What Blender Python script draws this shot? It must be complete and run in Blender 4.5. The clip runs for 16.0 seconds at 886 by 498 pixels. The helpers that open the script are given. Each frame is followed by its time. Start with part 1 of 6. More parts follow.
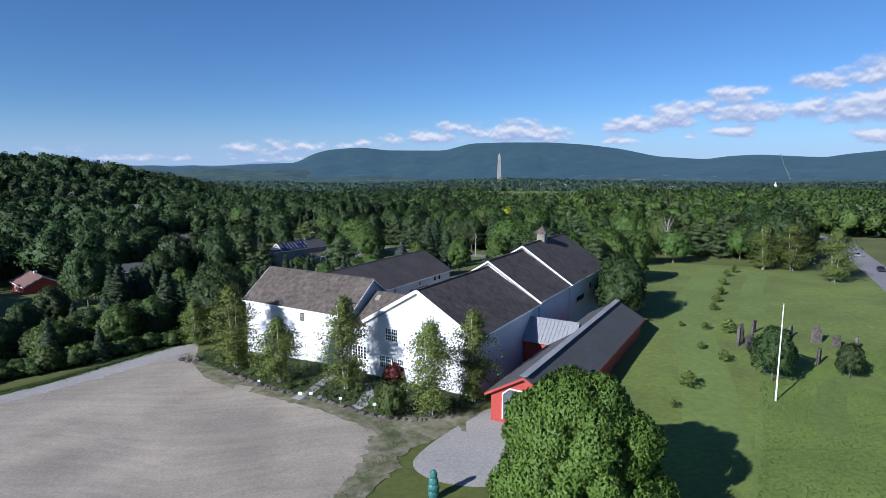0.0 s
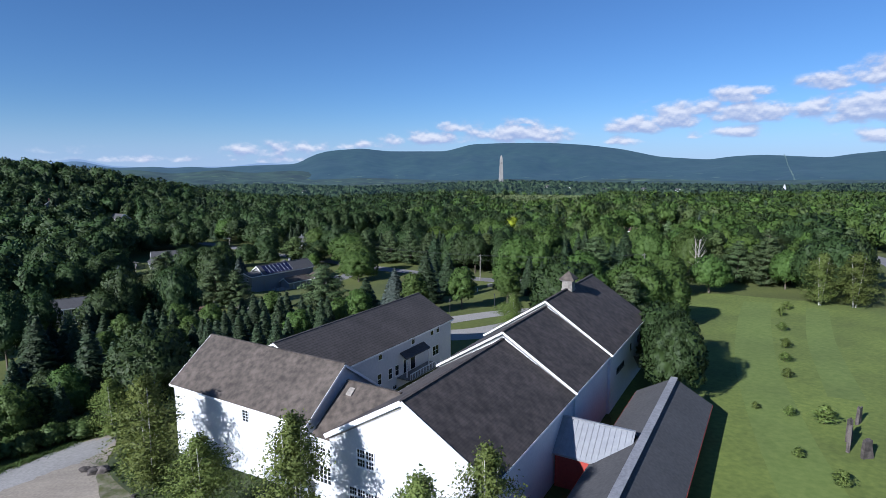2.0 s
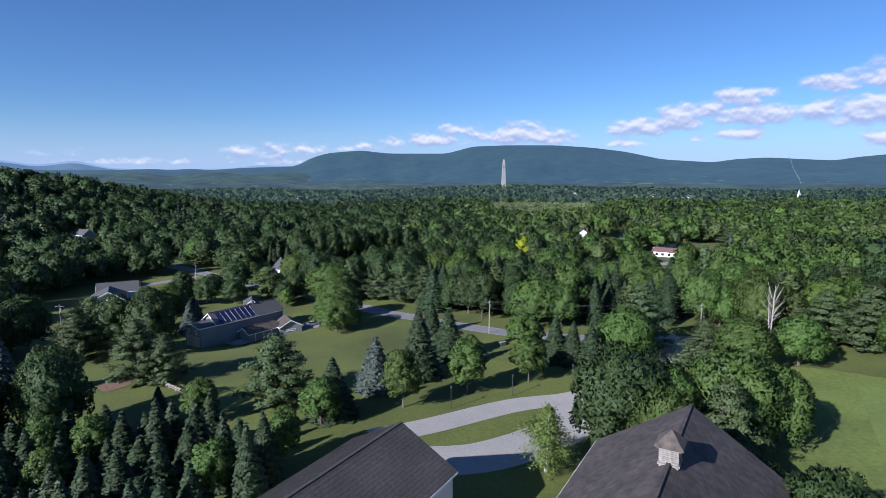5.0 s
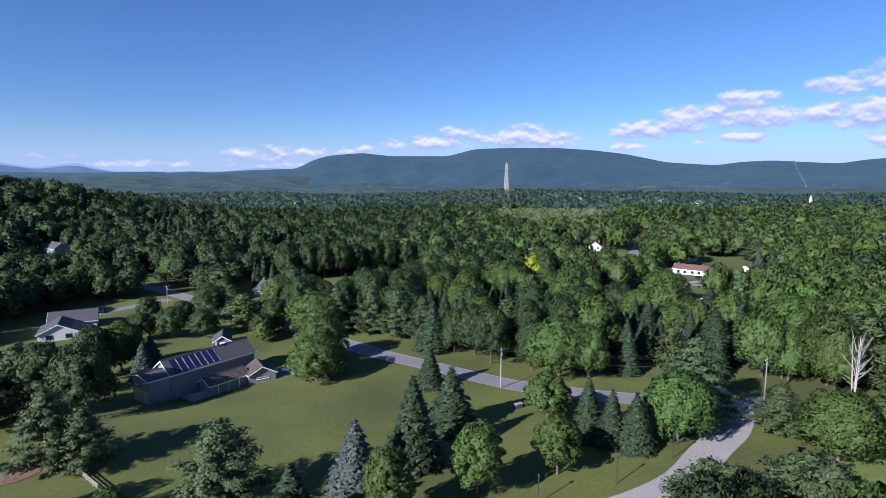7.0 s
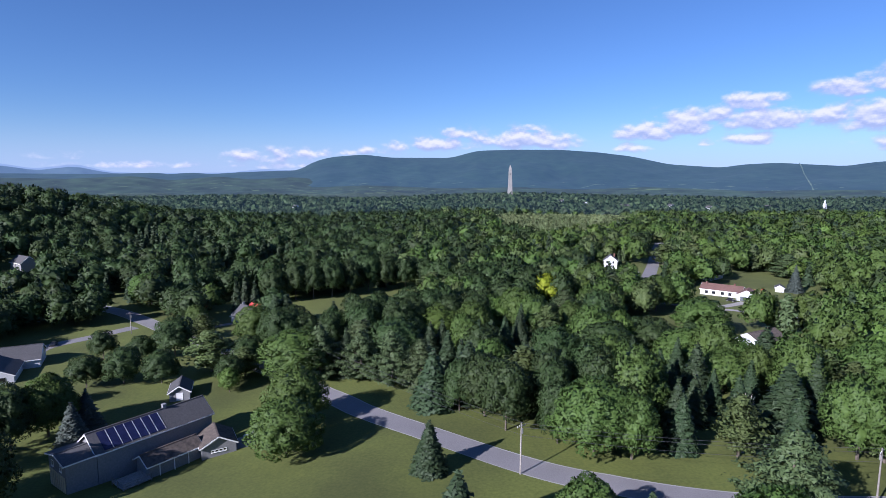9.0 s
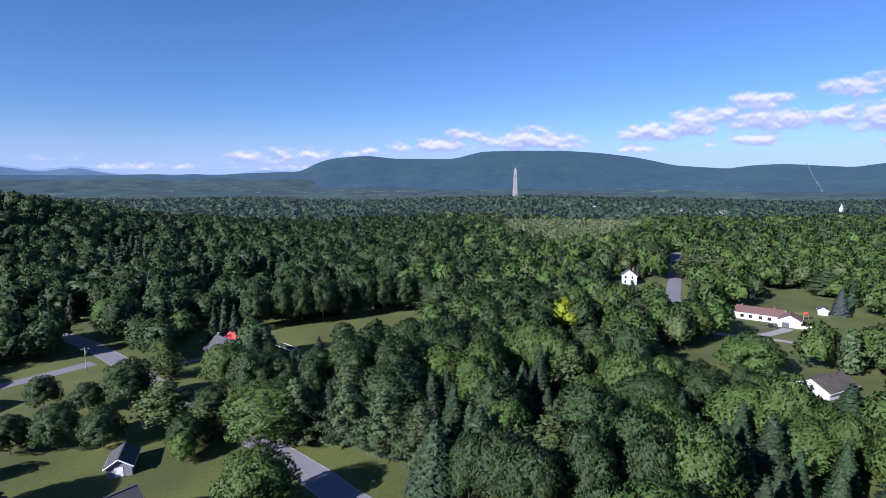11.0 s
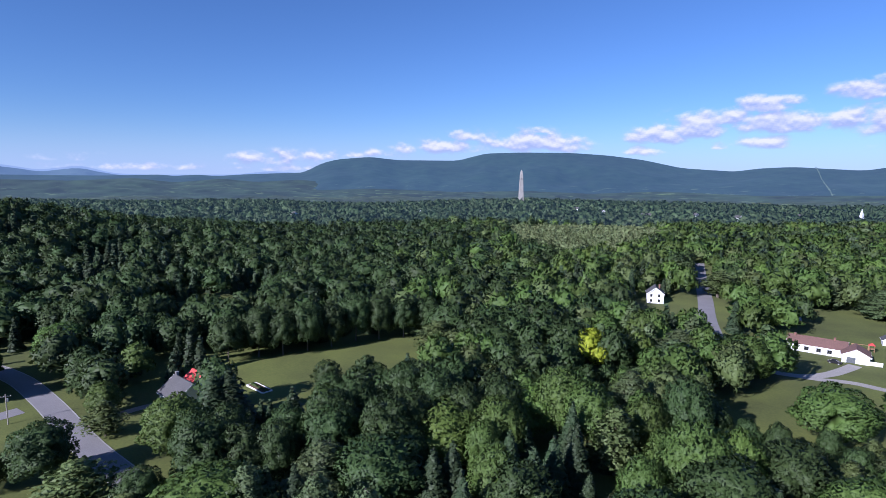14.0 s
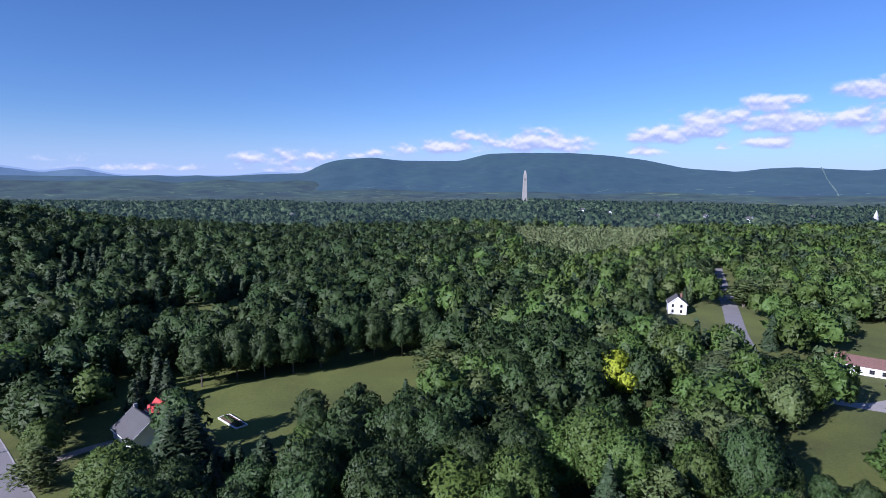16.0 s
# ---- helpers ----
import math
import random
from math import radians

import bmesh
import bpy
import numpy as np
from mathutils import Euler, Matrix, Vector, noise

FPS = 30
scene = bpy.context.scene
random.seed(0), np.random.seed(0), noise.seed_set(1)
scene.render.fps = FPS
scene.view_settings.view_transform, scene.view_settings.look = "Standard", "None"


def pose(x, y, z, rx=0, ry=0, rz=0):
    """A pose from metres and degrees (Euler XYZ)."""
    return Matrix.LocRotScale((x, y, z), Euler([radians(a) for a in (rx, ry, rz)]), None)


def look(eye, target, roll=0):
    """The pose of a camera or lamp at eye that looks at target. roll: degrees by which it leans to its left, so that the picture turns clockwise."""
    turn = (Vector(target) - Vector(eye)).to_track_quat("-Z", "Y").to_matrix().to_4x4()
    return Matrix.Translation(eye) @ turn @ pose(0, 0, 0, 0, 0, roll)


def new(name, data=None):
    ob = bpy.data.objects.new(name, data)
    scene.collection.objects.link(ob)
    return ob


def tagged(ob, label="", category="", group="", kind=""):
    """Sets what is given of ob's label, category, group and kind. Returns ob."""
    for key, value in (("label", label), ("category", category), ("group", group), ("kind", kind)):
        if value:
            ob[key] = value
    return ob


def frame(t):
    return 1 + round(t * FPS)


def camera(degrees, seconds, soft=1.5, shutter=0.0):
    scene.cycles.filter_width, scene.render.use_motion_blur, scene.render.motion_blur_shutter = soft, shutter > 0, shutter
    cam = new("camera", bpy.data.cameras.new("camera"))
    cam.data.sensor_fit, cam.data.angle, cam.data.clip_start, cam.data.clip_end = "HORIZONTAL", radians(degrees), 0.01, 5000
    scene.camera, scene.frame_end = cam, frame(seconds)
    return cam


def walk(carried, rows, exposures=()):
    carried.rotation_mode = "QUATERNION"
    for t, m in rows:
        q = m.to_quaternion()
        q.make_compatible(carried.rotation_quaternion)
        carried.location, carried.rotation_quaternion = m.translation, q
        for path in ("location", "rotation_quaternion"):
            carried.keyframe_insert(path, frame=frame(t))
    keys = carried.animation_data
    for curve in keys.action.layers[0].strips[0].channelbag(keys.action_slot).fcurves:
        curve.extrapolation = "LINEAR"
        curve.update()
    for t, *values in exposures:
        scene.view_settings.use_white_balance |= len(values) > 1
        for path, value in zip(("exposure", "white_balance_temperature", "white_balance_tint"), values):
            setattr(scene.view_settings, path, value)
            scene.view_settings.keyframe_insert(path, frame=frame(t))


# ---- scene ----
cam = camera(76.2, 16.0, soft=0.75)
METRES, EYE, TILT, LEAN, TURN = 230.0, 25.3, -8.05, 0.0, 0.0
ROWS = [
    (0.0, 0.0, 0.0, 0.0, -0.0, 0.0, 0.0),
    (0.5, 0.0004, 0.0276, 0.0094, 0.03, -0.01, 0.02),
    (1.0, 0.0009, 0.0561, 0.0185, 0.09, 0.02, 0.08),
    (1.5, 0.0014, 0.0853, 0.0279, 0.12, 0.03, 0.1),
    (2.0, 0.0017, 0.1155, 0.0376, 0.13, 0.03, 0.11),
    (2.5, 0.0023, 0.1464, 0.047, 0.13, -0.0, 0.08),
    (3.0, 0.0028, 0.1778, 0.0561, 0.14, 0.01, 0.07),
    (3.5, 0.003, 0.2096, 0.0654, 0.18, 0.02, 0.06),
    (4.0, 0.0032, 0.2418, 0.0744, 0.18, 0.09, 0.03),
    (6.5, 0.003, 0.4043, 0.1199, 0.3, 0.33, -0.01),
    (7.0, 0.0024, 0.4367, 0.1286, 0.35, 0.41, -0.05),
    (7.5, 0.0018, 0.4702, 0.138, 0.42, 0.44, -0.12),
    (8.0, 0.0015, 0.5039, 0.147, 0.46, 0.48, -0.14),
    (8.5, 0.0011, 0.5375, 0.1563, 0.5, 0.52, -0.15),
    (9.0, 0.0006, 0.5712, 0.1656, 0.56, 0.54, -0.19),
    (11.5, -0.003, 0.7344, 0.211, 0.93, 0.66, -0.21),
    (12.0, -0.0039, 0.7655, 0.2189, 0.84, 0.79, -0.28),
    (12.5, -0.0046, 0.7912, 0.2242, 0.77, 0.89, -0.31),
    (13.0, -0.0052, 0.812, 0.2278, 0.79, 0.86, -0.34),
    (13.5, -0.006, 0.8337, 0.2302, 0.9, 0.83, -0.42),
    (14.0, -0.0069, 0.8579, 0.2328, 1.25, 0.75, -0.53),
    (14.5, -0.0082, 0.884, 0.2359, 1.55, 0.7, -0.59),
    (15.0, -0.0092, 0.9112, 0.2393, 1.69, 0.7, -0.6),
    (15.5, -0.0102, 0.9393, 0.2426, 1.62, 0.73, -0.55),
    (16.0, -0.0113, 0.967, 0.2463, 1.44, 0.8, -0.52),
]
EXPOSE = [(0.0, 0.68, 5600, 12), (3.5, 0.78, 5600, 13), (7.0, 0.88, 5600, 21), (11.5, 0.9, 5500, 25), (16.0, 0.88, 5450, 26)]
walk(cam, [(t, pose(0, 0, EYE, TILT, LEAN, TURN) @ pose(METRES * x, METRES * y, METRES * z, 90 + pitch, roll, yaw)) for t, x, y, z, yaw, pitch, roll in ROWS], EXPOSE)

# ---- world, sun, exposure ----
SUN_ELEV, SUN_AZ = 27.0, 227.0          # the sun stands behind the camera and to its left; degrees clockwise from +y
world = bpy.data.worlds.new("sky")
scene.world = world
world.use_nodes = True
wn = world.node_tree.nodes
sky = wn.new("ShaderNodeTexSky")
sky.sky_type = "NISHITA"
sky.sun_disc = False
sky.sun_elevation = radians(SUN_ELEV)
sky.sun_rotation = radians(SUN_AZ)
sky.altitude = 300
sky.air_density, sky.dust_density, sky.ozone_density = 0.95, 0.0, 7.5
world.node_tree.links.new(sky.outputs[0], wn["Background"].inputs[0])
wn["Background"].inputs[1].default_value = 0.06
sun = new("sun", bpy.data.lights.new("sun", "SUN"))
sun.data.energy, sun.data.angle, sun.data.color = 5.0, radians(0.5), (1.0, 0.95, 0.86)
az, el = radians(SUN_AZ), radians(SUN_ELEV)
sun.matrix_world = look((math.sin(az) * 200 * math.cos(el), math.cos(az) * 200 * math.cos(el), 200 * math.sin(el)), (0, 0, 0))


# ---- materials ----
def links(m):
    m.use_nodes = True
    return m.node_tree.nodes, m.node_tree.links, m.node_tree.nodes["Principled BSDF"]


def ramp(nodes, stops):
    r = nodes.new("ShaderNodeValToRGB")
    while len(r.color_ramp.elements) < len(stops):
        r.color_ramp.elements.new(0.5)
    for e, (p, c) in zip(r.color_ramp.elements, stops):
        e.position, e.color = p, (*c, 1)
    return r


def rough_mat(name, dark, light, scale=1.0, rough=0.85, bump=0.3, big=0.12, stain=0.25, metal=0.0, vary=0.0):
    """A surface with grain at one scale, stains at a larger one, and fine relief."""
    m = bpy.data.materials.new(name)
    n, l, b = links(m)
    geo = n.new("ShaderNodeNewGeometry")
    fine = n.new("ShaderNodeTexNoise")
    fine.inputs["Scale"].default_value, fine.inputs["Detail"].default_value = scale, 8
    coarse = n.new("ShaderNodeTexNoise")
    coarse.inputs["Scale"].default_value, coarse.inputs["Detail"].default_value = big, 4
    for t in (fine, coarse):
        l.new(geo.outputs["Position"], t.inputs["Vector"])
    r = ramp(n, [(0.3, dark), (0.7, light)])
    l.new(fine.outputs[0], r.inputs[0])
    mix = n.new("ShaderNodeMix")
    mix.data_type, mix.blend_type = "RGBA", "MULTIPLY"
    mix.inputs[0].default_value = 1.0
    r2 = ramp(n, [(0.3, (1 - stain,) * 3), (0.65, (1, 1, 1))])
    l.new(coarse.outputs[0], r2.inputs[0])
    l.new(r.outputs[0], mix.inputs[6])
    l.new(r2.outputs[0], mix.inputs[7])
    out = mix.outputs[2]
    if vary:
        info = n.new("ShaderNodeObjectInfo")
        hsv = n.new("ShaderNodeHueSaturation")
        mr = n.new("ShaderNodeMapRange")
        mr.inputs[3].default_value, mr.inputs[4].default_value = 1 - vary, 1 + vary
        l.new(info.outputs["Random"], mr.inputs[0])
        l.new(mr.outputs[0], hsv.inputs["Value"])
        l.new(out, hsv.inputs["Color"])
        out = hsv.outputs[0]
    l.new(out, b.inputs["Base Color"])
    b.inputs["Roughness"].default_value, b.inputs["Metallic"].default_value = rough, metal
    if bump:
        bp = n.new("ShaderNodeBump")
        bp.inputs["Strength"].default_value, bp.inputs["Distance"].default_value = bump, 0.05
        l.new(fine.outputs[0], bp.inputs["Height"])
        l.new(bp.outputs[0], b.inputs["Normal"])
    return m


def leaf_mat(name, dark, light, spread=0.24, through_light=0.25, hue=0.012):
    """Foliage: each leaf clump and each tree a little different, with light passing through."""
    m = bpy.data.materials.new(name)
    n, l, b = links(m)
    geo = n.new("ShaderNodeNewGeometry")
    r = ramp(n, [(0.0, dark), (1.0, light)])
    l.new(geo.outputs["Random Per Island"], r.inputs[0])
    info = n.new("ShaderNodeObjectInfo")
    noise_big = n.new("ShaderNodeTexNoise")
    noise_big.inputs["Scale"].default_value, noise_big.inputs["Detail"].default_value = 0.07, 3
    l.new(geo.outputs["Position"], noise_big.inputs["Vector"])
    own = n.new("ShaderNodeAttribute")
    own.attribute_name = "tint"
    each = n.new("ShaderNodeMath")
    each.operation = "ADD"
    l.new(info.outputs["Random"], each.inputs[0])
    l.new(own.outputs["Fac"], each.inputs[1])
    tree = n.new("ShaderNodeMath")
    tree.operation = "FRACT"
    l.new(each.outputs[0], tree.inputs[0])
    add = n.new("ShaderNodeMath")
    add.operation = "ADD"
    l.new(tree.outputs[0], add.inputs[0])
    l.new(noise_big.outputs[0], add.inputs[1])
    val = n.new("ShaderNodeMapRange")
    val.inputs[1].default_value, val.inputs[2].default_value = 0.3, 1.7
    val.inputs[3].default_value, val.inputs[4].default_value = 1 - spread, 1 + spread
    l.new(add.outputs[0], val.inputs[0])
    hh = n.new("ShaderNodeMapRange")
    hh.inputs[3].default_value, hh.inputs[4].default_value = 0.5 - hue, 0.5 + hue
    l.new(tree.outputs[0], hh.inputs[0])
    hsv = n.new("ShaderNodeHueSaturation")
    l.new(val.outputs[0], hsv.inputs["Value"])
    l.new(hh.outputs[0], hsv.inputs["Hue"])
    l.new(r.outputs[0], hsv.inputs["Color"])
    l.new(hsv.outputs[0], b.inputs["Base Color"])
    b.inputs["Roughness"].default_value = 0.6
    b.inputs["Specular IOR Level"].default_value = 0.25
    tr = n.new("ShaderNodeBsdfTranslucent")
    l.new(hsv.outputs[0], tr.inputs[0])
    mx = n.new("ShaderNodeMixShader")
    mx.inputs[0].default_value = through_light
    l.new(b.outputs[0], mx.inputs[1])
    l.new(tr.outputs[0], mx.inputs[2])
    l.new(mx.outputs[0], n["Material Output"].inputs[0])
    return m


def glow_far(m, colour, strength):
    """Air light before a far backdrop, painted in as a glow of its own surface."""
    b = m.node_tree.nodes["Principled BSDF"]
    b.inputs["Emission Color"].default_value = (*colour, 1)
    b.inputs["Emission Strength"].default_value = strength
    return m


GRASS = rough_mat("grass", (0.074, 0.095, 0.013), (0.113, 0.13, 0.022), scale=1.6, rough=0.95, bump=0.4, big=0.045, stain=0.42)
MEADOW = rough_mat("meadow_grass", (0.1, 0.138, 0.02), (0.16, 0.2, 0.036), scale=1.3, rough=0.95, bump=0.5, big=0.07, stain=0.36)
TALL_GRASS = rough_mat("tall_grass", (0.092, 0.142, 0.02), (0.165, 0.215, 0.04), scale=3.2, rough=0.95, bump=1.0, big=0.12, stain=0.3)
FOREST_FLOOR = rough_mat("forest_floor", (0.03, 0.045, 0.015), (0.07, 0.085, 0.03), scale=0.4, rough=1.0, bump=0.5)
GRAVEL = rough_mat("gravel", (0.265, 0.228, 0.188), (0.35, 0.305, 0.255), scale=3.0, rough=0.95, bump=0.35, big=0.09, stain=0.3)


def add_tracks(m, turn, lo, hi, strength):
    """Long worn streaks left by wheels."""
    n, l = m.node_tree.nodes, m.node_tree.links
    b = n["Principled BSDF"]
    old = b.inputs["Base Color"].links[0].from_socket
    geo = n.new("ShaderNodeNewGeometry")
    warp = n.new("ShaderNodeTexNoise")
    warp.inputs["Scale"].default_value = 0.035
    l.new(geo.outputs["Position"], warp.inputs["Vector"])
    add = n.new("ShaderNodeMix")
    add.data_type, add.blend_type = "RGBA", "ADD"
    add.inputs[0].default_value = 14.0
    add.clamp_factor = False
    l.new(geo.outputs["Position"], add.inputs[6])
    l.new(warp.outputs[1], add.inputs[7])
    for k, (sx, sy, sc) in enumerate(((0.05, 1.0, 0.9), (0.3, 0.3, 0.35))):
        mp = n.new("ShaderNodeMapping")
        mp.inputs["Rotation"].default_value, mp.inputs["Scale"].default_value = (0, 0, radians(turn)), (sx, sy, 1)
        l.new(add.outputs[2], mp.inputs[0])
        t = n.new("ShaderNodeTexNoise")
        t.inputs["Scale"].default_value, t.inputs["Detail"].default_value = sc, 6
        l.new(mp.outputs[0], t.inputs["Vector"])
        cr = ramp(n, [(0.36, (lo,) * 3), (0.62, (hi, hi * 0.985, hi * 0.96))])
        l.new(t.outputs[0], cr.inputs[0])
        mix = n.new("ShaderNodeMix")
        mix.data_type, mix.blend_type = "RGBA", "MULTIPLY"
        mix.inputs[0].default_value = strength
        l.new(old, mix.inputs[6])
        l.new(cr.outputs[0], mix.inputs[7])
        old = mix.outputs[2]
    l.new(old, b.inputs["Base Color"])


add_tracks(GRAVEL, 35, 0.87, 1.08, 0.7)
PALE_GRAVEL = rough_mat("pale_gravel", (0.25, 0.235, 0.22), (0.35, 0.33, 0.31), scale=3.5, rough=0.95, bump=0.3, big=0.2, stain=0.1)
ASPHALT = rough_mat("asphalt", (0.168, 0.160, 0.168), (0.224, 0.216, 0.224), scale=5.0, rough=0.85, bump=0.15, big=0.1, stain=0.15)
WORN_EDGE = rough_mat("worn_verge", (0.085, 0.095, 0.026), (0.24, 0.21, 0.16), scale=0.9, rough=0.95, bump=0.5, big=0.3, stain=0.3)
WHITE_WALL = rough_mat("white_siding", (0.54, 0.55, 0.58), (0.62, 0.62, 0.64), scale=3.0, rough=0.55, bump=0.05, big=0.3, stain=0.06)
WHITE_TRIM = rough_mat("white_trim", (0.78, 0.78, 0.78), (0.84, 0.84, 0.83), scale=4.0, rough=0.45, bump=0.03, stain=0.05)
BARN_RED = rough_mat("barn_red", (0.306, 0.038, 0.030), (0.391, 0.055, 0.038), scale=3.0, rough=0.6, bump=0.1, stain=0.15)
SHINGLE_BROWN = rough_mat("brown_shingle", (0.05, 0.04, 0.034), (0.128, 0.103, 0.086), scale=1.3, rough=0.9, bump=0.4, big=0.25, stain=0.3)
SHINGLE_DARK = rough_mat("dark_shingle", (0.04, 0.032, 0.03), (0.088, 0.07, 0.063), scale=1.2, rough=0.85, bump=0.4, big=0.3, stain=0.4)
SHINGLE_GREY = rough_mat("grey_shingle", (0.056, 0.055, 0.058), (0.086, 0.083, 0.086), scale=2.6, rough=0.85, bump=0.3, big=0.2, stain=0.15)


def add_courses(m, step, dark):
    """Rows of shingles: each course's shadowed butt edge is painted as a thin dark line."""
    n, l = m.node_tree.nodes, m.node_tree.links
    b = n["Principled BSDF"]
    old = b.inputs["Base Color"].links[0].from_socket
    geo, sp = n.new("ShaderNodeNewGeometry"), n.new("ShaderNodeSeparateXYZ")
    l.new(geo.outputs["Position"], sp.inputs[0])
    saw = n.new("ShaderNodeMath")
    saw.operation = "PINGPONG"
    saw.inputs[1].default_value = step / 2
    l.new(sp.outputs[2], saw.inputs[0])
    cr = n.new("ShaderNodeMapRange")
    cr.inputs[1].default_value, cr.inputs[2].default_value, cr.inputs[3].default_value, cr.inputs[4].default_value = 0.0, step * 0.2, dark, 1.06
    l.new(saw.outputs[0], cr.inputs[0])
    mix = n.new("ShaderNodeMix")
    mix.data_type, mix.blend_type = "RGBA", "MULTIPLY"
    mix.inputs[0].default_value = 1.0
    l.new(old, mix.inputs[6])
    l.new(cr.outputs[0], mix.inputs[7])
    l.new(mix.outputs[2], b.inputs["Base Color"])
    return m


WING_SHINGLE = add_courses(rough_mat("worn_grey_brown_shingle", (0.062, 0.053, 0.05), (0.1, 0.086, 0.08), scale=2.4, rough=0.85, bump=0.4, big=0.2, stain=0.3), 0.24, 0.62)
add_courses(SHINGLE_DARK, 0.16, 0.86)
METAL_ROOF = rough_mat("metal_roof", (0.280, 0.287, 0.308), (0.336, 0.343, 0.364), scale=1.5, rough=0.4, bump=0.02, stain=0.1, metal=0.3)
RIDGE_CAP = rough_mat("ridge_cap", (0.2, 0.2, 0.22), (0.3, 0.3, 0.32), scale=3.0, rough=0.7, bump=0.2)
STONE = rough_mat("stone", (0.05, 0.042, 0.039), (0.14, 0.118, 0.107), scale=2.0, rough=0.9, bump=0.6, big=0.7, stain=0.35, vary=0.3)
CONCRETE = rough_mat("concrete", (0.288, 0.288, 0.280), (0.368, 0.360, 0.344), scale=3.0, rough=0.85, bump=0.1)
GREY_WOOD = rough_mat("weathered_wood", (0.2, 0.18, 0.16), (0.34, 0.31, 0.28), scale=3.0, rough=0.85, bump=0.3, vary=0.15)
DARK_METAL = rough_mat("dark_metal", (0.03, 0.03, 0.035), (0.06, 0.06, 0.065), scale=4.0, rough=0.45, bump=0.02)
DARK_DOOR = rough_mat("dark_boards", (0.05, 0.06, 0.07), (0.1, 0.11, 0.12), scale=3.0, rough=0.7, bump=0.2)
TAN_SIDING = rough_mat("grey_siding", (0.195, 0.195, 0.203), (0.255, 0.255, 0.262), scale=3.0, rough=0.7, bump=0.08, stain=0.1)
CREAM = rough_mat("cream_siding", (0.5, 0.45, 0.3), (0.6, 0.55, 0.4), scale=3.0, rough=0.7, bump=0.05, stain=0.1)
RED_ROOF = rough_mat("red_brown_shingle", (0.12, 0.066, 0.054), (0.18, 0.1, 0.082), scale=2.2, rough=0.85, bump=0.3, stain=0.2)
BRIGHT_RED = rough_mat("bright_red_roof", (0.5, 0.05, 0.045), (0.62, 0.08, 0.07), scale=2.0, rough=0.6, bump=0.1, stain=0.15)
BARK = rough_mat("bark", (0.08, 0.065, 0.05), (0.17, 0.14, 0.115), scale=3.0, rough=0.95, bump=0.5)
BIRCH_BARK = rough_mat("birch_bark", (0.42, 0.4, 0.36), (0.68, 0.66, 0.62), scale=2.5, rough=0.8, bump=0.3, big=1.2, stain=0.5)
DEAD_WOOD = rough_mat("dead_wood", (0.3, 0.27, 0.24), (0.5, 0.46, 0.42), scale=3.0, rough=0.9, bump=0.3)
SOIL = rough_mat("garden_soil", (0.1, 0.06, 0.04), (0.2, 0.12, 0.08), scale=2.0, rough=1.0, bump=0.6)
MONUMENT = rough_mat("pale_limestone", (0.210, 0.200, 0.185), (0.270, 0.260, 0.240), scale=0.25, rough=0.85, bump=0.1, big=0.04, stain=0.15)
# faint blue glow imitates the haze before the distant stone
MONUMENT = glow_far(MONUMENT, (0.25, 0.4, 0.7), 0.02)
glass = bpy.data.materials.new("window_glass")
_n, _l, _b = links(glass)
_b.inputs["Base Color"].default_value = (0.012, 0.014, 0.018, 1)
_b.inputs["Roughness"].default_value = 0.08
_b.inputs["Specular IOR Level"].default_value = 0.8
GLASS = glass

MAPLE = leaf_mat("maple_leaves", (0.056, 0.096, 0.02), (0.08, 0.128, 0.029), through_light=0.24)
LAWN_MAPLE = leaf_mat("lawn_maple_leaves", (0.072, 0.128, 0.02), (0.132, 0.21, 0.038), through_light=0.28)
OAK = leaf_mat("oak_leaves", (0.029, 0.051, 0.015), (0.042, 0.071, 0.021), through_light=0.2)
BRIGHT = leaf_mat("lime_leaves", (0.072, 0.122, 0.022), (0.1, 0.158, 0.032), through_light=0.24)
YELLOW = leaf_mat("yellow_leaves", (0.2, 0.24, 0.012), (0.3, 0.32, 0.024), through_light=0.2)
BIRCH = leaf_mat("birch_leaves", (0.11, 0.15, 0.036), (0.18, 0.225, 0.06), through_light=0.34)
ASH = leaf_mat("ash_leaves", (0.068, 0.097, 0.031), (0.1, 0.135, 0.044), through_light=0.24)
SPRUCE = leaf_mat("spruce_needles", (0.024, 0.042, 0.018), (0.039, 0.063, 0.026), through_light=0.14)
BLUE_SPRUCE = leaf_mat("blue_spruce_needles", (0.05, 0.066, 0.056), (0.08, 0.1, 0.086), through_light=0.14)
PINE = leaf_mat("pine_needles", (0.054, 0.081, 0.031), (0.088, 0.122, 0.047), through_light=0.22)
PURPLE = leaf_mat("red_leaves", (0.07, 0.014, 0.014), (0.13, 0.026, 0.026))
SHRUB = leaf_mat("shrub_leaves", (0.05, 0.08, 0.02), (0.088, 0.128, 0.036))

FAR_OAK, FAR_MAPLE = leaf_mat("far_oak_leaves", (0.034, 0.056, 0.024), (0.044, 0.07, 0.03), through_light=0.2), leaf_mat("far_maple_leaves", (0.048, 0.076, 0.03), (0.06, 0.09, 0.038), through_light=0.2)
# distance haze is put into these leaves as a weak blue glow
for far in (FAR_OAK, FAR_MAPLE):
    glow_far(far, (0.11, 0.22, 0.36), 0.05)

# ---- terrain ----
HEIGHT_Y = [-700, -200, 60, 110, 160, 220, 265, 360, 480, 700, 1100, 1600, 2500, 3500, 6000]
HEIGHT_Z = [-3, -4.5, -6.0, -6.3, -8.8, -10.8, -12.6, -15.5, -17.0, -21, -26, -30, -55, -60, -60]


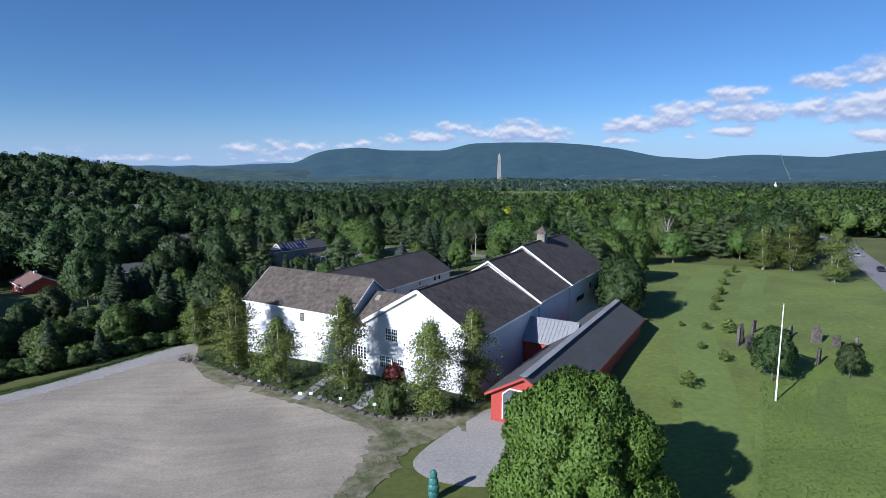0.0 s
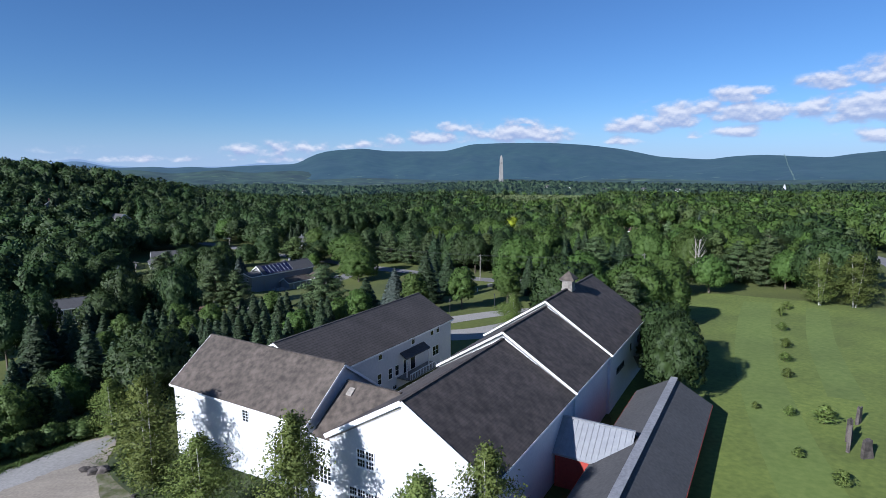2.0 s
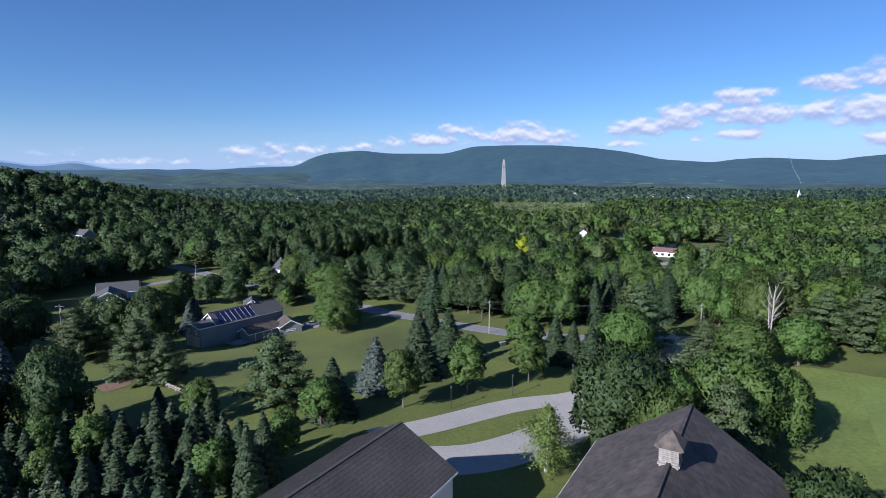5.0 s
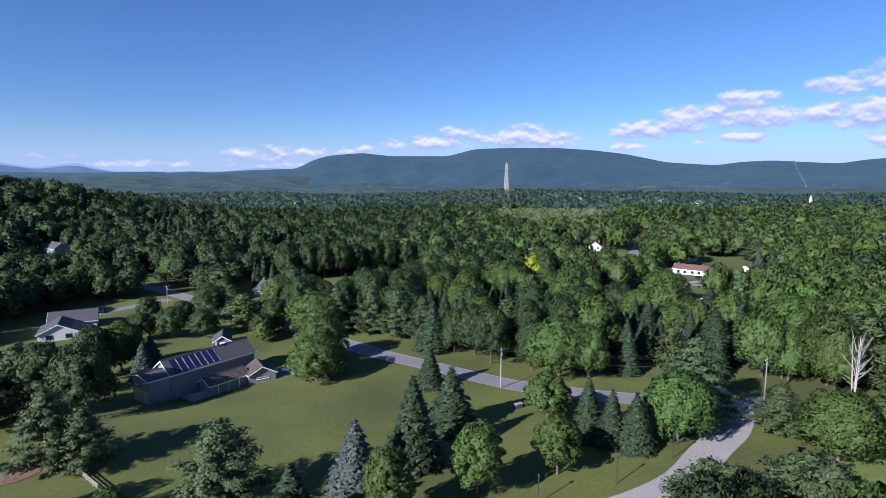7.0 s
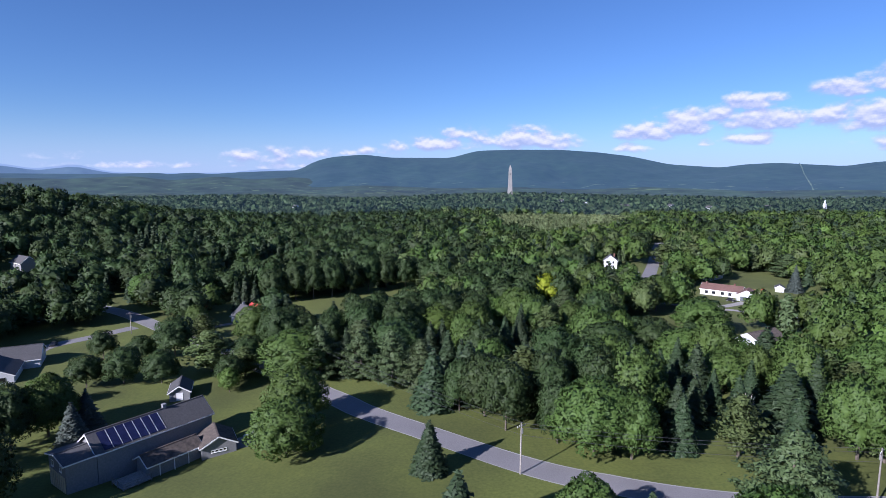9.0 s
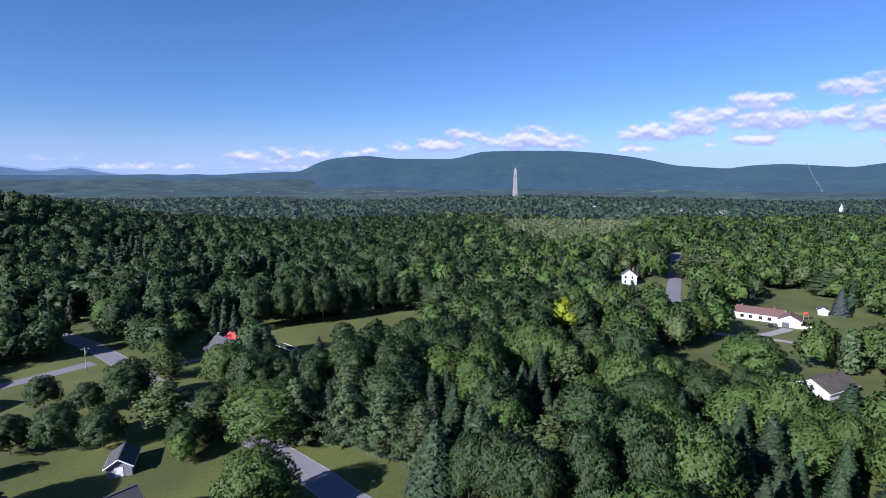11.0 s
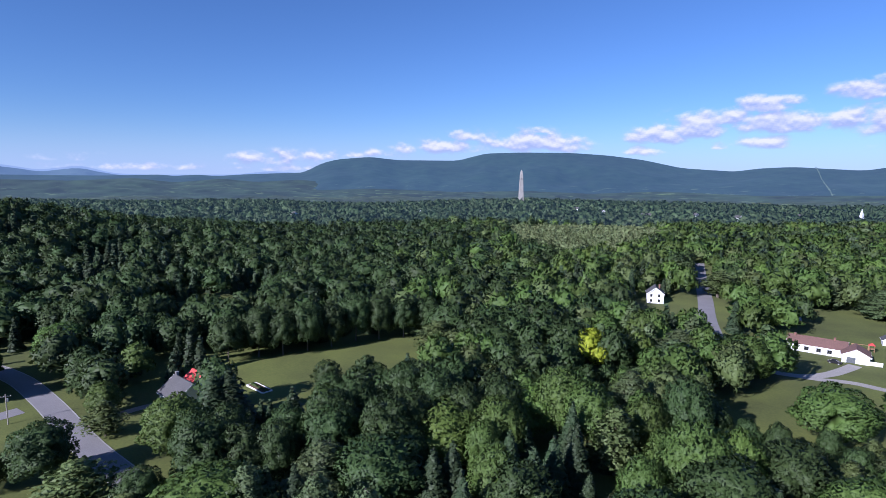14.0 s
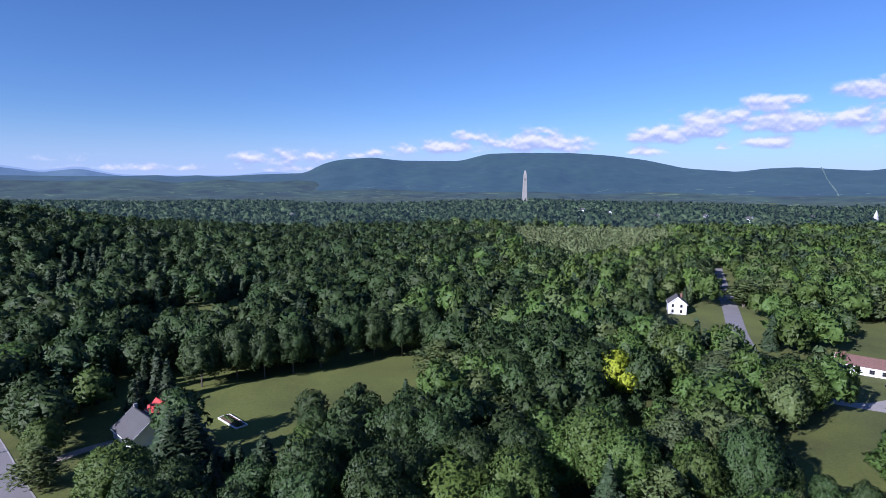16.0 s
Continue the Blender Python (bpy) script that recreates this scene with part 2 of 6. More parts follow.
def height(x, y):
    """Height of the land: it falls away from the barn, with a wooded hill on one side and the monument's rise."""
    x, y = np.asarray(x, float), np.asarray(y, float)
    base = sum(np.interp(y + k, HEIGHT_Y, HEIGHT_Z) / 5 for k in (-30, -15, 0, 15, 30))
    cross = 0.03 * np.clip(x, -160, 160) * np.clip((400 - y) / 160, 0, 1) * np.clip(x * x / 900, 0, 1)
    hill = 44 * np.exp(-((x + 430) / 135) ** 2 - ((y - 600) / 220) ** 2)
    rise = 10 * np.exp(-((x - 160) / 300) ** 2 - ((y - 1560) / 250) ** 2)
    dip = -2.5 * np.exp(-((x + 64) / 30) ** 2 - ((y - 249) / 26) ** 2)
    roll = 5 * np.sin(x / 120 + y / 260) * np.sin(y / 190 + x / 400) * np.clip((y - 560) / 300, 0, 1) * np.clip((3000 - y) / 800, 0, 1)
    return base + cross + hill + rise + roll + dip


def h(x, y):
    return float(height(x, y))


def mesh(name, verts, faces, mat=None, smooth=False):
    me = bpy.data.meshes.new(name)
    me.from_pydata([tuple(v) for v in verts], [], faces)
    if mat:
        me.materials.append(mat)
    if smooth:
        me.polygons.foreach_set("use_smooth", [True] * len(me.polygons))
    me.update()
    return me


def fast_mesh(name, verts, quads, mat, normals=None):
    """A mesh from arrays; with normals, each spray is shaded as part of its round crown."""
    me = bpy.data.meshes.new(name)
    verts, quads = np.asarray(verts, np.float32), np.asarray(quads, np.int32)
    k = quads.shape[1]
    me.vertices.add(len(verts))
    me.vertices.foreach_set("co", verts.ravel())
    me.loops.add(quads.size)
    me.loops.foreach_set("vertex_index", quads.ravel())
    me.polygons.add(len(quads))
    me.polygons.foreach_set("loop_start", np.arange(0, quads.size, k, dtype=np.int32))
    me.materials.append(mat)
    me.update(calc_edges=True)
    if normals is not None:
        me.polygons.foreach_set("use_smooth", [True] * len(me.polygons))
        me.attributes.new("custom_normal", "FLOAT_VECTOR", "POINT").data.foreach_set("vector", np.asarray(normals, np.float32).ravel())
    return me


def grid_sheet(name, xs, ys, zfun, mat):
    X, Y = np.meshgrid(xs, ys)
    v = np.stack([X, Y, zfun(X, Y)], -1).reshape(-1, 3)
    nx, ny = len(xs), len(ys)
    i = (np.arange(ny - 1)[:, None] * nx + np.arange(nx - 1)).ravel()
    me = fast_mesh(name, v, np.stack([i, i + 1, i + nx + 1, i + nx], 1), mat)
    me.polygons.foreach_set("use_smooth", [True] * len(me.polygons))
    return new(name, me)


def axis(near0, near1, step, far0, far1):
    mid = list(np.arange(near0, near1 + 0.1, step))
    lo, hi, s = [], [], step
    while (lo[-1] if lo else near0) > far0:
        s *= 1.25
        lo.append((lo[-1] if lo else near0) - s)
    s = step
    while (hi[-1] if hi else near1) < far1:
        s *= 1.25
        hi.append((hi[-1] if hi else near1) + s)
    return np.array(lo[::-1] + mid + hi)


tagged(grid_sheet("ground", axis(-170, 190, 3, -5200, 5200), axis(20, 560, 3, -700, 5000), height, GRASS),
       "rolling green grass land falling away from the barn", "ground", kind="structure")


def inside(poly, x, y):
    """Which of the points lie in the polygon."""
    x, y = np.asarray(x, float), np.asarray(y, float)
    c = np.zeros(x.shape, bool)
    for (x0, y0), (x1, y1) in zip(poly, poly[1:] + poly[:1]):
        if y0 != y1:
            c ^= ((y0 > y) != (y1 > y)) & (x < (x1 - x0) * (y - y0) / (y1 - y0) + x0)
    return c


def smooth_line(pts, n=8, closed=False):
    """Catmull-Rom through the points."""
    p = [np.array(q, float) for q in pts]
    m = len(p)
    out = []
    for i in range(m if closed else m - 1):
        a, b, c, d = (p[(i + k) % m] if closed else p[min(max(i + k, 0), m - 1)] for k in (-1, 0, 1, 2))
        for t in np.arange(n) / n:
            out.append(0.5 * (2 * b + (c - a) * t + (2 * a - 5 * b + 4 * c - d) * t * t + (3 * b - a - 3 * c + d) * t ** 3))
    if not closed:
        out.append(p[-1])
    return [tuple(q) for q in out]


def draped_patch(name, outline, lift, mat, step=2.0, ragged=0.0):
    """A flat-lying area laid on the land, cut to a smooth or ragged outline."""
    line = smooth_line(outline, 16 if ragged else 5, closed=True)
    if ragged:
        line = [(x + ragged * noise.fractal(Vector((x * 0.7, y * 0.7, 0)), 0.8, 2.0, 3), y + ragged * noise.fractal(Vector((x * 0.7, y * 0.7, 9)), 0.8, 2.0, 3)) for x, y in line]
    bm = bmesh.new()
    face = bm.faces.new([bm.verts.new((x, y, 0)) for x, y in line])
    xs, ys = [q[0] for q in line], [q[1] for q in line]
    for k, (lo, hi) in enumerate(((min(xs), max(xs)), (min(ys), max(ys)))):
        for c in np.arange(lo + step, hi, step):
            co, no = ((c, 0, 0), (1, 0, 0)) if k == 0 else ((0, c, 0), (0, 1, 0))
            bmesh.ops.bisect_plane(bm, geom=bm.verts[:] + bm.edges[:] + bm.faces[:], plane_co=co, plane_no=no)
    for v in bm.verts:
        v.co.z = h(v.co.x, v.co.y) + lift
    bmesh.ops.recalc_face_normals(bm, faces=bm.faces[:])
    me = bpy.data.meshes.new(name)
    bm.to_mesh(me)
    bm.free()
    if len(me.polygons) and me.polygons[0].normal.z < 0:
        me.flip_normals()
    me.materials.append(mat)
    return new(name, me)


def draped_road(name, line, width, lift, mat):
    pts = smooth_line(line, 10)
    v, f = [], []
    for i, (x, y) in enumerate(pts):
        a, b = pts[max(i - 1, 0)], pts[min(i + 1, len(pts) - 1)]
        d = np.array([b[0] - a[0], b[1] - a[1]])
        d /= np.linalg.norm(d)
        for s in (-0.5, -0.17, 0.17, 0.5):
            px, py = x - d[1] * width * s, y + d[0] * width * s
            v.append((px, py, h(px, py) + lift))
        if i:
            for k in range(3):
                o = i * 4 + k
                f.append((o - 4, o - 3, o + 1, o))
    me = mesh(name, v, f, mat, smooth=True)
    if me.polygons[0].normal.z < 0:
        me.flip_normals()
    return new(name, me)


MAIN_ROAD = [(75, 221), (47, 224), (22, 234.5), (-5, 254.5), (-20, 267), (-33, 281), (-66, 311.5), (-92, 333), (-122, 360), (-148, 380), (-175, 391), (-230, 398)]
DRIVE = [(-12, 165), (-3, 169), (14, 179), (27, 182), (38, 188.5), (48, 199.5), (56, 208), (62, 219), (62, 232)]
YARD_DRIVE = [(-3, 156), (8, 158), (22, 168), (28, 181)]
SIDE_ROAD = [(98, 405), (104, 424), (119, 468), (141, 522), (171, 598), (200, 670)]
HIGHWAY = [(98, -60), (87, 15), (83, 58), (87, 86), (95, 105), (122, 152), (152, 206), (185, 262), (210, 320)]
tagged(draped_road("road_1", MAIN_ROAD, 6.6, 0.06, ASPHALT), "faded grey asphalt residential road curving between lawns", "road", kind="structure")
tagged(draped_road("road_2", DRIVE, 6.5, 0.07, PALE_GRAVEL), "pale gravel drive curving round the barn to the road", "driveway", kind="structure")
tagged(draped_road("road_3", YARD_DRIVE, 10, 0.05, PALE_GRAVEL), "pale gravel yard behind the barn", "driveway", kind="structure")
tagged(draped_road("road_4", SIDE_ROAD, 8.0, 0.06, ASPHALT), "grey asphalt side road running into the woods", "road", kind="structure")
tagged(draped_road("road_5", HIGHWAY, 7.5, 0.06, ASPHALT), "dark asphalt two-lane road beside the meadow", "road", kind="structure")
PARKING = [(-66, 80), (-59, 89.6), (-51.7, 102), (-47, 104.5), (-42.5, 94), (-34.5, 85.5), (-25, 78), (-17, 72), (-10.4, 67), (-6, 62.5), (-8, 55.5), (-13, 42), (-30, 20), (-60, 15), (-90, 40), (-85, 66)]
tagged(draped_patch("parking_lot", PARKING, 0.05, GRAVEL, 4, 0.4), "wide tan gravel parking lot with tyre marks", "parking lot", kind="structure")
APRON = [(-3.2, 56.3), (-1.5, 61), (3.3, 67.5), (7, 71), (12, 66), (14, 58), (6, 52.5), (-0.2, 53)]
tagged(draped_patch("gravel_apron", APRON, 0.06, PALE_GRAVEL, 3), "pale gravel apron before the red covered hall", "driveway", kind="structure")


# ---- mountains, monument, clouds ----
# far slopes and woods: haze of distance goes into the material as a blue glow
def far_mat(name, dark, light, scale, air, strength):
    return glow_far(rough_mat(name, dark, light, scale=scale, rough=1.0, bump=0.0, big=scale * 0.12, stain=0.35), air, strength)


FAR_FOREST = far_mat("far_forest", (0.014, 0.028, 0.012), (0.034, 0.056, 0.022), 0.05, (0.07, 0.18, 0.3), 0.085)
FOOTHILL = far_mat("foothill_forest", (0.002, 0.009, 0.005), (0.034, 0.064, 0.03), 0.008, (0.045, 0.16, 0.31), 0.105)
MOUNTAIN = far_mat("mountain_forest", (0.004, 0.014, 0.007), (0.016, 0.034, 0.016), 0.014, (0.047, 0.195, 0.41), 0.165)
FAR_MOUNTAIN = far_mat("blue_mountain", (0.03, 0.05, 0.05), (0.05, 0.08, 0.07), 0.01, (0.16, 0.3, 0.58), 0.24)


def add_fields(m, z0=-30, z1=25, thr=0.63, colour=(0.1, 0.13, 0.06)):
    """Pale farm fields and clearings on the lowest slopes."""
    n, l = m.node_tree.nodes, m.node_tree.links
    bsdf = n["Principled BSDF"]
    old = bsdf.inputs["Base Color"].links[0].from_socket
    geo = n.new("ShaderNodeNewGeometry")
    mp = n.new("ShaderNodeMapping")
    mp.inputs["Scale"].default_value = (0.0035, 0.012, 0.02)
    l.new(geo.outputs["Position"], mp.inputs[0])
    t = n.new("ShaderNodeTexNoise")
    t.inputs["Scale"].default_value, t.inputs["Detail"].default_value = 2.2, 3
    l.new(mp.outputs[0], t.inputs["Vector"])
    spot = n.new("ShaderNodeMapRange")
    spot.inputs[1].default_value, spot.inputs[2].default_value = thr, thr + 0.03
    l.new(t.outputs[0], spot.inputs[0])
    sp = n.new("ShaderNodeSeparateXYZ")
    l.new(geo.outputs["Position"], sp.inputs[0])
    low = n.new("ShaderNodeMapRange")
    low.inputs[1].default_value, low.inputs[2].default_value, low.inputs[3].default_value, low.inputs[4].default_value = z0, z1, 0.85, 0.0
    l.new(sp.outputs[2], low.inputs[0])
    mul = n.new("ShaderNodeMath")
    mul.operation = "MULTIPLY"
    l.new(spot.outputs[0], mul.inputs[0])
    l.new(low.outputs[0], mul.inputs[1])
    mix = n.new("ShaderNodeMix")
    mix.data_type = "RGBA"
    l.new(mul.outputs[0], mix.inputs[0])
    l.new(old, mix.inputs[6])
    mix.inputs[7].default_value = (*colour, 1)
    l.new(mix.outputs[2], bsdf.inputs["Base Color"])


add_fields(MOUNTAIN, -30, 25, 0.66)
add_fields(FOOTHILL, -20, 10, 0.64, (0.09, 0.13, 0.05))
add_fields(FAR_FOREST, 200, 300, 0.62, (0.1, 0.14, 0.055))


def ridge_point(a, k, rad, line, depth, foot, rough):
    """A place on a range: a degrees to the right of straight ahead, k from its foot (0) to its crest (1)."""
    e = sum(np.interp(a + d, [q[0] for q in line], [q[1] for q in line]) for d in (-0.5, 0, 0.5)) / 3
    top = rad * math.tan(radians(e)) + 40
    r = rad - depth * (1 - k)
    spur = noise.fractal(Vector((a * 0.22, k * 2.2, rad * 0.01)), 0.9, 2.0, 4) * (top - foot) * 0.2 * k * (1 - k) * 2
    fine = noise.noise(Vector((a * 2.3, k * 9, 0))) * rough * (0.35 if k > 0.97 else 1)
    return r * math.sin(radians(a)), 110 + r * math.cos(radians(a)), foot + (top - foot) * k ** 1.35 + spur + fine


def ridge(name, rad, line, depth, mat, label, foot=-70, rough=5.0):
    """A mountain range: crest heights (degrees to the right of straight ahead, degrees above level) seen from the valley."""
    n, m = 260, 26
    a0, a1 = line[0][0], line[-1][0]
    verts = [ridge_point(a0 + (a1 - a0) * i / (n - 1), j / (m - 1), rad, line, depth, foot, rough) for i in range(n) for j in range(m)]
    faces = [(i * m + j, (i + 1) * m + j, (i + 1) * m + j + 1, i * m + j + 1) for i in range(n - 1) for j in range(m - 1)]
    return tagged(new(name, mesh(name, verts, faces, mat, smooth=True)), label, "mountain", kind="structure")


CREST = [(-60, 0.5), (-40, 0.1), (-32, 0.05), (-28.0, 0.14), (-27.1, 0.2), (-26.4, 0.02), (-24.1, 0.2), (-22.7, 0.05), (-19.7, 0.26), (-16, 0.4), (-14.7, 0.42), (-13.4, 1.2), (-11.7, 1.72),
         (-8.4, 2.0), (-5.7, 1.7), (0.2, 1.7), (2.8, 2.4), (6.2, 2.5), (10.8, 2.47), (14.3, 2.22), (17.5, 1.8), (21.0, 1.02), (25.3, 0.72), (27.1, 1.0), (29.7, 1.12), (31.8, 0.97), (34.6, 0.8),
         (36.0, 1.08), (37.4, 1.2), (42, 1.7), (60, 1.2)]
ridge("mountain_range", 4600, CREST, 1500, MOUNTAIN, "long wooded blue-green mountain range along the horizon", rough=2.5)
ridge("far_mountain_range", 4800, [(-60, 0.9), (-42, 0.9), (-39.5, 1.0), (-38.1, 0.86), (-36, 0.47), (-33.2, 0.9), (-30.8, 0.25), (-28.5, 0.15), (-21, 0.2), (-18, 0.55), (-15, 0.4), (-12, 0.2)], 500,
      FAR_MOUNTAIN, "pale blue far mountain ridge with haze painted in", rough=1.0)
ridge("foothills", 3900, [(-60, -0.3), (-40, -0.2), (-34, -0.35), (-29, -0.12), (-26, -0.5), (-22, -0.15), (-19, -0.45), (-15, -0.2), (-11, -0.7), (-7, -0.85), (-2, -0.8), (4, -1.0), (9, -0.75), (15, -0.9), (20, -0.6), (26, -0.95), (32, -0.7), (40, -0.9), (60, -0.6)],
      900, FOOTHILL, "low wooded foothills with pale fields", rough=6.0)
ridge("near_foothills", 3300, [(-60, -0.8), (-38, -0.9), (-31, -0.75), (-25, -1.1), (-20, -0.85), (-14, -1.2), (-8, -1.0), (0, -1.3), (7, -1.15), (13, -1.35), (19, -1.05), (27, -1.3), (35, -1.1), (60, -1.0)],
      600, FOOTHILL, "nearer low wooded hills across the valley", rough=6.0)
# cleared strip for a power line, running down the far slope, haze glow painted in
CUT = far_mat("cleared_strip", (0.02, 0.05, 0.03), (0.13, 0.17, 0.1), 0.02, (0.1, 0.21, 0.38), 0.17)
cut_v = []
for i in range(30):
    k = 0.2 + 0.8 * i / 29
    for d in (-0.05, 0.05):
        p = ridge_point(32.6 - 1.5 * k + d * (1.2 - 0.5 * k), k, 4600, CREST, 1500, -70, 2.5)
        cut_v.append((p[0], p[1] - 14, p[2] + 7))
tagged(new("cleared_strip", mesh("cleared_strip", cut_v, [(2 * i, 2 * i + 1, 2 * i + 3, 2 * i + 2) for i in range(29)], CUT)), "pale cleared strip for a power line down the mountain", "clearing", kind="structure")


def wood_sheet(name, y0, y1, nx, ny, mat):
    """Far valley woods: a bumpy sheet of crowns."""
    verts = []
    for j in range(ny):
        y = y0 * (y1 / y0) ** (j / (ny - 1))
        for i in range(nx):
            x = (i / (nx - 1) - 0.5) * 2.3 * y
            c = noise.noise(Vector((x * 0.02, y * 0.012, 3))) * 9 + noise.noise(Vector((x * 0.004, y * 0.004, 9))) * 12
            verts.append((x, y, h(x, y) + 4 + c))
    faces = [(j * nx + i, j * nx + i + 1, (j + 1) * nx + i + 1, (j + 1) * nx + i) for j in range(ny - 1) for i in range(nx - 1)]
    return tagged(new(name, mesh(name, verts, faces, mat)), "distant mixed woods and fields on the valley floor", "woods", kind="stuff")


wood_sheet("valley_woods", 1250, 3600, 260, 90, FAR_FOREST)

# stone obelisk on its rise
MX, MY = 152.0, 1545.0
mz = h(MX, MY)
mon = tagged(new("obelisk_monument"), "tall pale stone obelisk monument rising above the woods", "monument")
mon.location = (MX, MY, mz)


def prism(rings):
    """A closed loft through rings of equal size."""
    k = len(rings[0])
    v = [p for r in rings for p in r]
    f = [tuple(range(k))[::-1], tuple(range(len(v) - k, len(v)))]
    for i in range(len(rings) - 1):
        for j in range(k):
            f.append((i * k + j, i * k + (j + 1) % k, (i + 1) * k + (j + 1) % k, (i + 1) * k + j))
    return v, f


def sq(w, z, d=None, cx=0.0, cy=0.0):
    d = w if d is None else d
    return [(cx - w / 2, cy - d / 2, z), (cx + w / 2, cy - d / 2, z), (cx + w / 2, cy + d / 2, z), (cx - w / 2, cy + d / 2, z)]


def part(name, data, parent, label="", m=None):
    ob = new(name, data)
    ob.parent = parent
    if m is not None:
        ob.matrix_local = m
    if label:
        tagged(ob, label)
    return ob


top_z = 68.0 - mz
rings = [sq(12.5 - 5.7 * t, (top_z - 11) * t) for t in np.linspace(0, 1, 9)]
part("shaft", mesh("shaft", *prism(rings), MONUMENT), mon)
part("pyramid_top", mesh("pyramid_top", *prism([sq(6.8, top_z - 11), sq(3.9, top_z - 4), sq(0.3, top_z)]), MONUMENT), mon)
for cx in (-1.0, 1.0):
    part("lookout_slot", mesh("lookout_slot", *prism([sq(0.9, top_z - 24, 0.4, cx, -3.9), sq(0.9, top_z - 19, 0.4, cx, -3.65)]), DARK_METAL), mon)

# cloud bank far behind the mountains, on a shell of sky
cloud = bpy.data.materials.new("cloud")
n, l, b = links(cloud)
n.remove(b)
tc = n.new("ShaderNodeTexCoord")
sep = n.new("ShaderNodeSeparateXYZ")
l.new(tc.outputs["UV"], sep.inputs[0])


def math_node(op, a, c):
    q = n.new("ShaderNodeMath")
    q.operation = op
    for k, val in enumerate((a, c)):
        if isinstance(val, (int, float)):
            q.inputs[k].default_value = val
        else:
            l.new(val, q.inputs[k])
    return q.outputs[0]


def puff_bump(cx, cy, rx, ry, amount=1.0):
    """A soft heap of cloud, flatter below."""
    dx = math_node("DIVIDE", math_node("SUBTRACT", sep.outputs[0], cx), rx)
    dy = math_node("DIVIDE", math_node("SUBTRACT", sep.outputs[1], cy), ry)
    low = math_node("MULTIPLY", math_node("MINIMUM", dy, 0.0), 1.7)
    up = math_node("MAXIMUM", dy, 0.0)
    s = math_node("ADD", math_node("MULTIPLY", dx, dx), math_node("ADD", math_node("MULTIPLY", low, low), math_node("MULTIPLY", up, up)))
    return math_node("MULTIPLY", math_node("POWER", 2.718, math_node("MULTIPLY", s, -1.0)), amount)


# degrees to the right, degrees above level, half width, half height, thickness
CLOUDS = [(-17.5, 1.7, 3.8, 0.8, 0.62), (-13.5, 2.1, 2.6, 0.6, 0.6), (-8, 2.3, 2.6, 0.5, 0.6), (-5, 2.8, 1.6, 0.55, 0.65), (1.0, 4.0, 1.5, 0.6, 0.85), (-1.0, 2.9, 2.6, 0.7, 1), (6.6, 3.3, 3.6, 0.95, 1.1), (9.6, 3.3, 2.4, 1.0, 1), (8.0, 4.5, 1.0, 0.4, 0.7),
          (18.5, 3.8, 2.2, 0.9, 1.05), (21.5, 4.5, 2.4, 1.15, 1.1), (24.0, 5.2, 2.0, 0.9, 1.0), (26.3, 6.2, 2.2, 0.75, 1.0), (28.6, 6.5, 1.4, 0.5, 0.7), (27.4, 4.6, 2.6, 0.9, 1.1), (30, 4.7, 1.4, 0.6, 0.8), (17.2, 2.6, 1.5, 0.5, 0.9), (27, 3.2, 2.2, 0.6, 0.8),
          (23.2, 2.9, 0.7, 0.4, 0.8), (33.4, 6.8, 2.0, 0.7, 1.0), (37, 7.2, 2.6, 1.0, 1.1), (32.6, 4.6, 1.8, 0.9, 1.05), (36.2, 4.6, 3.0, 1.3, 1.15), (37.8, 5.6, 2.0, 0.8, 1.0), (37.5, 2.5, 2.4, 0.7, 0.9), (43, 5.0, 5, 3.4, 1.1), (-33, 1.6, 2.2, 0.45, 0.42),
          (-28, 0.9, 7, 0.35, 0.45), (-14, 0.9, 6, 0.4, 0.5)]


def heaps(up):
    """All heaps together, looked up a little higher in the sky."""
    whole = None
    for heap in CLOUDS:
        e = puff_bump(heap[0], heap[1] - up, heap[2] * 1.06, heap[3] * 1.2, heap[4] * 1.15)
        whole = e if whole is None else math_node("MAXIMUM", whole, e)
    return whole


env, env_above = heaps(0.0), heaps(0.45)


def billow(up):
    """Heaped noise, sampled a little higher or lower."""
    mp = n.new("ShaderNodeMapping")
    mp.inputs["Scale"].default_value, mp.inputs["Location"].default_value = (0.62, 1.0, 1.0), (0, up, 0)
    l.new(tc.outputs["UV"], mp.inputs[0])
    t = n.new("ShaderNodeTexNoise")
    t.inputs["Scale"].default_value, t.inputs["Detail"].default_value, t.inputs["Roughness"].default_value = 0.85, 8, 0.5
    l.new(mp.outputs[0], t.inputs["Vector"])
    return t.outputs[0]


here, above = billow(0.0), billow(0.3)
body = math_node("ADD", env, math_node("MULTIPLY", math_node("SUBTRACT", here, 0.5), 2.3))
dens = n.new("ShaderNodeMapRange")
dens.interpolation_type = "SMOOTHSTEP"
dens.inputs[1].default_value, dens.inputs[2].default_value, dens.inputs[4].default_value = 0.12, 0.9, 0.93
l.new(body, dens.inputs[0])
live = math_node("MULTIPLY", dens.outputs[0], math_node("MINIMUM", math_node("MULTIPLY", math_node("MAXIMUM", math_node("SUBTRACT", env, 0.06), 0.0), 4.0), 1.0))
# sunlit tops and shaded bases of the clouds are painted by this value
relief = math_node("ADD", 0.42, math_node("ADD", math_node("MULTIPLY", math_node("SUBTRACT", here, above), 2.2), math_node("MULTIPLY", math_node("SUBTRACT", env, env_above), 0.55)))
cr = ramp(n, [(0.2, (0.24, 0.28, 0.39)), (0.48, (0.34, 0.36, 0.43)), (0.8, (0.5, 0.49, 0.5))])
l.new(relief, cr.inputs[0])
em = n.new("ShaderNodeEmission")
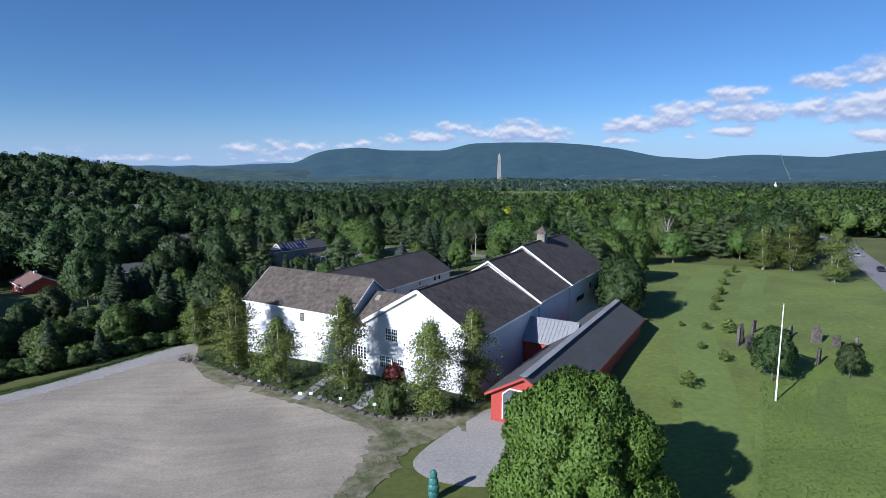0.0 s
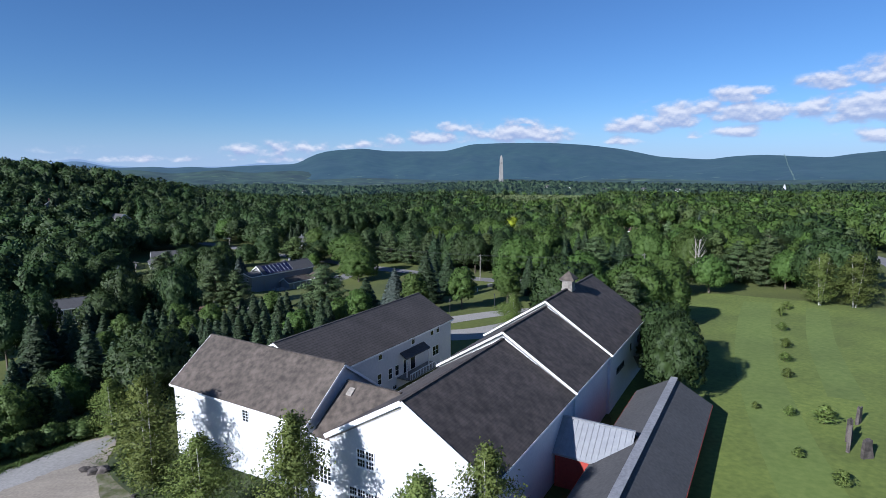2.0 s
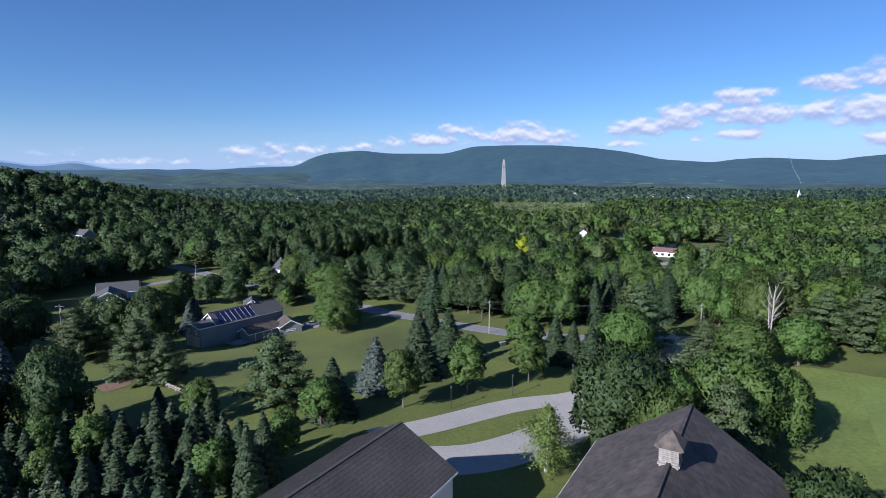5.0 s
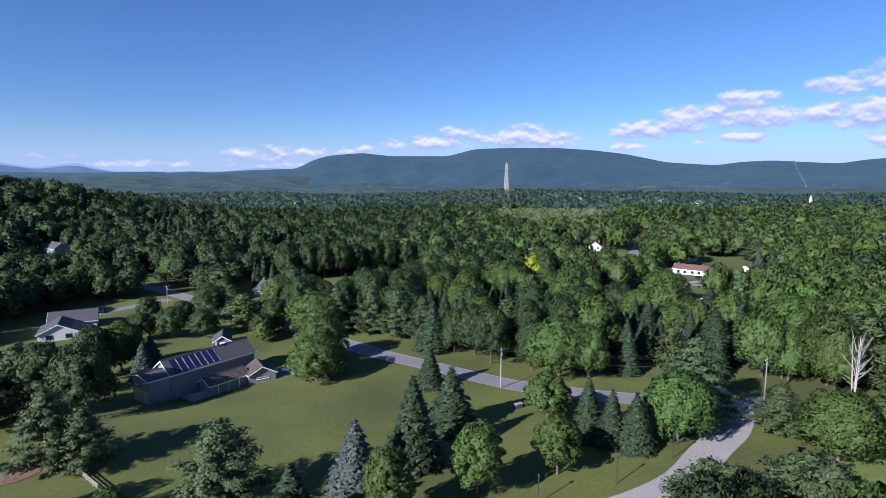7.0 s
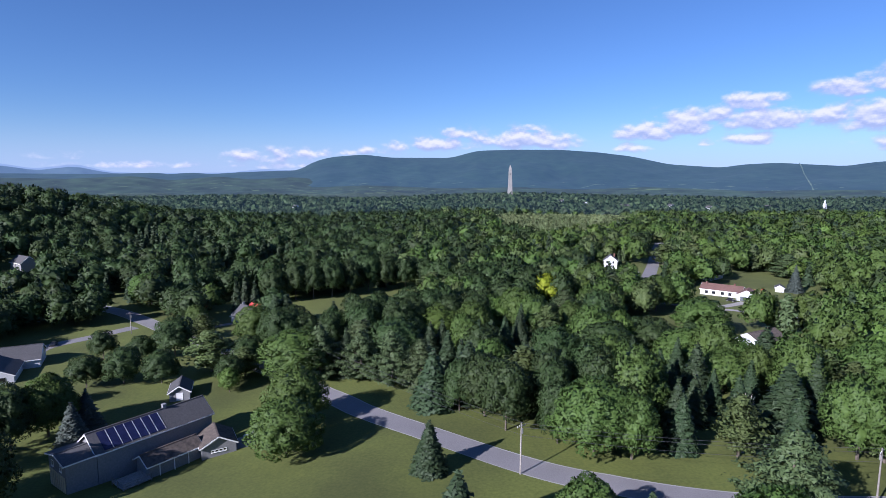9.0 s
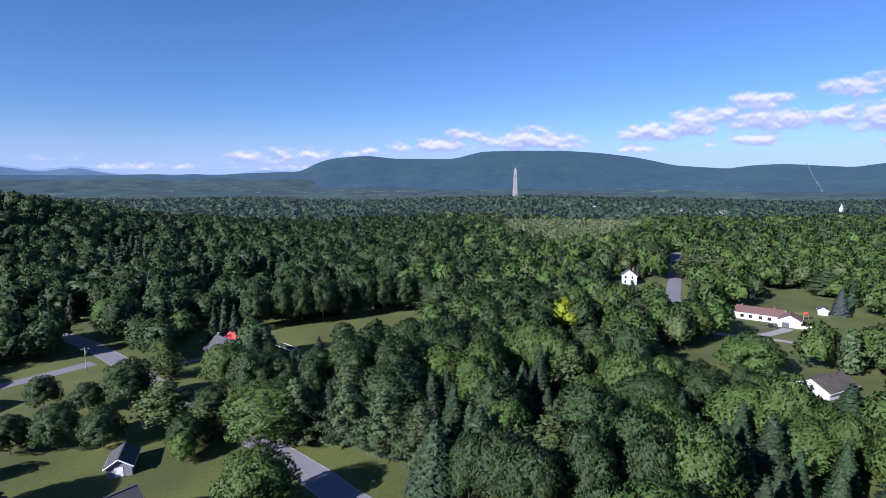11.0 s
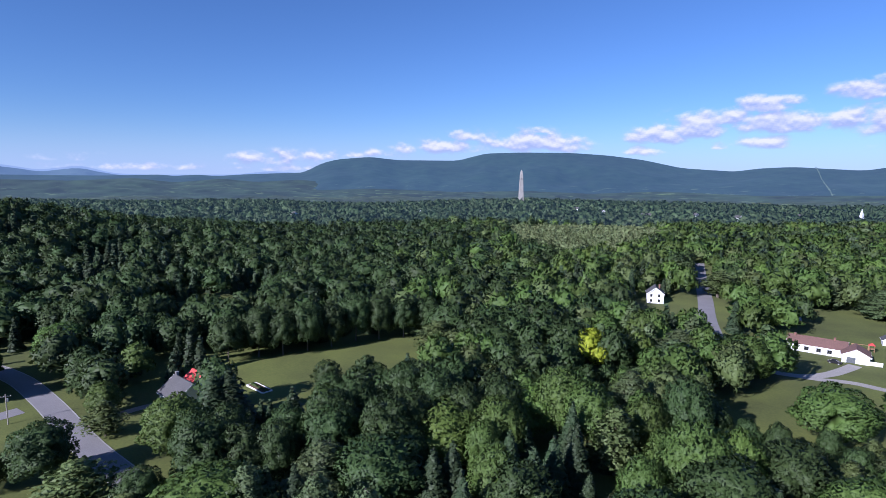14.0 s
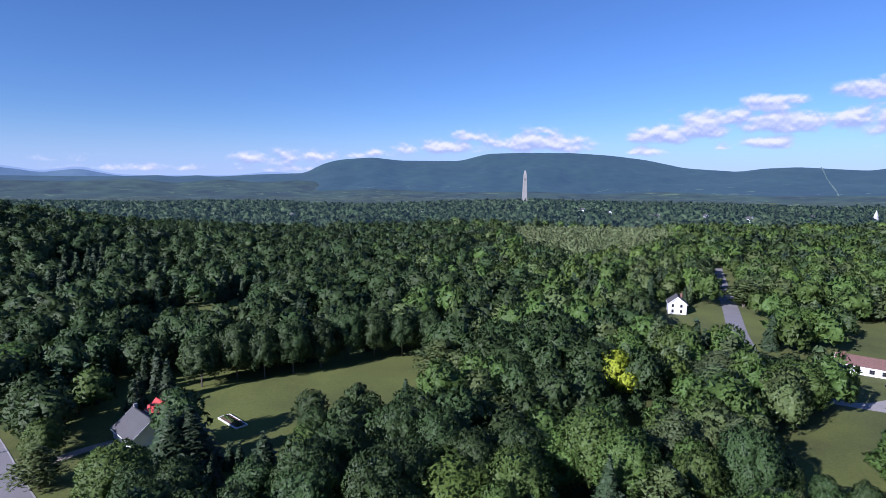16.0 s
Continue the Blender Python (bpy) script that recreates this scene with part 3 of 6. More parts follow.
l.new(cr.outputs[0], em.inputs[0])
clear = n.new("ShaderNodeBsdfTransparent")
# pale haze painted as a glow low over the horizon, thinning upwards
haze = n.new("ShaderNodeEmission")
haze.inputs[0].default_value = (0.235, 0.32, 0.46, 1)
thin = math_node("DIVIDE", math_node("MAXIMUM", sep.outputs[1], 0.0), 3.2)
veil = n.new("ShaderNodeMixShader")
l.new(math_node("MULTIPLY", math_node("POWER", 2.718, math_node("MULTIPLY", math_node("MULTIPLY", thin, thin), -1.0)), 0.7), veil.inputs[0])
l.new(clear.outputs[0], veil.inputs[1])
l.new(haze.outputs[0], veil.inputs[2])
mx = n.new("ShaderNodeMixShader")
l.new(live, mx.inputs[0])
l.new(veil.outputs[0], mx.inputs[1])
l.new(em.outputs[0], mx.inputs[2])
l.new(mx.outputs[0], n["Material Output"].inputs[0])
R = 4860
verts, uvs, faces = [], [], []
AZ, EL = np.linspace(-52, 52, 53), np.linspace(-0.5, 14, 16)
for e in EL:
    for a in AZ:
        verts.append((R * math.cos(radians(e)) * math.sin(radians(a)), R * math.cos(radians(e)) * math.cos(radians(a)), 30 + R * math.sin(radians(e))))
        uvs.append((a, e))
na = len(AZ)
faces = [(j * na + i, j * na + i + 1, (j + 1) * na + i + 1, (j + 1) * na + i) for j in range(len(EL) - 1) for i in range(na - 1)]
me = mesh("cloud_bank", verts, faces, cloud, smooth=True)
uv = me.uv_layers.new(name="UVMap")
for lp in me.loops:
    uv.data[lp.index].uv = uvs[lp.vertex_index]
bank = tagged(new("backdrop_clouds", me), "bank of white cumulus clouds low over the mountains", "clouds", kind="structure")


# ---- trees ----
rng = np.random.default_rng(7)


def unit(r, k):
    d = r.normal(size=(k, 3))
    return d / np.linalg.norm(d, axis=1, keepdims=True)


def leaf_sprays(centres, normals, soft, size, r, long=1.0, fuzz=0.42, rise=0.0):
    """One three-cornered leaf spray a centre, turned at random about its normal; soft is the way that side of the crown faces."""
    k = len(centres)
    nrm = normals / (np.linalg.norm(normals, axis=1, keepdims=True) + 1e-9)
    a = np.cross(nrm, r.normal(size=(k, 3)))
    if rise:
        up = np.array([0, 0, 1.0]) + soft * 0.6
        a = a / (np.linalg.norm(a, axis=1, keepdims=True) + 1e-9) + rise * (up - nrm * (up * nrm).sum(1, keepdims=True))
    a /= np.linalg.norm(a, axis=1, keepdims=True) + 1e-9
    b = np.cross(nrm, a)
    s = (size * r.uniform(0.6, 1.35, k))[:, None]
    a, b = a * s * long, b * s * 0.8
    v = np.stack([centres - a * 0.8 - b * r.uniform(0.4, 1.1, (k, 1)), centres + a, centres - a * r.uniform(0.2, 0.9, (k, 1)) + b], 1)
    soft = soft + unit(r, k) * fuzz
    soft /= np.linalg.norm(soft, axis=1, keepdims=True) + 1e-9
    face = np.cross(v[:, 1] - v[:, 0], v[:, 2] - v[:, 0])
    back = (face * soft).sum(1) < 0
    v[back] = v[back][:, ::-1]
    return v.reshape(-1, 3), np.arange(3 * k).reshape(k, 3), np.repeat(soft, 3, 0)


def ico(sub):
    bm = bmesh.new()
    bmesh.ops.create_icosphere(bm, subdivisions=sub, radius=1)
    bm.verts.ensure_lookup_table()
    v, f = np.array([p.co[:] for p in bm.verts]), np.array([[q.index for q in fc.verts] for fc in bm.faces])
    bm.free()
    return v, f


ICO0, ICO1, ICO2 = ico(1), ico(2), ico(3)


def crown_round(r, leaves, size, lobes=14, low=0.22, wide=0.36, core=ICO2, fuzz=0.3, out_to=(0.62, 0.84), lobe=(0.26, 0.42), turned=0.75, rise=0.9):
    """A broad crown in a box of unit height: overlapping lobes of leaf sprays round a leafy core."""
    zc, hz = (low + 1) / 2, (1 - low) / 2
    i = np.arange(lobes) + 0.5
    dz = 1 - 1.7 * i / lobes
    ang = i * 2.39996 + r.uniform(0, 6.28) + r.normal(size=lobes) * 0.25
    flat = np.sqrt(np.clip(1 - dz * dz, 0.02, 1)) * (1.08 - 0.2 * dz)
    out = np.stack([np.cos(ang) * flat, np.sin(ang) * flat, dz], 1)
    lc = out * np.array([wide, wide, hz]) * r.uniform(*out_to, lobes)[:, None] + np.array([0, 0, zc])
    lr = wide * r.uniform(*lobe, lobes) * (30 / lobes) ** 0.35
    top = (lc[:, 2] + lr * 0.9).max()
    lc[:, 2] = low + (lc[:, 2] - low) * (1 - low) / (top - low)
    many = leaves * 4
    pick = r.choice(lobes, many, p=lr ** 2 / (lr ** 2).sum())
    d = unit(r, many)
    c = lc[pick] + d * lr[pick][:, None] * np.array([1, 1, 0.9])
    gap = np.linalg.norm(c[:, None] - lc[None], axis=2) / lr[None]
    gap[np.arange(many), pick] = 9
    keep = (gap.min(1) > 0.88) & (c[:, 2] > low * 0.7) & ((d[:, 2] > -0.45) | (r.uniform(size=many) < 0.3))
    c, d, pick = c[keep][:leaves], d[keep][:leaves], pick[keep][:leaves]
    c = c + d * (lr[pick] * r.uniform(-0.14 - fuzz * 0.2, 0.04 + fuzz * 0.2, len(c)))[:, None]
    whole = (c - np.array([0, 0, zc - 0.1])) / np.array([wide, wide, hz])
    whole /= np.linalg.norm(whole, axis=1, keepdims=True)
    v, q, nn = leaf_sprays(c, d * 0.7 + unit(r, len(d)) * turned, d * 0.6 + whole * 0.7, size, r, 1.25, fuzz, rise)
    # the core fills the inside, so that no sky shows through a full crown
    cv, cf = core
    mid = np.array([0, 0, zc])
    oc = mid - lc
    bq = cv @ oc.T
    disc = bq ** 2 - ((oc ** 2).sum(1) - lr ** 2)[None]
    far_hit = np.where(disc > 0, -bq + np.sqrt(np.maximum(disc, 0)), 0)
    on = far_hit.argmax(1)
    reach = np.maximum(far_hit.max(1), wide * 0.5) * 0.8
    cp = mid + cv * reach[:, None]
    cn = cp - lc[on]
    cn = cn / (np.linalg.norm(cn, axis=1, keepdims=True) + 1e-9) * 0.75 + cv * 0.5
    cn /= np.linalg.norm(cn, axis=1, keepdims=True)
    return np.concatenate([cp, v]), np.concatenate([cf, q + len(cv)]), np.concatenate([cn, nn])


def crown_spruce(r, leaves, size, wide=0.2, low=0.03, ragged=0.15, power=0.9):
    """Tiers of drooping sprays round a straight stem."""
    t = 1 - np.sqrt(r.uniform(0, 1, leaves))
    tier = np.clip(np.round(t * 17) / 17 + r.normal(size=leaves) * 0.012, 0, 0.995)
    ang = r.uniform(0, 2 * np.pi, leaves)
    spoke = 1 + ragged * np.sin(ang * 5 + tier * 60) + r.normal(size=leaves) * ragged * 0.6
    reach = wide * (1 - tier) ** power * spoke * np.where(r.uniform(size=leaves) < 0.75, r.uniform(0.75, 1.0, leaves), r.uniform(0.25, 0.8, leaves))
    c = np.stack([np.cos(ang) * reach, np.sin(ang) * reach, low + tier * (0.97 - low) - reach * 0.28], 1)
    side = np.stack([np.cos(ang), np.sin(ang), np.full(leaves, 0.45)], 1)
    return leaf_sprays(c, side * np.array([0.7, 0.7, 2]) + r.normal(size=(leaves, 3)) * 0.4, side * 0.85, size, r, 1.15)


def crown_pine(r, leaves, size, wide=0.42, low=0.06):
    """Whorls of long, slightly rising boughs with tufts of needles, and gaps between them."""
    whorls, each = 11, 7
    k = whorls * each
    t = np.repeat((np.arange(whorls) + 0.3) / whorls, each) + r.normal(size=k) * 0.02
    ang = np.tile(np.arange(each) * 6.283 / each, whorls) + np.repeat(r.uniform(0, 6.283, whorls), each) + r.normal(size=k) * 0.2
    reach = wide * np.clip(1.02 - t, 0.06, 1) ** 0.75 * r.uniform(0.6, 1.08, k) * np.clip(t * 4 + 0.55, 0, 1)
    pick = r.choice(k, leaves, p=(reach + 0.03) / (reach + 0.03).sum())
    s = r.uniform(0.12, 1, leaves) ** 0.7
    c = np.stack([np.cos(ang[pick]) * reach[pick] * s, np.sin(ang[pick]) * reach[pick] * s, low + t[pick] * (0.93 - low) + s * s * reach[pick] * 0.22], 1)
    off = r.normal(size=(leaves, 3)) * np.array([0.024, 0.024, 0.016])
    side = np.stack([np.cos(ang[pick]) * 0.75, np.sin(ang[pick]) * 0.75, np.full(leaves, 0.5)], 1) + off * 14
    return leaf_sprays(c + off, side + r.normal(size=(leaves, 3)) * 0.6 + np.array([0, 0, 0.4]), side, size, r, 1.3)


def crown_birch(r, leaves, size, wide=0.22, low=0.15):
    """A light, upright crown with gaps, of hanging twigs."""
    twigs = 120
    t = r.uniform(0, 1, twigs)
    ang = r.uniform(0, 2 * np.pi, twigs)
    reach = wide * np.sin(np.pi * np.clip(t * 0.8 + 0.18, 0, 1)) * r.uniform(0.4, 1.0, twigs)
    pick = r.integers(0, twigs, leaves)
    s = r.uniform(0.1, 1, leaves)
    c = np.stack([np.cos(ang[pick]) * reach[pick] * s, np.sin(ang[pick]) * reach[pick] * s, low + t[pick] * (0.93 - low) + s * 0.1 - s * s * 0.09], 1)
    off = r.normal(size=(leaves, 3)) * np.array([0.024, 0.024, 0.03])
    side = np.stack([np.cos(ang[pick]), np.sin(ang[pick]), np.full(leaves, 0.5)], 1) * 0.6 + off * 14
    return leaf_sprays(c + off, r.normal(size=(leaves, 3)), side, size, r)


def limb(p0, p1, r0, r1, k=5):
    p0, p1 = Vector(p0), Vector(p1)
    q = (p1 - p0).to_track_quat("Z", "Y").to_matrix()
    ring = lambda p, rr: [tuple(p + q @ Vector((rr * math.cos(6.2832 * i / k), rr * math.sin(6.2832 * i / k), 0))) for i in range(k)]
    return ring(p0, r0), ring((p0 + p1) / 2 + q @ Vector((r0 * 0.4, 0, 0)), (r0 + r1) / 2), ring(p1, r1)


def trunk_data(name, r, mat, thick=0.022, tall=0.8, limbs=6, stems=1, spread=0.16, first=0.28):
    """A tapered trunk (or several stems) with limbs, unit height."""
    v, f = [], []

    def put(p0, p1, a, b):
        vv, ff = prism(limb(p0, p1, a, b))
        o = len(v)
        v.extend(vv)
        f.extend(tuple(i + o for i in q) for q in ff)
    for s in range(stems):
        a = 6.283 * s / stems + r.uniform(0, 1)
        lean = 0.0 if stems == 1 else 0.07
        foot = (0.012 * math.cos(a) * (stems > 1), 0.012 * math.sin(a) * (stems > 1), -0.03)
        tip = (lean * math.cos(a), lean * math.sin(a), tall)
        put(foot, tip, thick, thick * 0.3)
        for k in range(limbs):
            z = first + (tall - first - 0.05) * (k + r.uniform(0, 0.6)) / limbs
            b = r.uniform(0, 6.283)
            g = z / tall
            q = (tip[0] * g + spread * math.cos(b) * (1.1 - g), tip[1] * g + spread * math.sin(b) * (1.1 - g), z + 0.1)
            put((tip[0] * g, tip[1] * g, z), q, thick * 0.45 * (1.1 - g), thick * 0.12)
    return mesh(name, v, f, mat)


def tree_kind(name, label, crown_fn, leaf, bark, variants, leaves, size, trunk_args, category="tree", **kw):
    """Shared meshes for one sort of tree, at unit height."""
    out = []
    for k in range(variants):
        r = np.random.default_rng(sum(map(ord, name)) * 10 + k)
        v, q, nn = crown_fn(r, leaves, size, **kw)
        out.append((fast_mesh(name + "_crown", v, q, leaf, nn), trunk_data(name + "_trunk", r, bark, **trunk_args)))
    spread = float(np.percentile(np.abs(v[:, :2]), 99)) * 2
    return dict(name=name, label=label, category=category, meshes=out, count=0, ratio=spread)


def plant(kind, x, y, hgt, across=0.0, label="", group=""):
    """One tree of a kind on the land; across is its crown's spread in metres."""
    wide = across / (kind["ratio"] * hgt) if across else 1.0
    i = kind["count"]
    kind["count"] += 1
    crown, trunk = kind["meshes"][i % len(kind["meshes"])]
    e = tagged(new(kind["name"]), label or kind["label"], kind["category"], group or kind.get("group", ""))
    e.matrix_world = Matrix.LocRotScale((x, y, h(x, y) - 0.05), Euler((0, 0, (i * 2.399) % 6.283)), (hgt * wide, hgt * wide, hgt))
    STANDING.append((x, y))
    part("trunk", trunk, e)
    part("crown", crown, e)
    return e


T_MAPLE = tree_kind("maple_tree", "broad maple tree with dense mid-green leaves", crown_round, MAPLE, BARK, 4, 6400, 0.017, dict(thick=0.02, tall=0.75, limbs=8, first=0.15), low=0.04, lobes=56, wide=0.4, core=ICO2)
T_OAK = tree_kind("oak_tree", "tall dark green oak tree in the woods", crown_round, OAK, BARK, 5, 5600, 0.017, dict(thick=0.018, tall=0.8, limbs=7), lobes=50, wide=0.38, low=0.06, core=ICO2)
T_LIME = tree_kind("lime_tree", "rounded lime tree with bright green leaves", crown_round, BRIGHT, BARK, 3, 5800, 0.017, dict(thick=0.018, tall=0.75, limbs=7), wide=0.38, low=0.05, lobes=46, core=ICO2)
T_YELLOW = tree_kind("yellow_tree", "small tree with golden yellow leaves", crown_round, YELLOW, BARK, 2, 3600, 0.026, dict(thick=0.016, tall=0.7, limbs=6), wide=0.42, lobes=30)
T_BIRCH = tree_kind("birch_tree", "slender birch tree with pale stems and light leaves", crown_birch, BIRCH, BIRCH_BARK, 4, 11000, 0.0105, dict(thick=0.006, tall=0.9, limbs=8, stems=3, spread=0.15), wide=0.32, low=0.08)
T_POPLAR = tree_kind("ash_tree", "upright ash tree with airy grey-green leaves", crown_birch, ASH, BARK, 3, 3800, 0.022, dict(thick=0.016, tall=0.85, limbs=9), wide=0.3)
T_SPRUCE = tree_kind("spruce_tree", "dark green conical spruce tree", crown_spruce, SPRUCE, BARK, 4, 4200, 0.023, dict(thick=0.016, tall=0.95, limbs=0))
T_BLUE = tree_kind("blue_spruce_tree", "grey-blue conical spruce tree", crown_spruce, BLUE_SPRUCE, BARK, 2, 4200, 0.024, dict(thick=0.016, tall=0.95, limbs=0), wide=0.23)
T_PINE = tree_kind("pine_tree", "ragged white pine tree with shelving boughs", crown_pine, PINE, BARK, 4, 11000, 0.0125, dict(thick=0.018, tall=0.92, limbs=10, spread=0.2))
T_CONE = tree_kind("pear_tree", "neat egg-shaped tree with dense green leaves", crown_round, MAPLE, BARK, 3, 5600, 0.0165, dict(thick=0.016, tall=0.75, limbs=6, first=0.15), low=0.1, wide=0.29, lobes=54, lobe=(0.24, 0.38), core=ICO2)
T_BUSH = tree_kind("bush", "rounded leafy green bush", crown_round, SHRUB, BARK, 4, 1500, 0.052, dict(thick=0.03, tall=0.6, limbs=5, first=0.1), category="bush", low=0.0, wide=0.55, lobes=22)
T_REDBUSH = tree_kind("red_bush", "dark red leafy bush against the wall", crown_round, PURPLE, BARK, 1, 1500, 0.052, dict(thick=0.03, tall=0.6, limbs=5, first=0.1), category="bush", low=0.0, wide=0.6, lobes=10)


# ---- buildings ----
def bm_mesh(name, bm, mat):
    me = bpy.data.meshes.new(name)
    bm.to_mesh(me)
    bm.free()
    me.materials.append(mat)
    return me


def boxes(name, mat, *spans, bevel=0.0):
    """One mesh of axis-aligned boxes, each (x0, x1, y0, y1, z0, z1)."""
    bm = bmesh.new()
    for x0, x1, y0, y1, z0, z1 in spans:
        bmesh.ops.create_cube(bm, size=1, matrix=Matrix.LocRotScale(((x0 + x1) / 2, (y0 + y1) / 2, (z0 + z1) / 2), None, (x1 - x0, y1 - y0, z1 - z0)))
    if bevel:
        bmesh.ops.bevel(bm, geom=bm.edges[:], offset=bevel, segments=1, affect="EDGES")
    return bm_mesh(name, bm, mat)


def bar(p0, p1, w, t, up=(0, 0, 1)):
    """Eight corners and six faces of a board from p0 to p1, w wide across, t thick along up."""
    p0, p1, up = Vector(p0), Vector(p1), Vector(up)
    d = (p1 - p0).normalized()
    side = d.cross(up).normalized()
    n = side.cross(d).normalized()
    v = [tuple(p + side * a * w / 2 + n * c * t / 2) for p in (p0, p1) for a, c in ((-1, -1), (1, -1), (1, 1), (-1, 1))]
    return v, [(3, 2, 1, 0), (4, 5, 6, 7), (0, 1, 5, 4), (1, 2, 6, 5), (2, 3, 7, 6), (3, 0, 4, 7)]


def bars(name, mat, *rows):
    v, f = [], []
    for r in rows:
        a, b = bar(*r)
        o = len(v)
        v += a
        f += [tuple(i + o for i in q) for q in b]
    return mesh(name, v, f, mat)


def house(name, label, place, width, length, z_eave, z_ridge, wall, roof, over=0.45, trim=WHITE_TRIM, category="house", courses=0, rake=0.28, below=1.2, shift=0.0):
    """A gabled house: width across (x), length along its ridge (y), heights over its base. shift moves the ridge off the middle."""
    e = tagged(new(name), label, category)
    e.matrix_world = place
    w, k = width / 2, length / 2
    ring = lambda y: [(-w, y, -below), (w, y, -below), (w, y, z_eave), (shift, y, z_ridge - 0.12), (-w, y, z_eave)]
    part("wall", mesh("wall", *prism([ring(k), ring(-k)]), wall), e)
    for s in (-1, 1):
        slope = (z_ridge - z_eave) / (w - s * shift)
        xe, ze = s * (w + over), z_eave - over * slope
        t = 0.22
        a, b2 = (xe, ze), (shift, z_ridge)
        prof = lambda y: [(a[0], y, a[1]), (b2[0], y, b2[1]), (b2[0], y, b2[1] + t), (a[0], y, a[1] + t)]
        r = part("roof_slope", mesh("roof_slope", *prism([prof(k + over), prof(-k - over)]), roof), e)
        if courses:
            rows = []
            for i in range(courses):
                g = (i + 0.5) / courses
                x, z = a[0] + (b2[0] - a[0]) * g, a[1] + (b2[1] - a[1]) * g + t
                rows.append(((x, -k - over, z + 0.012 + 0.02), (x, k + over, z + 0.012 + 0.02), abs(b2[0] - a[0]) / courses * 1.12, 0.035, (s * 0.16 + slope * s * 0.98, 0, 1)))
            for row in rows:
                part("shingle_course", bars("shingle_course", roof, row), r)
        if trim:
            for y in (-k - over - 0.02, k + over + 0.02):
                part("rake_board", bars("rake_board", trim, ((a[0], y, a[1] + 0.02), (b2[0], y, b2[1] + 0.02), 0.09, rake)), e)
            part("eave_board", bars("eave_board", trim, ((a[0] + s * 0.02, -k - over, a[1] + 0.06), (a[0] + s * 0.02, k + over, a[1] + 0.06), 0.06, 0.26)), e)
    part("ridge_cap", bars("ridge_cap", roof, ((shift, -k - over - 0.01, z_ridge + 0.24), (shift, k + over + 0.01, z_ridge + 0.24), 0.35, 0.1)), e)
    return e


def window(parent, side, at, z, w, hgt, span, panes=(2, 3), frame_mat=WHITE_TRIM, name="window"):
    """A window on one face of a house: side x-, x+, y- or y+, its middle along that face, its sill height; span is the face's distance from the middle."""
    turn = {"y-": 0, "x+": 90, "y+": 180, "x-": -90}[side]
    m = Matrix.Rotation(radians(turn), 4, "Z") @ Matrix.Translation((at, -span, z))
    f = 0.09
    rim = [(-w / 2 - f, w / 2 + f, -0.07, 0.03, -f, 0), (-w / 2 - f, w / 2 + f, -0.07, 0.03, hgt, hgt + f), (-w / 2 - f, -w / 2, -0.07, 0.03, 0, hgt), (w / 2, w / 2 + f, -0.07, 0.03, 0, hgt)]
    for i in range(1, panes[0]):
        x = -w / 2 + w * i / panes[0]
        rim.append((x - 0.025, x + 0.025, -0.05, -0.008, 0, hgt))
    for i in range(1, panes[1]):
        q = hgt * i / panes[1]
        rim.append((-w / 2, w / 2, -0.045, -0.006, q - 0.025, q + 0.025))
    win = part(name, boxes("window_frame", frame_mat, *rim), parent, m=m)
    part("pane", boxes("pane", GLASS, (-w / 2, w / 2, -0.02, 0.02, 0, hgt)), win)
    part("sill", boxes("sill", frame_mat, (-w / 2 - 0.15, w / 2 + 0.15, -0.14, 0.0, -f - 0.06, -f)), win)
    return win


def door(parent, side, at, z, w, hgt, span, mat=WHITE_TRIM, label=""):
    turn = {"y-": 0, "x+": 90, "y+": 180, "x-": -90}[side]
    m = Matrix.Rotation(radians(turn), 4, "Z") @ Matrix.Translation((at, -span, z))
    d = part("door", boxes("door", mat, (-w / 2, w / 2, -0.05, 0.03, 0, hgt)), parent, label, m=m)
    part("door_frame", boxes("door_frame", WHITE_TRIM, (-w / 2 - 0.12, -w / 2, -0.08, 0.03, 0, hgt + 0.12), (w / 2, w / 2 + 0.12, -0.08, 0.03, 0, hgt + 0.12), (-w / 2, w / 2, -0.08, 0.03, hgt, hgt + 0.12)), d)
    part("handle", boxes("handle", DARK_METAL, (w / 2 - 0.16, w / 2 - 0.1, -0.11, -0.05, hgt * 0.45, hgt * 0.52)), d)
    return d


# the barn group stands on one square grid, turned 30.5 degrees
GRID = Matrix.Translation((-3.8, 79.0, 0)) @ Matrix.Rotation(radians(-30.47), 4, "Z")
BASE = -6.4


def on_grid(u, v, z=BASE, turn=0):
    return GRID @ Matrix.Translation((u, v, z)) @ Matrix.Rotation(radians(turn), 4, "Z")


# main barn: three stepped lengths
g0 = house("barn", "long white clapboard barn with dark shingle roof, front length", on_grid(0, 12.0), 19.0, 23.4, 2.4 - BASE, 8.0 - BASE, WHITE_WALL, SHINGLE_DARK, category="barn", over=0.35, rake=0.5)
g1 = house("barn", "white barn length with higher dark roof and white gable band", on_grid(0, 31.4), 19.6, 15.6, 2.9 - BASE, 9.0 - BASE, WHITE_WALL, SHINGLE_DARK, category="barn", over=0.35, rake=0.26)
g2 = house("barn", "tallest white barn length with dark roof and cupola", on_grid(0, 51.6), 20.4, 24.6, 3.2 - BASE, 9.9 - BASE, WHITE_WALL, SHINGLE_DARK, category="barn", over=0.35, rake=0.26)
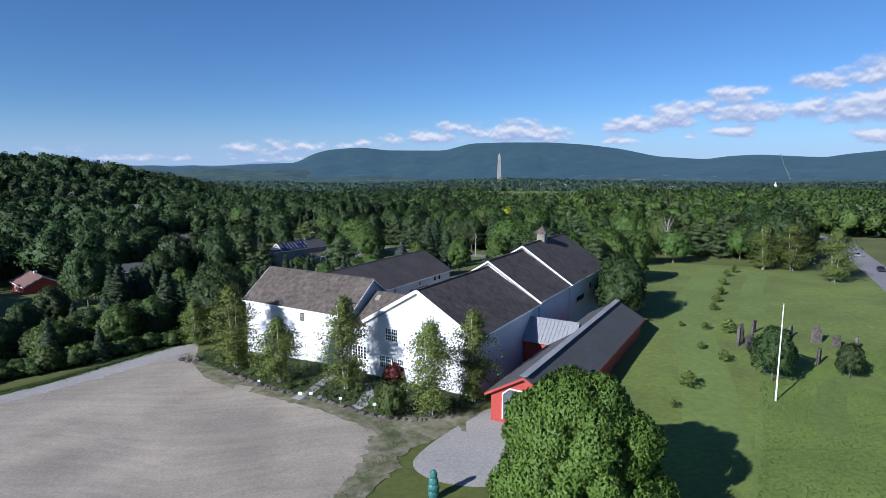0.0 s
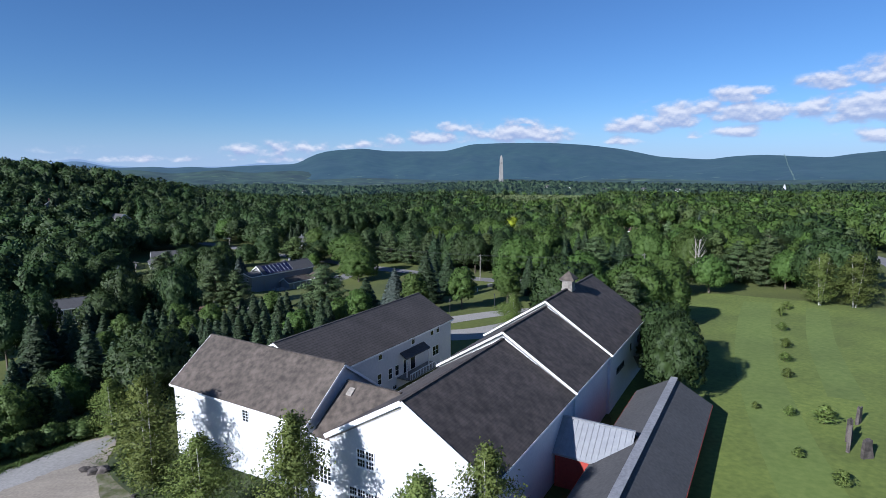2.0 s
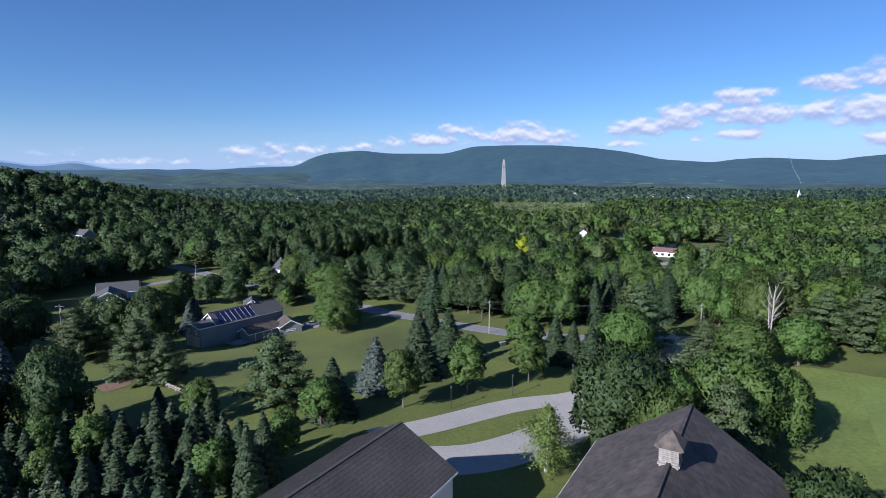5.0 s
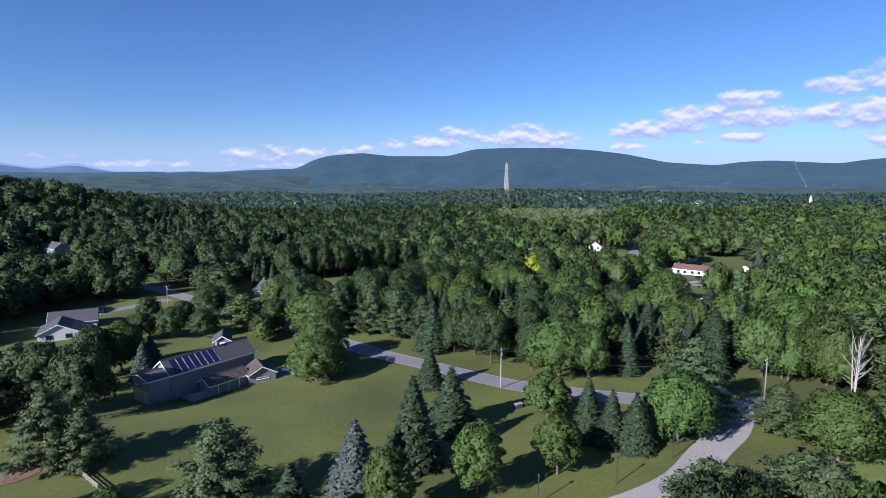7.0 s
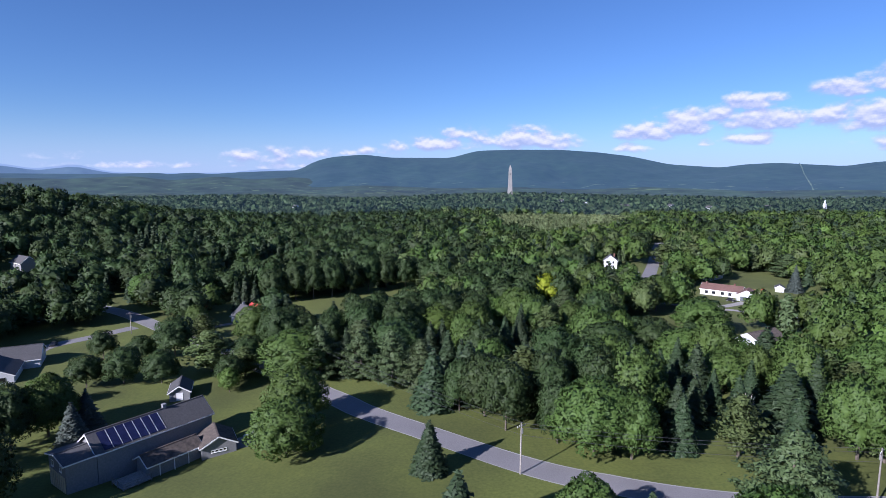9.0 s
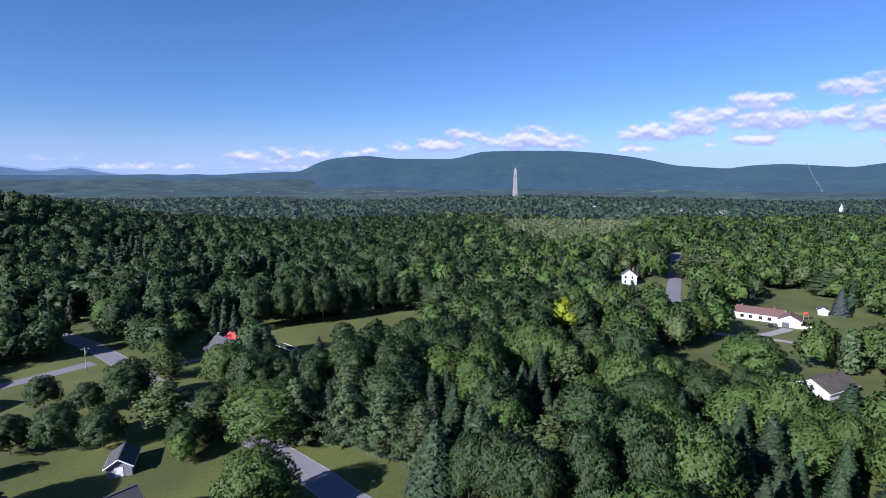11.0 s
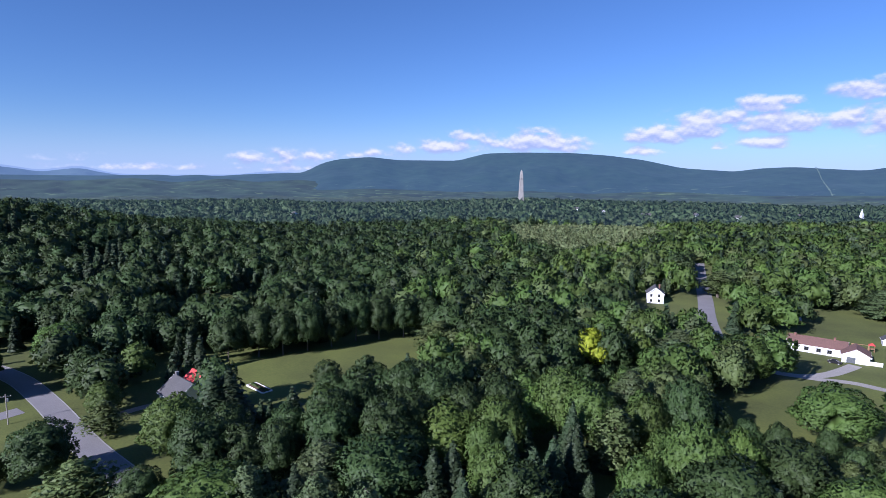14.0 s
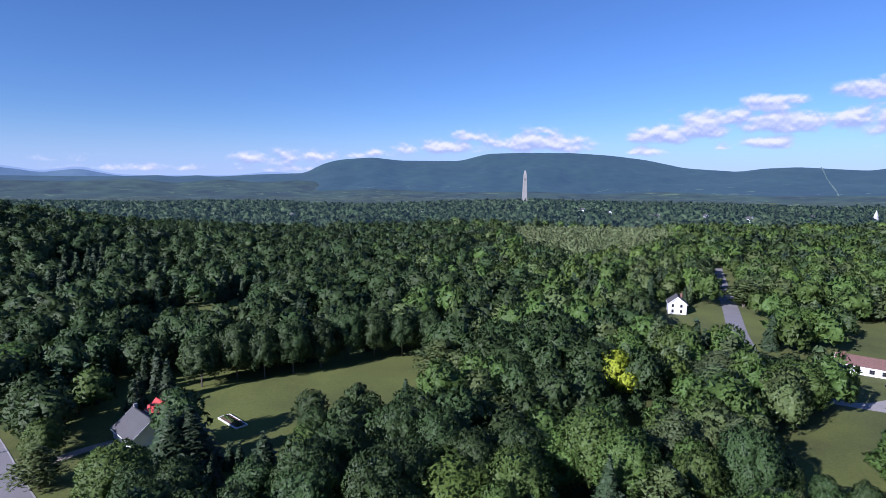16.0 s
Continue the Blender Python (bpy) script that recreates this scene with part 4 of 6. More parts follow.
for lengthpart, half, front, ze, zr in ((g1, 9.8, 7.8, 2.9 - BASE, 9.0 - BASE), (g2, 10.2, 12.3, 3.2 - BASE, 9.9 - BASE)):
    for s in (-1, 1):
        part("gable_band", mesh("gable_band", *prism([[(0, y, zr - 0.02), (s * half, y, ze - 0.02), (s * half, y, ze - 0.62), (0, y, zr - 0.62)][::s] for y in (-front - 0.04, -front + 0.02)]), TAN_SIDING), lengthpart, "grey boards under the rake")
        part("flashing", bars("flashing", WHITE_TRIM, ((0, -front - 0.08, zr - 0.7), (s * half, -front - 0.08, ze - 0.7), 0.08, 0.13)), lengthpart, "thin white flashing board")
# left wing, link and rear wing
wing = house("gallery_wing", "white two-storey gallery wing with weathered brown shingle roof", on_grid(-25.5, 7.55, turn=90), 12.8, 23.6, 2.3 - BASE, 7.0 - BASE, WHITE_WALL, SHINGLE_BROWN, category="house", over=0.4, rake=0.3)
link = house("link_building", "low white link with brown shingle roof between the wings", on_grid(-9.2, 7.6, turn=90), 12.4, 7.4, 0.9 - BASE, 5.0 - BASE, WHITE_WALL, SHINGLE_BROWN, category="house", over=0.2, rake=0.2)
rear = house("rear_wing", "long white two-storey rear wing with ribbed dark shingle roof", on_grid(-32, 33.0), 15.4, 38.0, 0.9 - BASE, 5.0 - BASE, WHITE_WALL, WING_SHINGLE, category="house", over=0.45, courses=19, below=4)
# red covered hall and its metal-roofed passage
red = house("red_hall", "long red board hall with dark grey roof and pale ridge", on_grid(18.8, 17.7), 9.0, 45.2, -2.15 - BASE, 0.45 - BASE, BARN_RED, SHINGLE_GREY, category="barn", over=0.6, trim=BARN_RED)
part("pale_ridge", bars("pale_ridge", RIDGE_CAP, ((0, -23.2, 0.45 - BASE + 0.31), (0, 23.2, 0.45 - BASE + 0.31), 0.95, 0.07)), red, "pale grey ridge strip")
D0 = -22.6
gate = part("door", mesh("door", *prism([[(-2.9, D0 - q, 1.0), (2.6, D0 - q, 1.0), (2.6, D0 - q, 4.2), (1.7, D0 - q, 5.0), (-2.0, D0 - q, 5.0), (-2.9, D0 - q, 4.2)] for q in (0.0, 0.06)]), DARK_DOOR), red, "dark doors under a white chamfered arch")
part("arch_trim", bars("arch_trim", WHITE_TRIM, ((-2.9, D0 - 0.08, 1.0), (-2.9, D0 - 0.08, 4.25), 0.12, 0.14, (0, 1, 0)), ((-2.95, D0 - 0.08, 4.2), (-1.95, D0 - 0.08, 5.05), 0.12, 0.14, (0, 1, 0)),
     ((-2.0, D0 - 0.08, 5.0), (1.75, D0 - 0.08, 5.0), 0.12, 0.14, (0, 1, 0)), ((1.7, D0 - 0.08, 5.05), (2.65, D0 - 0.08, 4.2), 0.12, 0.14, (0, 1, 0)), ((2.6, D0 - 0.08, 4.25), (2.6, D0 - 0.08, 1.0), 0.12, 0.14, (0, 1, 0))), gate)
for sx in np.arange(-4.3, 4.4, 0.43):
    if not -3.1 < sx < 2.8:
        part("batten", boxes("batten", BARN_RED, (sx - 0.03, sx + 0.03, D0 - 0.03, D0 + 0.02, 0.4, 4.2 + max(0, 2.0 - abs(sx) * 0.55))), red)
passage = house("red_passage", "red passage with a standing-seam metal roof", on_grid(13.6, 20.0, turn=90), 6.4, 7.8, -1.9 - BASE, 0.85 - BASE, BARN_RED, METAL_ROOF, category="house", over=0.35, trim=None)
for k, sy in enumerate(np.arange(-4.0, 4.1, 0.62)):
    for s in (-1, 1):
        part("seam", bars("seam", METAL_ROOF, ((s * 3.55, sy, -1.9 - BASE - 0.3 + 0.25), (0, sy, 0.85 - BASE + 0.25), 0.05, 0.1)), passage)

# windows and doors of the barn group; heights are over the base
for u0 in (-5.25, -4.1):
    for z0 in (0.0, 1.0):
        window(g0, "y-", u0, z0 - 0.1 - BASE, 0.95, 0.82, 11.7, (3, 2))
for k in range(4):
    for z0 in (-4.45, -3.5):
        window(g0, "y-", -6.4 + k * 1.1, z0 - 0.1 * (k > 1) - BASE, 0.92, 0.8, 11.7, (3, 2))
part("frieze_board", bars("frieze_board", GREY_WOOD, ((-9.4, -11.78, 2.0 - BASE), (-0.2, -11.78, 7.35 - BASE), 0.05, 0.14)), g0)
# the wing's long front, the link and the rear wing
window(wing, "x-", 1.9, 0.15 - BASE, 0.95, 1.4, 6.4, (2, 4))
door(wing, "x-", 3.7, -6.5 - BASE + 0.1, 1.9, 2.1, 6.4, WHITE_TRIM, "white double door with a dark poster")
for k in range(3):
    window(link, "x-", -3.4 + k * 1.1, -0.95 - BASE, 0.7, 0.75, 6.2, (2, 2))
    window(link, "x-", -3.4 + k * 1.1, -4.3 - BASE, 0.95, 2.0, 6.2, (2, 4))
for v, w in ((19.9, 0.95), (28.85, 0.95), (38.55, 0.95), (44.9, 0.95), (47.0, 0.95)):
    window(rear, "x+", v - 33, -0.55 - BASE, w, 1.55, 7.7, (1, 2))
for v, w in ((28.55, 1.0), (31.55, 1.0), (33.5, 1.0), (46.2, 2.1)):
    window(rear, "x+", v - 33, -4.7 - BASE, w, 1.75, 7.7, (1 if w < 2 else 2, 2))
window(rear, "x+", 32.8 - 33, -6.9 - BASE, 1.0, 0.6, 7.7, (2, 1))
for v in (36.2, 38.4):
    door(rear, "x+", v - 33, -5.0 - BASE, 1.5, 2.3, 7.7, GLASS, "glazed terrace door")
part("awning", mesh("awning", *prism([[(7.75, 1.4, -1.0 - BASE), (9.5, 0.9, -1.7 - BASE), (9.5, 0.9, -1.85 - BASE), (7.75, 1.4, -1.2 - BASE)], [(7.75, 9.0, -1.0 - BASE), (9.5, 8.5, -1.7 - BASE), (9.5, 8.5, -1.85 - BASE), (7.75, 9.0, -1.2 - BASE)]]), SHINGLE_GREY), rear, "dark shingled awning")
for v in (1.2, 8.2):
    part("awning_post", boxes("awning_post", WHITE_TRIM, (9.2, 9.35, v, v + 0.15, -5.2 - BASE, -1.75 - BASE)), rear)
part("deck", boxes("deck", GREY_WOOD, (7.75, 10.6, 0.5, 10.5, -5.3 - BASE, -5.12 - BASE)), rear, "raised wooden deck")
for v in np.arange(0.5, 8.1, 0.5):
    part("baluster", boxes("baluster", WHITE_TRIM, (10.5, 10.56, v, v + 0.06, -5.1 - BASE, -4.1 - BASE)), rear)
part("hand_rail", boxes("hand_rail", WHITE_TRIM, (10.46, 10.6, 0.45, 8.1, -4.1 - BASE, -4.02 - BASE)), rear)
for k in range(8):
    part("step", boxes("step", GREY_WOOD, (10.6 + k * 0.28, 10.9 + k * 0.28, 8.3, 10.3, -5.35 - BASE - k * 0.2, -5.3 - BASE - k * 0.2)), rear)
for v in (8.3, 10.3):
    part("stair_rail", bars("stair_rail", WHITE_TRIM, ((10.55, v, -4.1 - BASE), (12.8, v, -5.7 - BASE), 0.07, 0.09), ((10.6, v, -5.2 - BASE), (10.6, v, -4.05 - BASE), 0.09, 0.09, (0, 1, 0)), ((12.75, v, -7.0 - BASE), (12.75, v, -5.65 - BASE), 0.09, 0.09, (0, 1, 0))), rear)
for v in (43.8, 45.4, 47.0):
    window(g2, "x+", v - 51.6, -1.0 - BASE, 1.3, 0.7, 10.2, (2, 1), DARK_METAL)
for v in (52.3, 58.0):
    window(g2, "x+", v - 51.6, 0.2 - BASE, 0.7, 1.0, 10.2, (1, 2), DARK_METAL)
part("outside_stair", bars("outside_stair", GREY_WOOD, ((10.6, 3.5, 4.6), (10.6, 8.5, 1.0), 0.9, 0.12), ((11.1, 3.5, 5.6), (11.1, 8.5, 2.0), 0.07, 0.07)), g2, "weathered outside stair")
# skylight and gable returns
part("skylight", mesh("skylight", *prism([[(q[0], q[1], q[2] + dz) for q in ((-1.6, 2.0, 4.1 - BASE), (-0.8, 2.0, 4.65 - BASE), (-0.8, 2.8, 4.65 - BASE), (-1.6, 2.8, 4.1 - BASE))] for dz in (0.0, 0.22)]), GREY_WOOD), link, "small raised roof hatch")

# cupola
cup = tagged(new("cupola"), "square louvred cupola with pyramid roof on the barn ridge", "cupola")
cup.matrix_world = on_grid(0, 50.0, 9.4)
part("body", mesh("body", *prism([sq(1.7, -0.6), sq(1.7, 2.2)]), GREY_WOOD), cup)
for side in range(4):
    for k in range(7):
        part("louvre", boxes("louvre", GREY_WOOD, (-0.62, 0.62, -0.93, -0.84, 0.75 + k * 0.19, 0.87 + k * 0.19)), cup, m=Matrix.Rotation(side * math.pi / 2, 4, "Z"))
part("cornice", boxes("cornice", GREY_WOOD, (-1.05, 1.05, -1.05, 1.05, 2.0, 2.18), (-0.98, 0.98, -0.98, 0.98, 0.45, 0.6)), cup)
part("roof", mesh("roof", *prism([sq(2.5, 2.15), sq(2.5, 2.35), sq(0.12, 3.6)]), SHINGLE_BROWN), cup)



STANDING = []
# single trees: place, height and spread
for x, y, tall, across in [(-46.9, 103.8, 9.0, 5.4), (-34.2, 89.7, 14.4, 7.9), (-24.6, 81.6, 10.3, 6.8), (-14.0, 77.8, 14.1, 6.9), (-1.6, 69.0, 12.7, 6.9), (4.1, 73.2, 13.2, 5.8), (15.8, 152.2, 10.7, 7.1), (105.7, 150.2, 15.0, 9.5), (101.1, 175.9, 14.5, 9.0), (107.6, 172.0, 15.0, 10.0)]:
    plant(T_BIRCH, x, y, tall, across)
for x, y, tall, across in [(-6.5, 69.0, 4.6, 3.8), (6.5, 133.3, 2.8, 1.6)]:
    plant(T_BUSH, x, y, tall, across)
for x, y, tall, across in [(-7.3, 80.7, 2.9, 3.5)]:
    plant(T_REDBUSH, x, y, tall, across)
for x, y, tall, across in [(43.9, 204.1, 13.7, 13.1), (67.1, 194.4, 12.5, 12.9), (81.5, 197.5, 12.2, 11.7), (-92.3, 258.6, 14.7, 12.7), (-33.4, 245.7, 13.2, 14.8), (-98.4, 350.7, 10.0, 9.2), (-43.9, 294.0, 15.0, 20.2), (100.3, 284.6, 9.0, 12.2), (29.4, 242.3, 16.4, 16.9), (107.4, 277.3, 10.0, 13.2), (-35.5, 261.0, 15.0, 14.4), (-92.1, 258.2, 15.0, 12.2), (-67.7, 329.0, 15.3, 15.0), (-138.7, 393.1, 15.0, 20.2), (93.1, 339.0, 14.0, 18.9), (92.5, 382.2, 16.3, 16.0)]:
    plant(T_MAPLE, x, y, tall, across)
for x, y, tall, across in [(46.6, 166.9, 15.4, 13.4), (36.7, 176.6, 10.7, 11.2), (-33.5, 183.6, 15.6, 14.1), (36.1, 169.0, 13.7, 14.9), (46.1, 170.7, 14.5, 16.8), (64.0, 206.2, 10.1, 10.4), (-70.3, 198.5, 16.2, 12.5), (-63.8, 198.1, 12.8, 9.8), (-101.7, 232.7, 16.7, 12.2), (-97.8, 219.2, 15.8, 14.3), (-26.5, 304.7, 15.5, 17.4), (77.1, 396.1, 15.5, 20.9), (207.2, 515.3, 15.5, 20.9), (205.6, 475.8, 15.5, 20.9), (-26.2, 343.2, 15.5, 13.3), (69.8, 381.4, 15.5, 20.9), (46.2, 548.5, 15.5, 20.9), (44.4, 411.1, 15.5, 18.7)]:
    plant(T_PINE, x, y, tall, across)
for x, y, tall, across in [(-20.4, 174.7, 12.0, 9.3), (-5.1, 196.8, 16.6, 10.1), (1.6, 211.7, 13.4, 10.3), (-3.6, 269.4, 15.5, 11.0), (27.6, 206.1, 12.8, 6.9), (31.1, 202.7, 11.0, 6.7), (35.0, 201.0, 10.9, 7.7), (-53.4, 174.5, 7.5, 5.1), (87.7, 287.1, 15.5, 12.6), (72.8, 251.7, 15.5, 13.2), (5.5, 277.0, 15.5, 13.1), (-3.4, 236.5, 10.7, 7.0), (-65.4, 345.1, 15.5, 13.6), (-50.8, 331.6, 10.0, 6.7), (-41.5, 335.9, 14.6, 10.4), (-62.1, 347.4, 15.5, 13.1)]:
    plant(T_SPRUCE, x, y, tall, across)
for x, y, tall, across in [(-21.9, 170.4, 9.2, 7.2), (-7.5, 178.4, 12.1, 7.5), (5.4, 186.3, 12.5, 8.2), (19.2, 192.8, 10.5, 7.7), (21.1, 213.3, 11.4, 9.2), (-45.4, 174.1, 8.8, 6.8)]:
    plant(T_CONE, x, y, tall, across)
for x, y, tall, across in [(-14.0, 188.5, 12.5, 8.9), (-85.5, 262.3, 10.4, 7.2), (-83.3, 253.8, 11.0, 7.6), (181.4, 427.8, 14.8, 8.2)]:
    plant(T_BLUE, x, y, tall, across)
for x, y, tall, across in [(56.7, 240.0, 12.9, 8.2), (19.1, 270.3, 15.0, 15.3), (150.7, 528.3, 15.0, 20.2), (-7.7, 408.7, 13.5, 16.9), (-90.8, 338.5, 9.2, 10.0)]:
    plant(T_POPLAR, x, y, tall, across)
for x, y, tall, across in [(36.3, 111.9, 13.8, 9.4), (39.9, 126.1, 12.8, 11.6), (37.5, 119, 11.5, 9), (36, 134, 11, 9), (-16.2, 305.9, 15.0, 19.2), (46.2, 295.4, 15.0, 18.0), (62.6, 305.1, 14.3, 15.8), (94.1, 389.2, 15.0, 20.2), (13.5, 398.1, 15.0, 20.2)]:
    plant(T_OAK, x, y, tall, across)
for x, y, tall, across in [(-4.1, 325.0, 15.0, 20.2), (137.1, 452.2, 16.3, 18.8), (17.6, 337.2, 15.2, 12.7)]:
    plant(T_LIME, x, y, tall, across)
for x, y, tall, across in [(44.4, 392.0, 15.5, 16.0)]:
    plant(T_YELLOW, x, y, tall, across)
for x, y, tall, across in ((-83, 398, 17, 13), (-74, 404, 19, 13), (-66, 407, 18, 13), (-58, 412, 20, 14), (-50, 418, 18, 13), (-42, 427, 20, 14), (-33, 430, 19, 14), (-23, 433, 18, 13), (-13, 437, 17, 13)):
    plant(T_OAK, x, y, tall, across, "tall dark oak at the edge of the clearing")
plant(T_OAK, -38, 362, 9, 9)
plant(T_OAK, -14, 372, 10, 12)
plant(T_POPLAR, -60, 296, 9, 9)
plant(T_BLUE, -93.4, 187.6, 16, 8.6)
T_BIG = tree_kind("maple_tree", "large bushy maple tree on the lawn beside the gravel", crown_round, LAWN_MAPLE, BARK, 1, 64000, 0.0105, dict(thick=0.02, tall=0.75, limbs=12, first=0.15), fuzz=0.5, lobes=120, out_to=(0.58, 0.98), lobe=(0.22, 0.44), wide=0.45, low=0.03, turned=1.1, rise=1.2)
plant(T_BIG, 11.2, 44.0, 15.0, 13.2)
for x, y, tall, across in ((46.9, 77.2, 8.2, 6.0), (57.8, 77.1, 5.5, 3.7)):
    plant(T_OAK, x, y, tall, across, "dense dark shrub tree standing on the meadow")
for x, y, tall, across in ((-102.4, 288.1, 9, 9), (-93.3, 290.8, 10, 10), (-82.4, 291, 9, 9), (-113.3, 314, 9, 8), (-61.7, 289.3, 8, 8), (-99.4, 312, 8, 8), (-61.3, 302, 10, 9), (-90.4, 315.9, 12.6, 12)):
    plant(T_OAK, x, y, tall * 1.1, across * 1.15, "dark leafy oak tree on the lawn beside the drive")
for kind, x, y, tall, across in ((T_POPLAR, -72, 301, 13, 13), (T_LIME, -60.1, 284.1, 7, 6), (T_PINE, -36.9, 293, 17, 12), (T_PINE, -24.7, 291.4, 16, 11.5), (T_PINE, -15.3, 285.3, 17, 12), (T_PINE, -6.9, 279.2, 16, 12),
                                 (T_MAPLE, 42.6, 278.5, 16, 14), (T_LIME, 23.1, 277.8, 12, 12.5), (T_MAPLE, 66.3, 290.9, 14, 15), (T_OAK, 10.4, 296, 15, 14), (T_MAPLE, 71, 276, 12, 15)):
    plant(kind, x, y, tall, across)
# ---- woods ----
SPRUCE_ROWS = [(-41, 114), (-22, 146), (-24, 156), (-40, 162), (-62, 162), (-78, 152), (-92, 148), (-60, 122)]
LOW_GROWTH = [[(52, 296), (96, 296), (98, 332), (60, 344)], [(-250, 400), (-190, 380), (-205, 436), (-250, 442)], [(-160, 60), (-50, 60), (-48, 104), (-70, 130), (-160, 125)], [(-66, 352), (-50, 356), (-40, 374), (-24, 387), (-6, 404), (4, 388), (-15, 366), (-35, 342), (-62, 330)], [(-150, 430), (-95, 455), (-90, 490), (-104, 495), (-134, 462), (-152, 470)], [(-100, 322), (-70, 335), (-74, 356), (-98, 342)],
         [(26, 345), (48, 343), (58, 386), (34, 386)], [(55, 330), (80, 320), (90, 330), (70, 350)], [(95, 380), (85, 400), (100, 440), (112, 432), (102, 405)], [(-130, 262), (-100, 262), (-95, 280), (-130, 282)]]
CLEAR = [
    PARKING, [(-30, 20), (60, 20), (150, 60), (160, 160), (112, 172), (97, 186), (82, 197), (67, 195), (55, 150), (45, 140), (30, 145), (-4, 152), (-28, 136), (-44, 112), (-46, 104), (-66, 80), (-30, 60)],
    [(-36, 108), (-8, 150), (-4, 175), (-16, 160)],
    [(-82, 208), (-74, 235), (-48, 255), (-23, 262), (15, 240), (40, 224), (52, 205), (60, 216), (70, 216), (45, 185), (25, 165), (0, 150), (-12, 165), (-8, 185), (-30, 182), (-56, 180)],
    [(-165, 280), (-112, 284), (-79, 255), (-45, 275), (-60, 300), (-105, 345), (-128, 358), (-160, 350)],
    [(-78, 378), (-66, 352), (-50, 356), (-40, 374), (-24, 387), (-6, 404), (-12, 429), (-40, 421), (-57, 402), (-74, 396)],
    [(62, 338), (67, 352), (80, 366), (92, 373), (103, 381), (118, 386), (150, 372), (150, 362), (118, 348), (98, 330), (84, 328)], [(-264, 440), (-234, 438), (-228, 472), (-264, 476)], [(-256, 332), (-230, 330), (-228, 362), (-256, 364)], [(152, 486), (178, 484), (182, 514), (152, 516)], [(164, 420), (190, 420), (190, 445), (164, 445)],
    [(-155, 488), (-118, 521), (-100, 497), (-108, 476), (-136, 446)],
    [(68, 350), (83, 369), (103, 378), (118, 396), (100, 404), (125, 440), (190, 440), (190, 365), (135, 366), (108, 352), (88, 328)],
    [(-150, 150), (-142, 192), (-118, 184), (-98, 150), (-84, 124), (-94, 116), (-120, 138)], [(-152, 258), (-112, 258), (-112, 290), (-152, 290)],
    [(-100, 340), (-74, 355), (-76, 384), (-96, 366)],
    [(-120, 182), (-104, 168), (-90, 172), (-88, 190), (-108, 208)], [(92, 312), (122, 308), (128, 338), (98, 338)], [(90, 478), (114, 478), (140, 520), (112, 530)], [(-101, 333), (-82, 326), (-72, 340), (-70, 372), (-97, 372)], [(118, 430), (160, 455), (190, 500), (205, 470), (195, 435)],
    [(78, 280), (98, 285), (118, 312), (96, 316)], [(76, 440), (98, 436), (118, 508), (94, 516)],
    [(-125, 178), (-107, 158), (-91, 156), (-80, 157), (-70, 174), (-84, 207), (-99, 247), (-116, 240), (-112, 215)], [(-84, 254), (-40, 250), (-36, 284), (-62, 294), (-86, 284)],
    [(-96, 230), (-60, 226), (-44, 250), (-60, 270), (-93, 262)],
    [(-84, 207), (-70, 174), (-62, 160), (-20, 154), (-4, 165), (-8, 190), (-30, 200), (-60, 215)],
    [(104, 140), (126, 132), (150, 160), (232, 258), (216, 292), (185, 282), (150, 236), (118, 182)], [(46, 158), (100, 172), (96, 216), (70, 217), (60, 222), (50, 196)], [(-82, 272), (-62, 274), (-62, 290), (-82, 290)], [(-150, 238), (-106, 232), (-98, 262), (-112, 290), (-150, 290)], [(16, 20), (40, 20), (40, 60)],
]


def road_gap(x, y, line, gap):
    pts = np.array(smooth_line(line, 6))
    d = np.full(np.shape(x), 1e9)
    for px, py in pts:
        d = np.minimum(d, (x - px) ** 2 + (y - py) ** 2)
    return d < gap * gap


def woods_sites(x0, x1, y0, y1, spacing, r):
    xs, ys = np.meshgrid(np.arange(x0, x1, spacing), np.arange(y0, y1, spacing * 0.87))
    xs = xs + (np.arange(len(xs)) % 2)[:, None] * spacing / 2
    xs, ys = (xs + r.uniform(-0.38, 0.38, xs.shape) * spacing).ravel(), (ys + r.uniform(-0.38, 0.38, ys.shape) * spacing).ravel()
    keep = np.abs(xs) < 0.86 * ys + 25
    for poly in CLEAR:
        keep &= ~inside(poly, xs, ys)
    for line, gap in ((MAIN_ROAD, 8), (DRIVE, 6), (SIDE_ROAD, 9), (HIGHWAY, 8), (YARD_DRIVE, 9)):
        keep &= ~road_gap(xs, ys, line, gap)
    rows = inside(SPRUCE_ROWS, xs, ys)
    keep &= ~rows
    for tx, ty in STANDING:
        keep &= (xs - tx) ** 2 + (ys - ty) ** 2 > 46
    return xs[keep], ys[keep]


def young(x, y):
    """Lower growth along the open ground, mostly kept down to leave sight lines over it clear."""
    return 0.6 if any(inside(p, x, y) for p in LOW_GROWTH) else 1.0


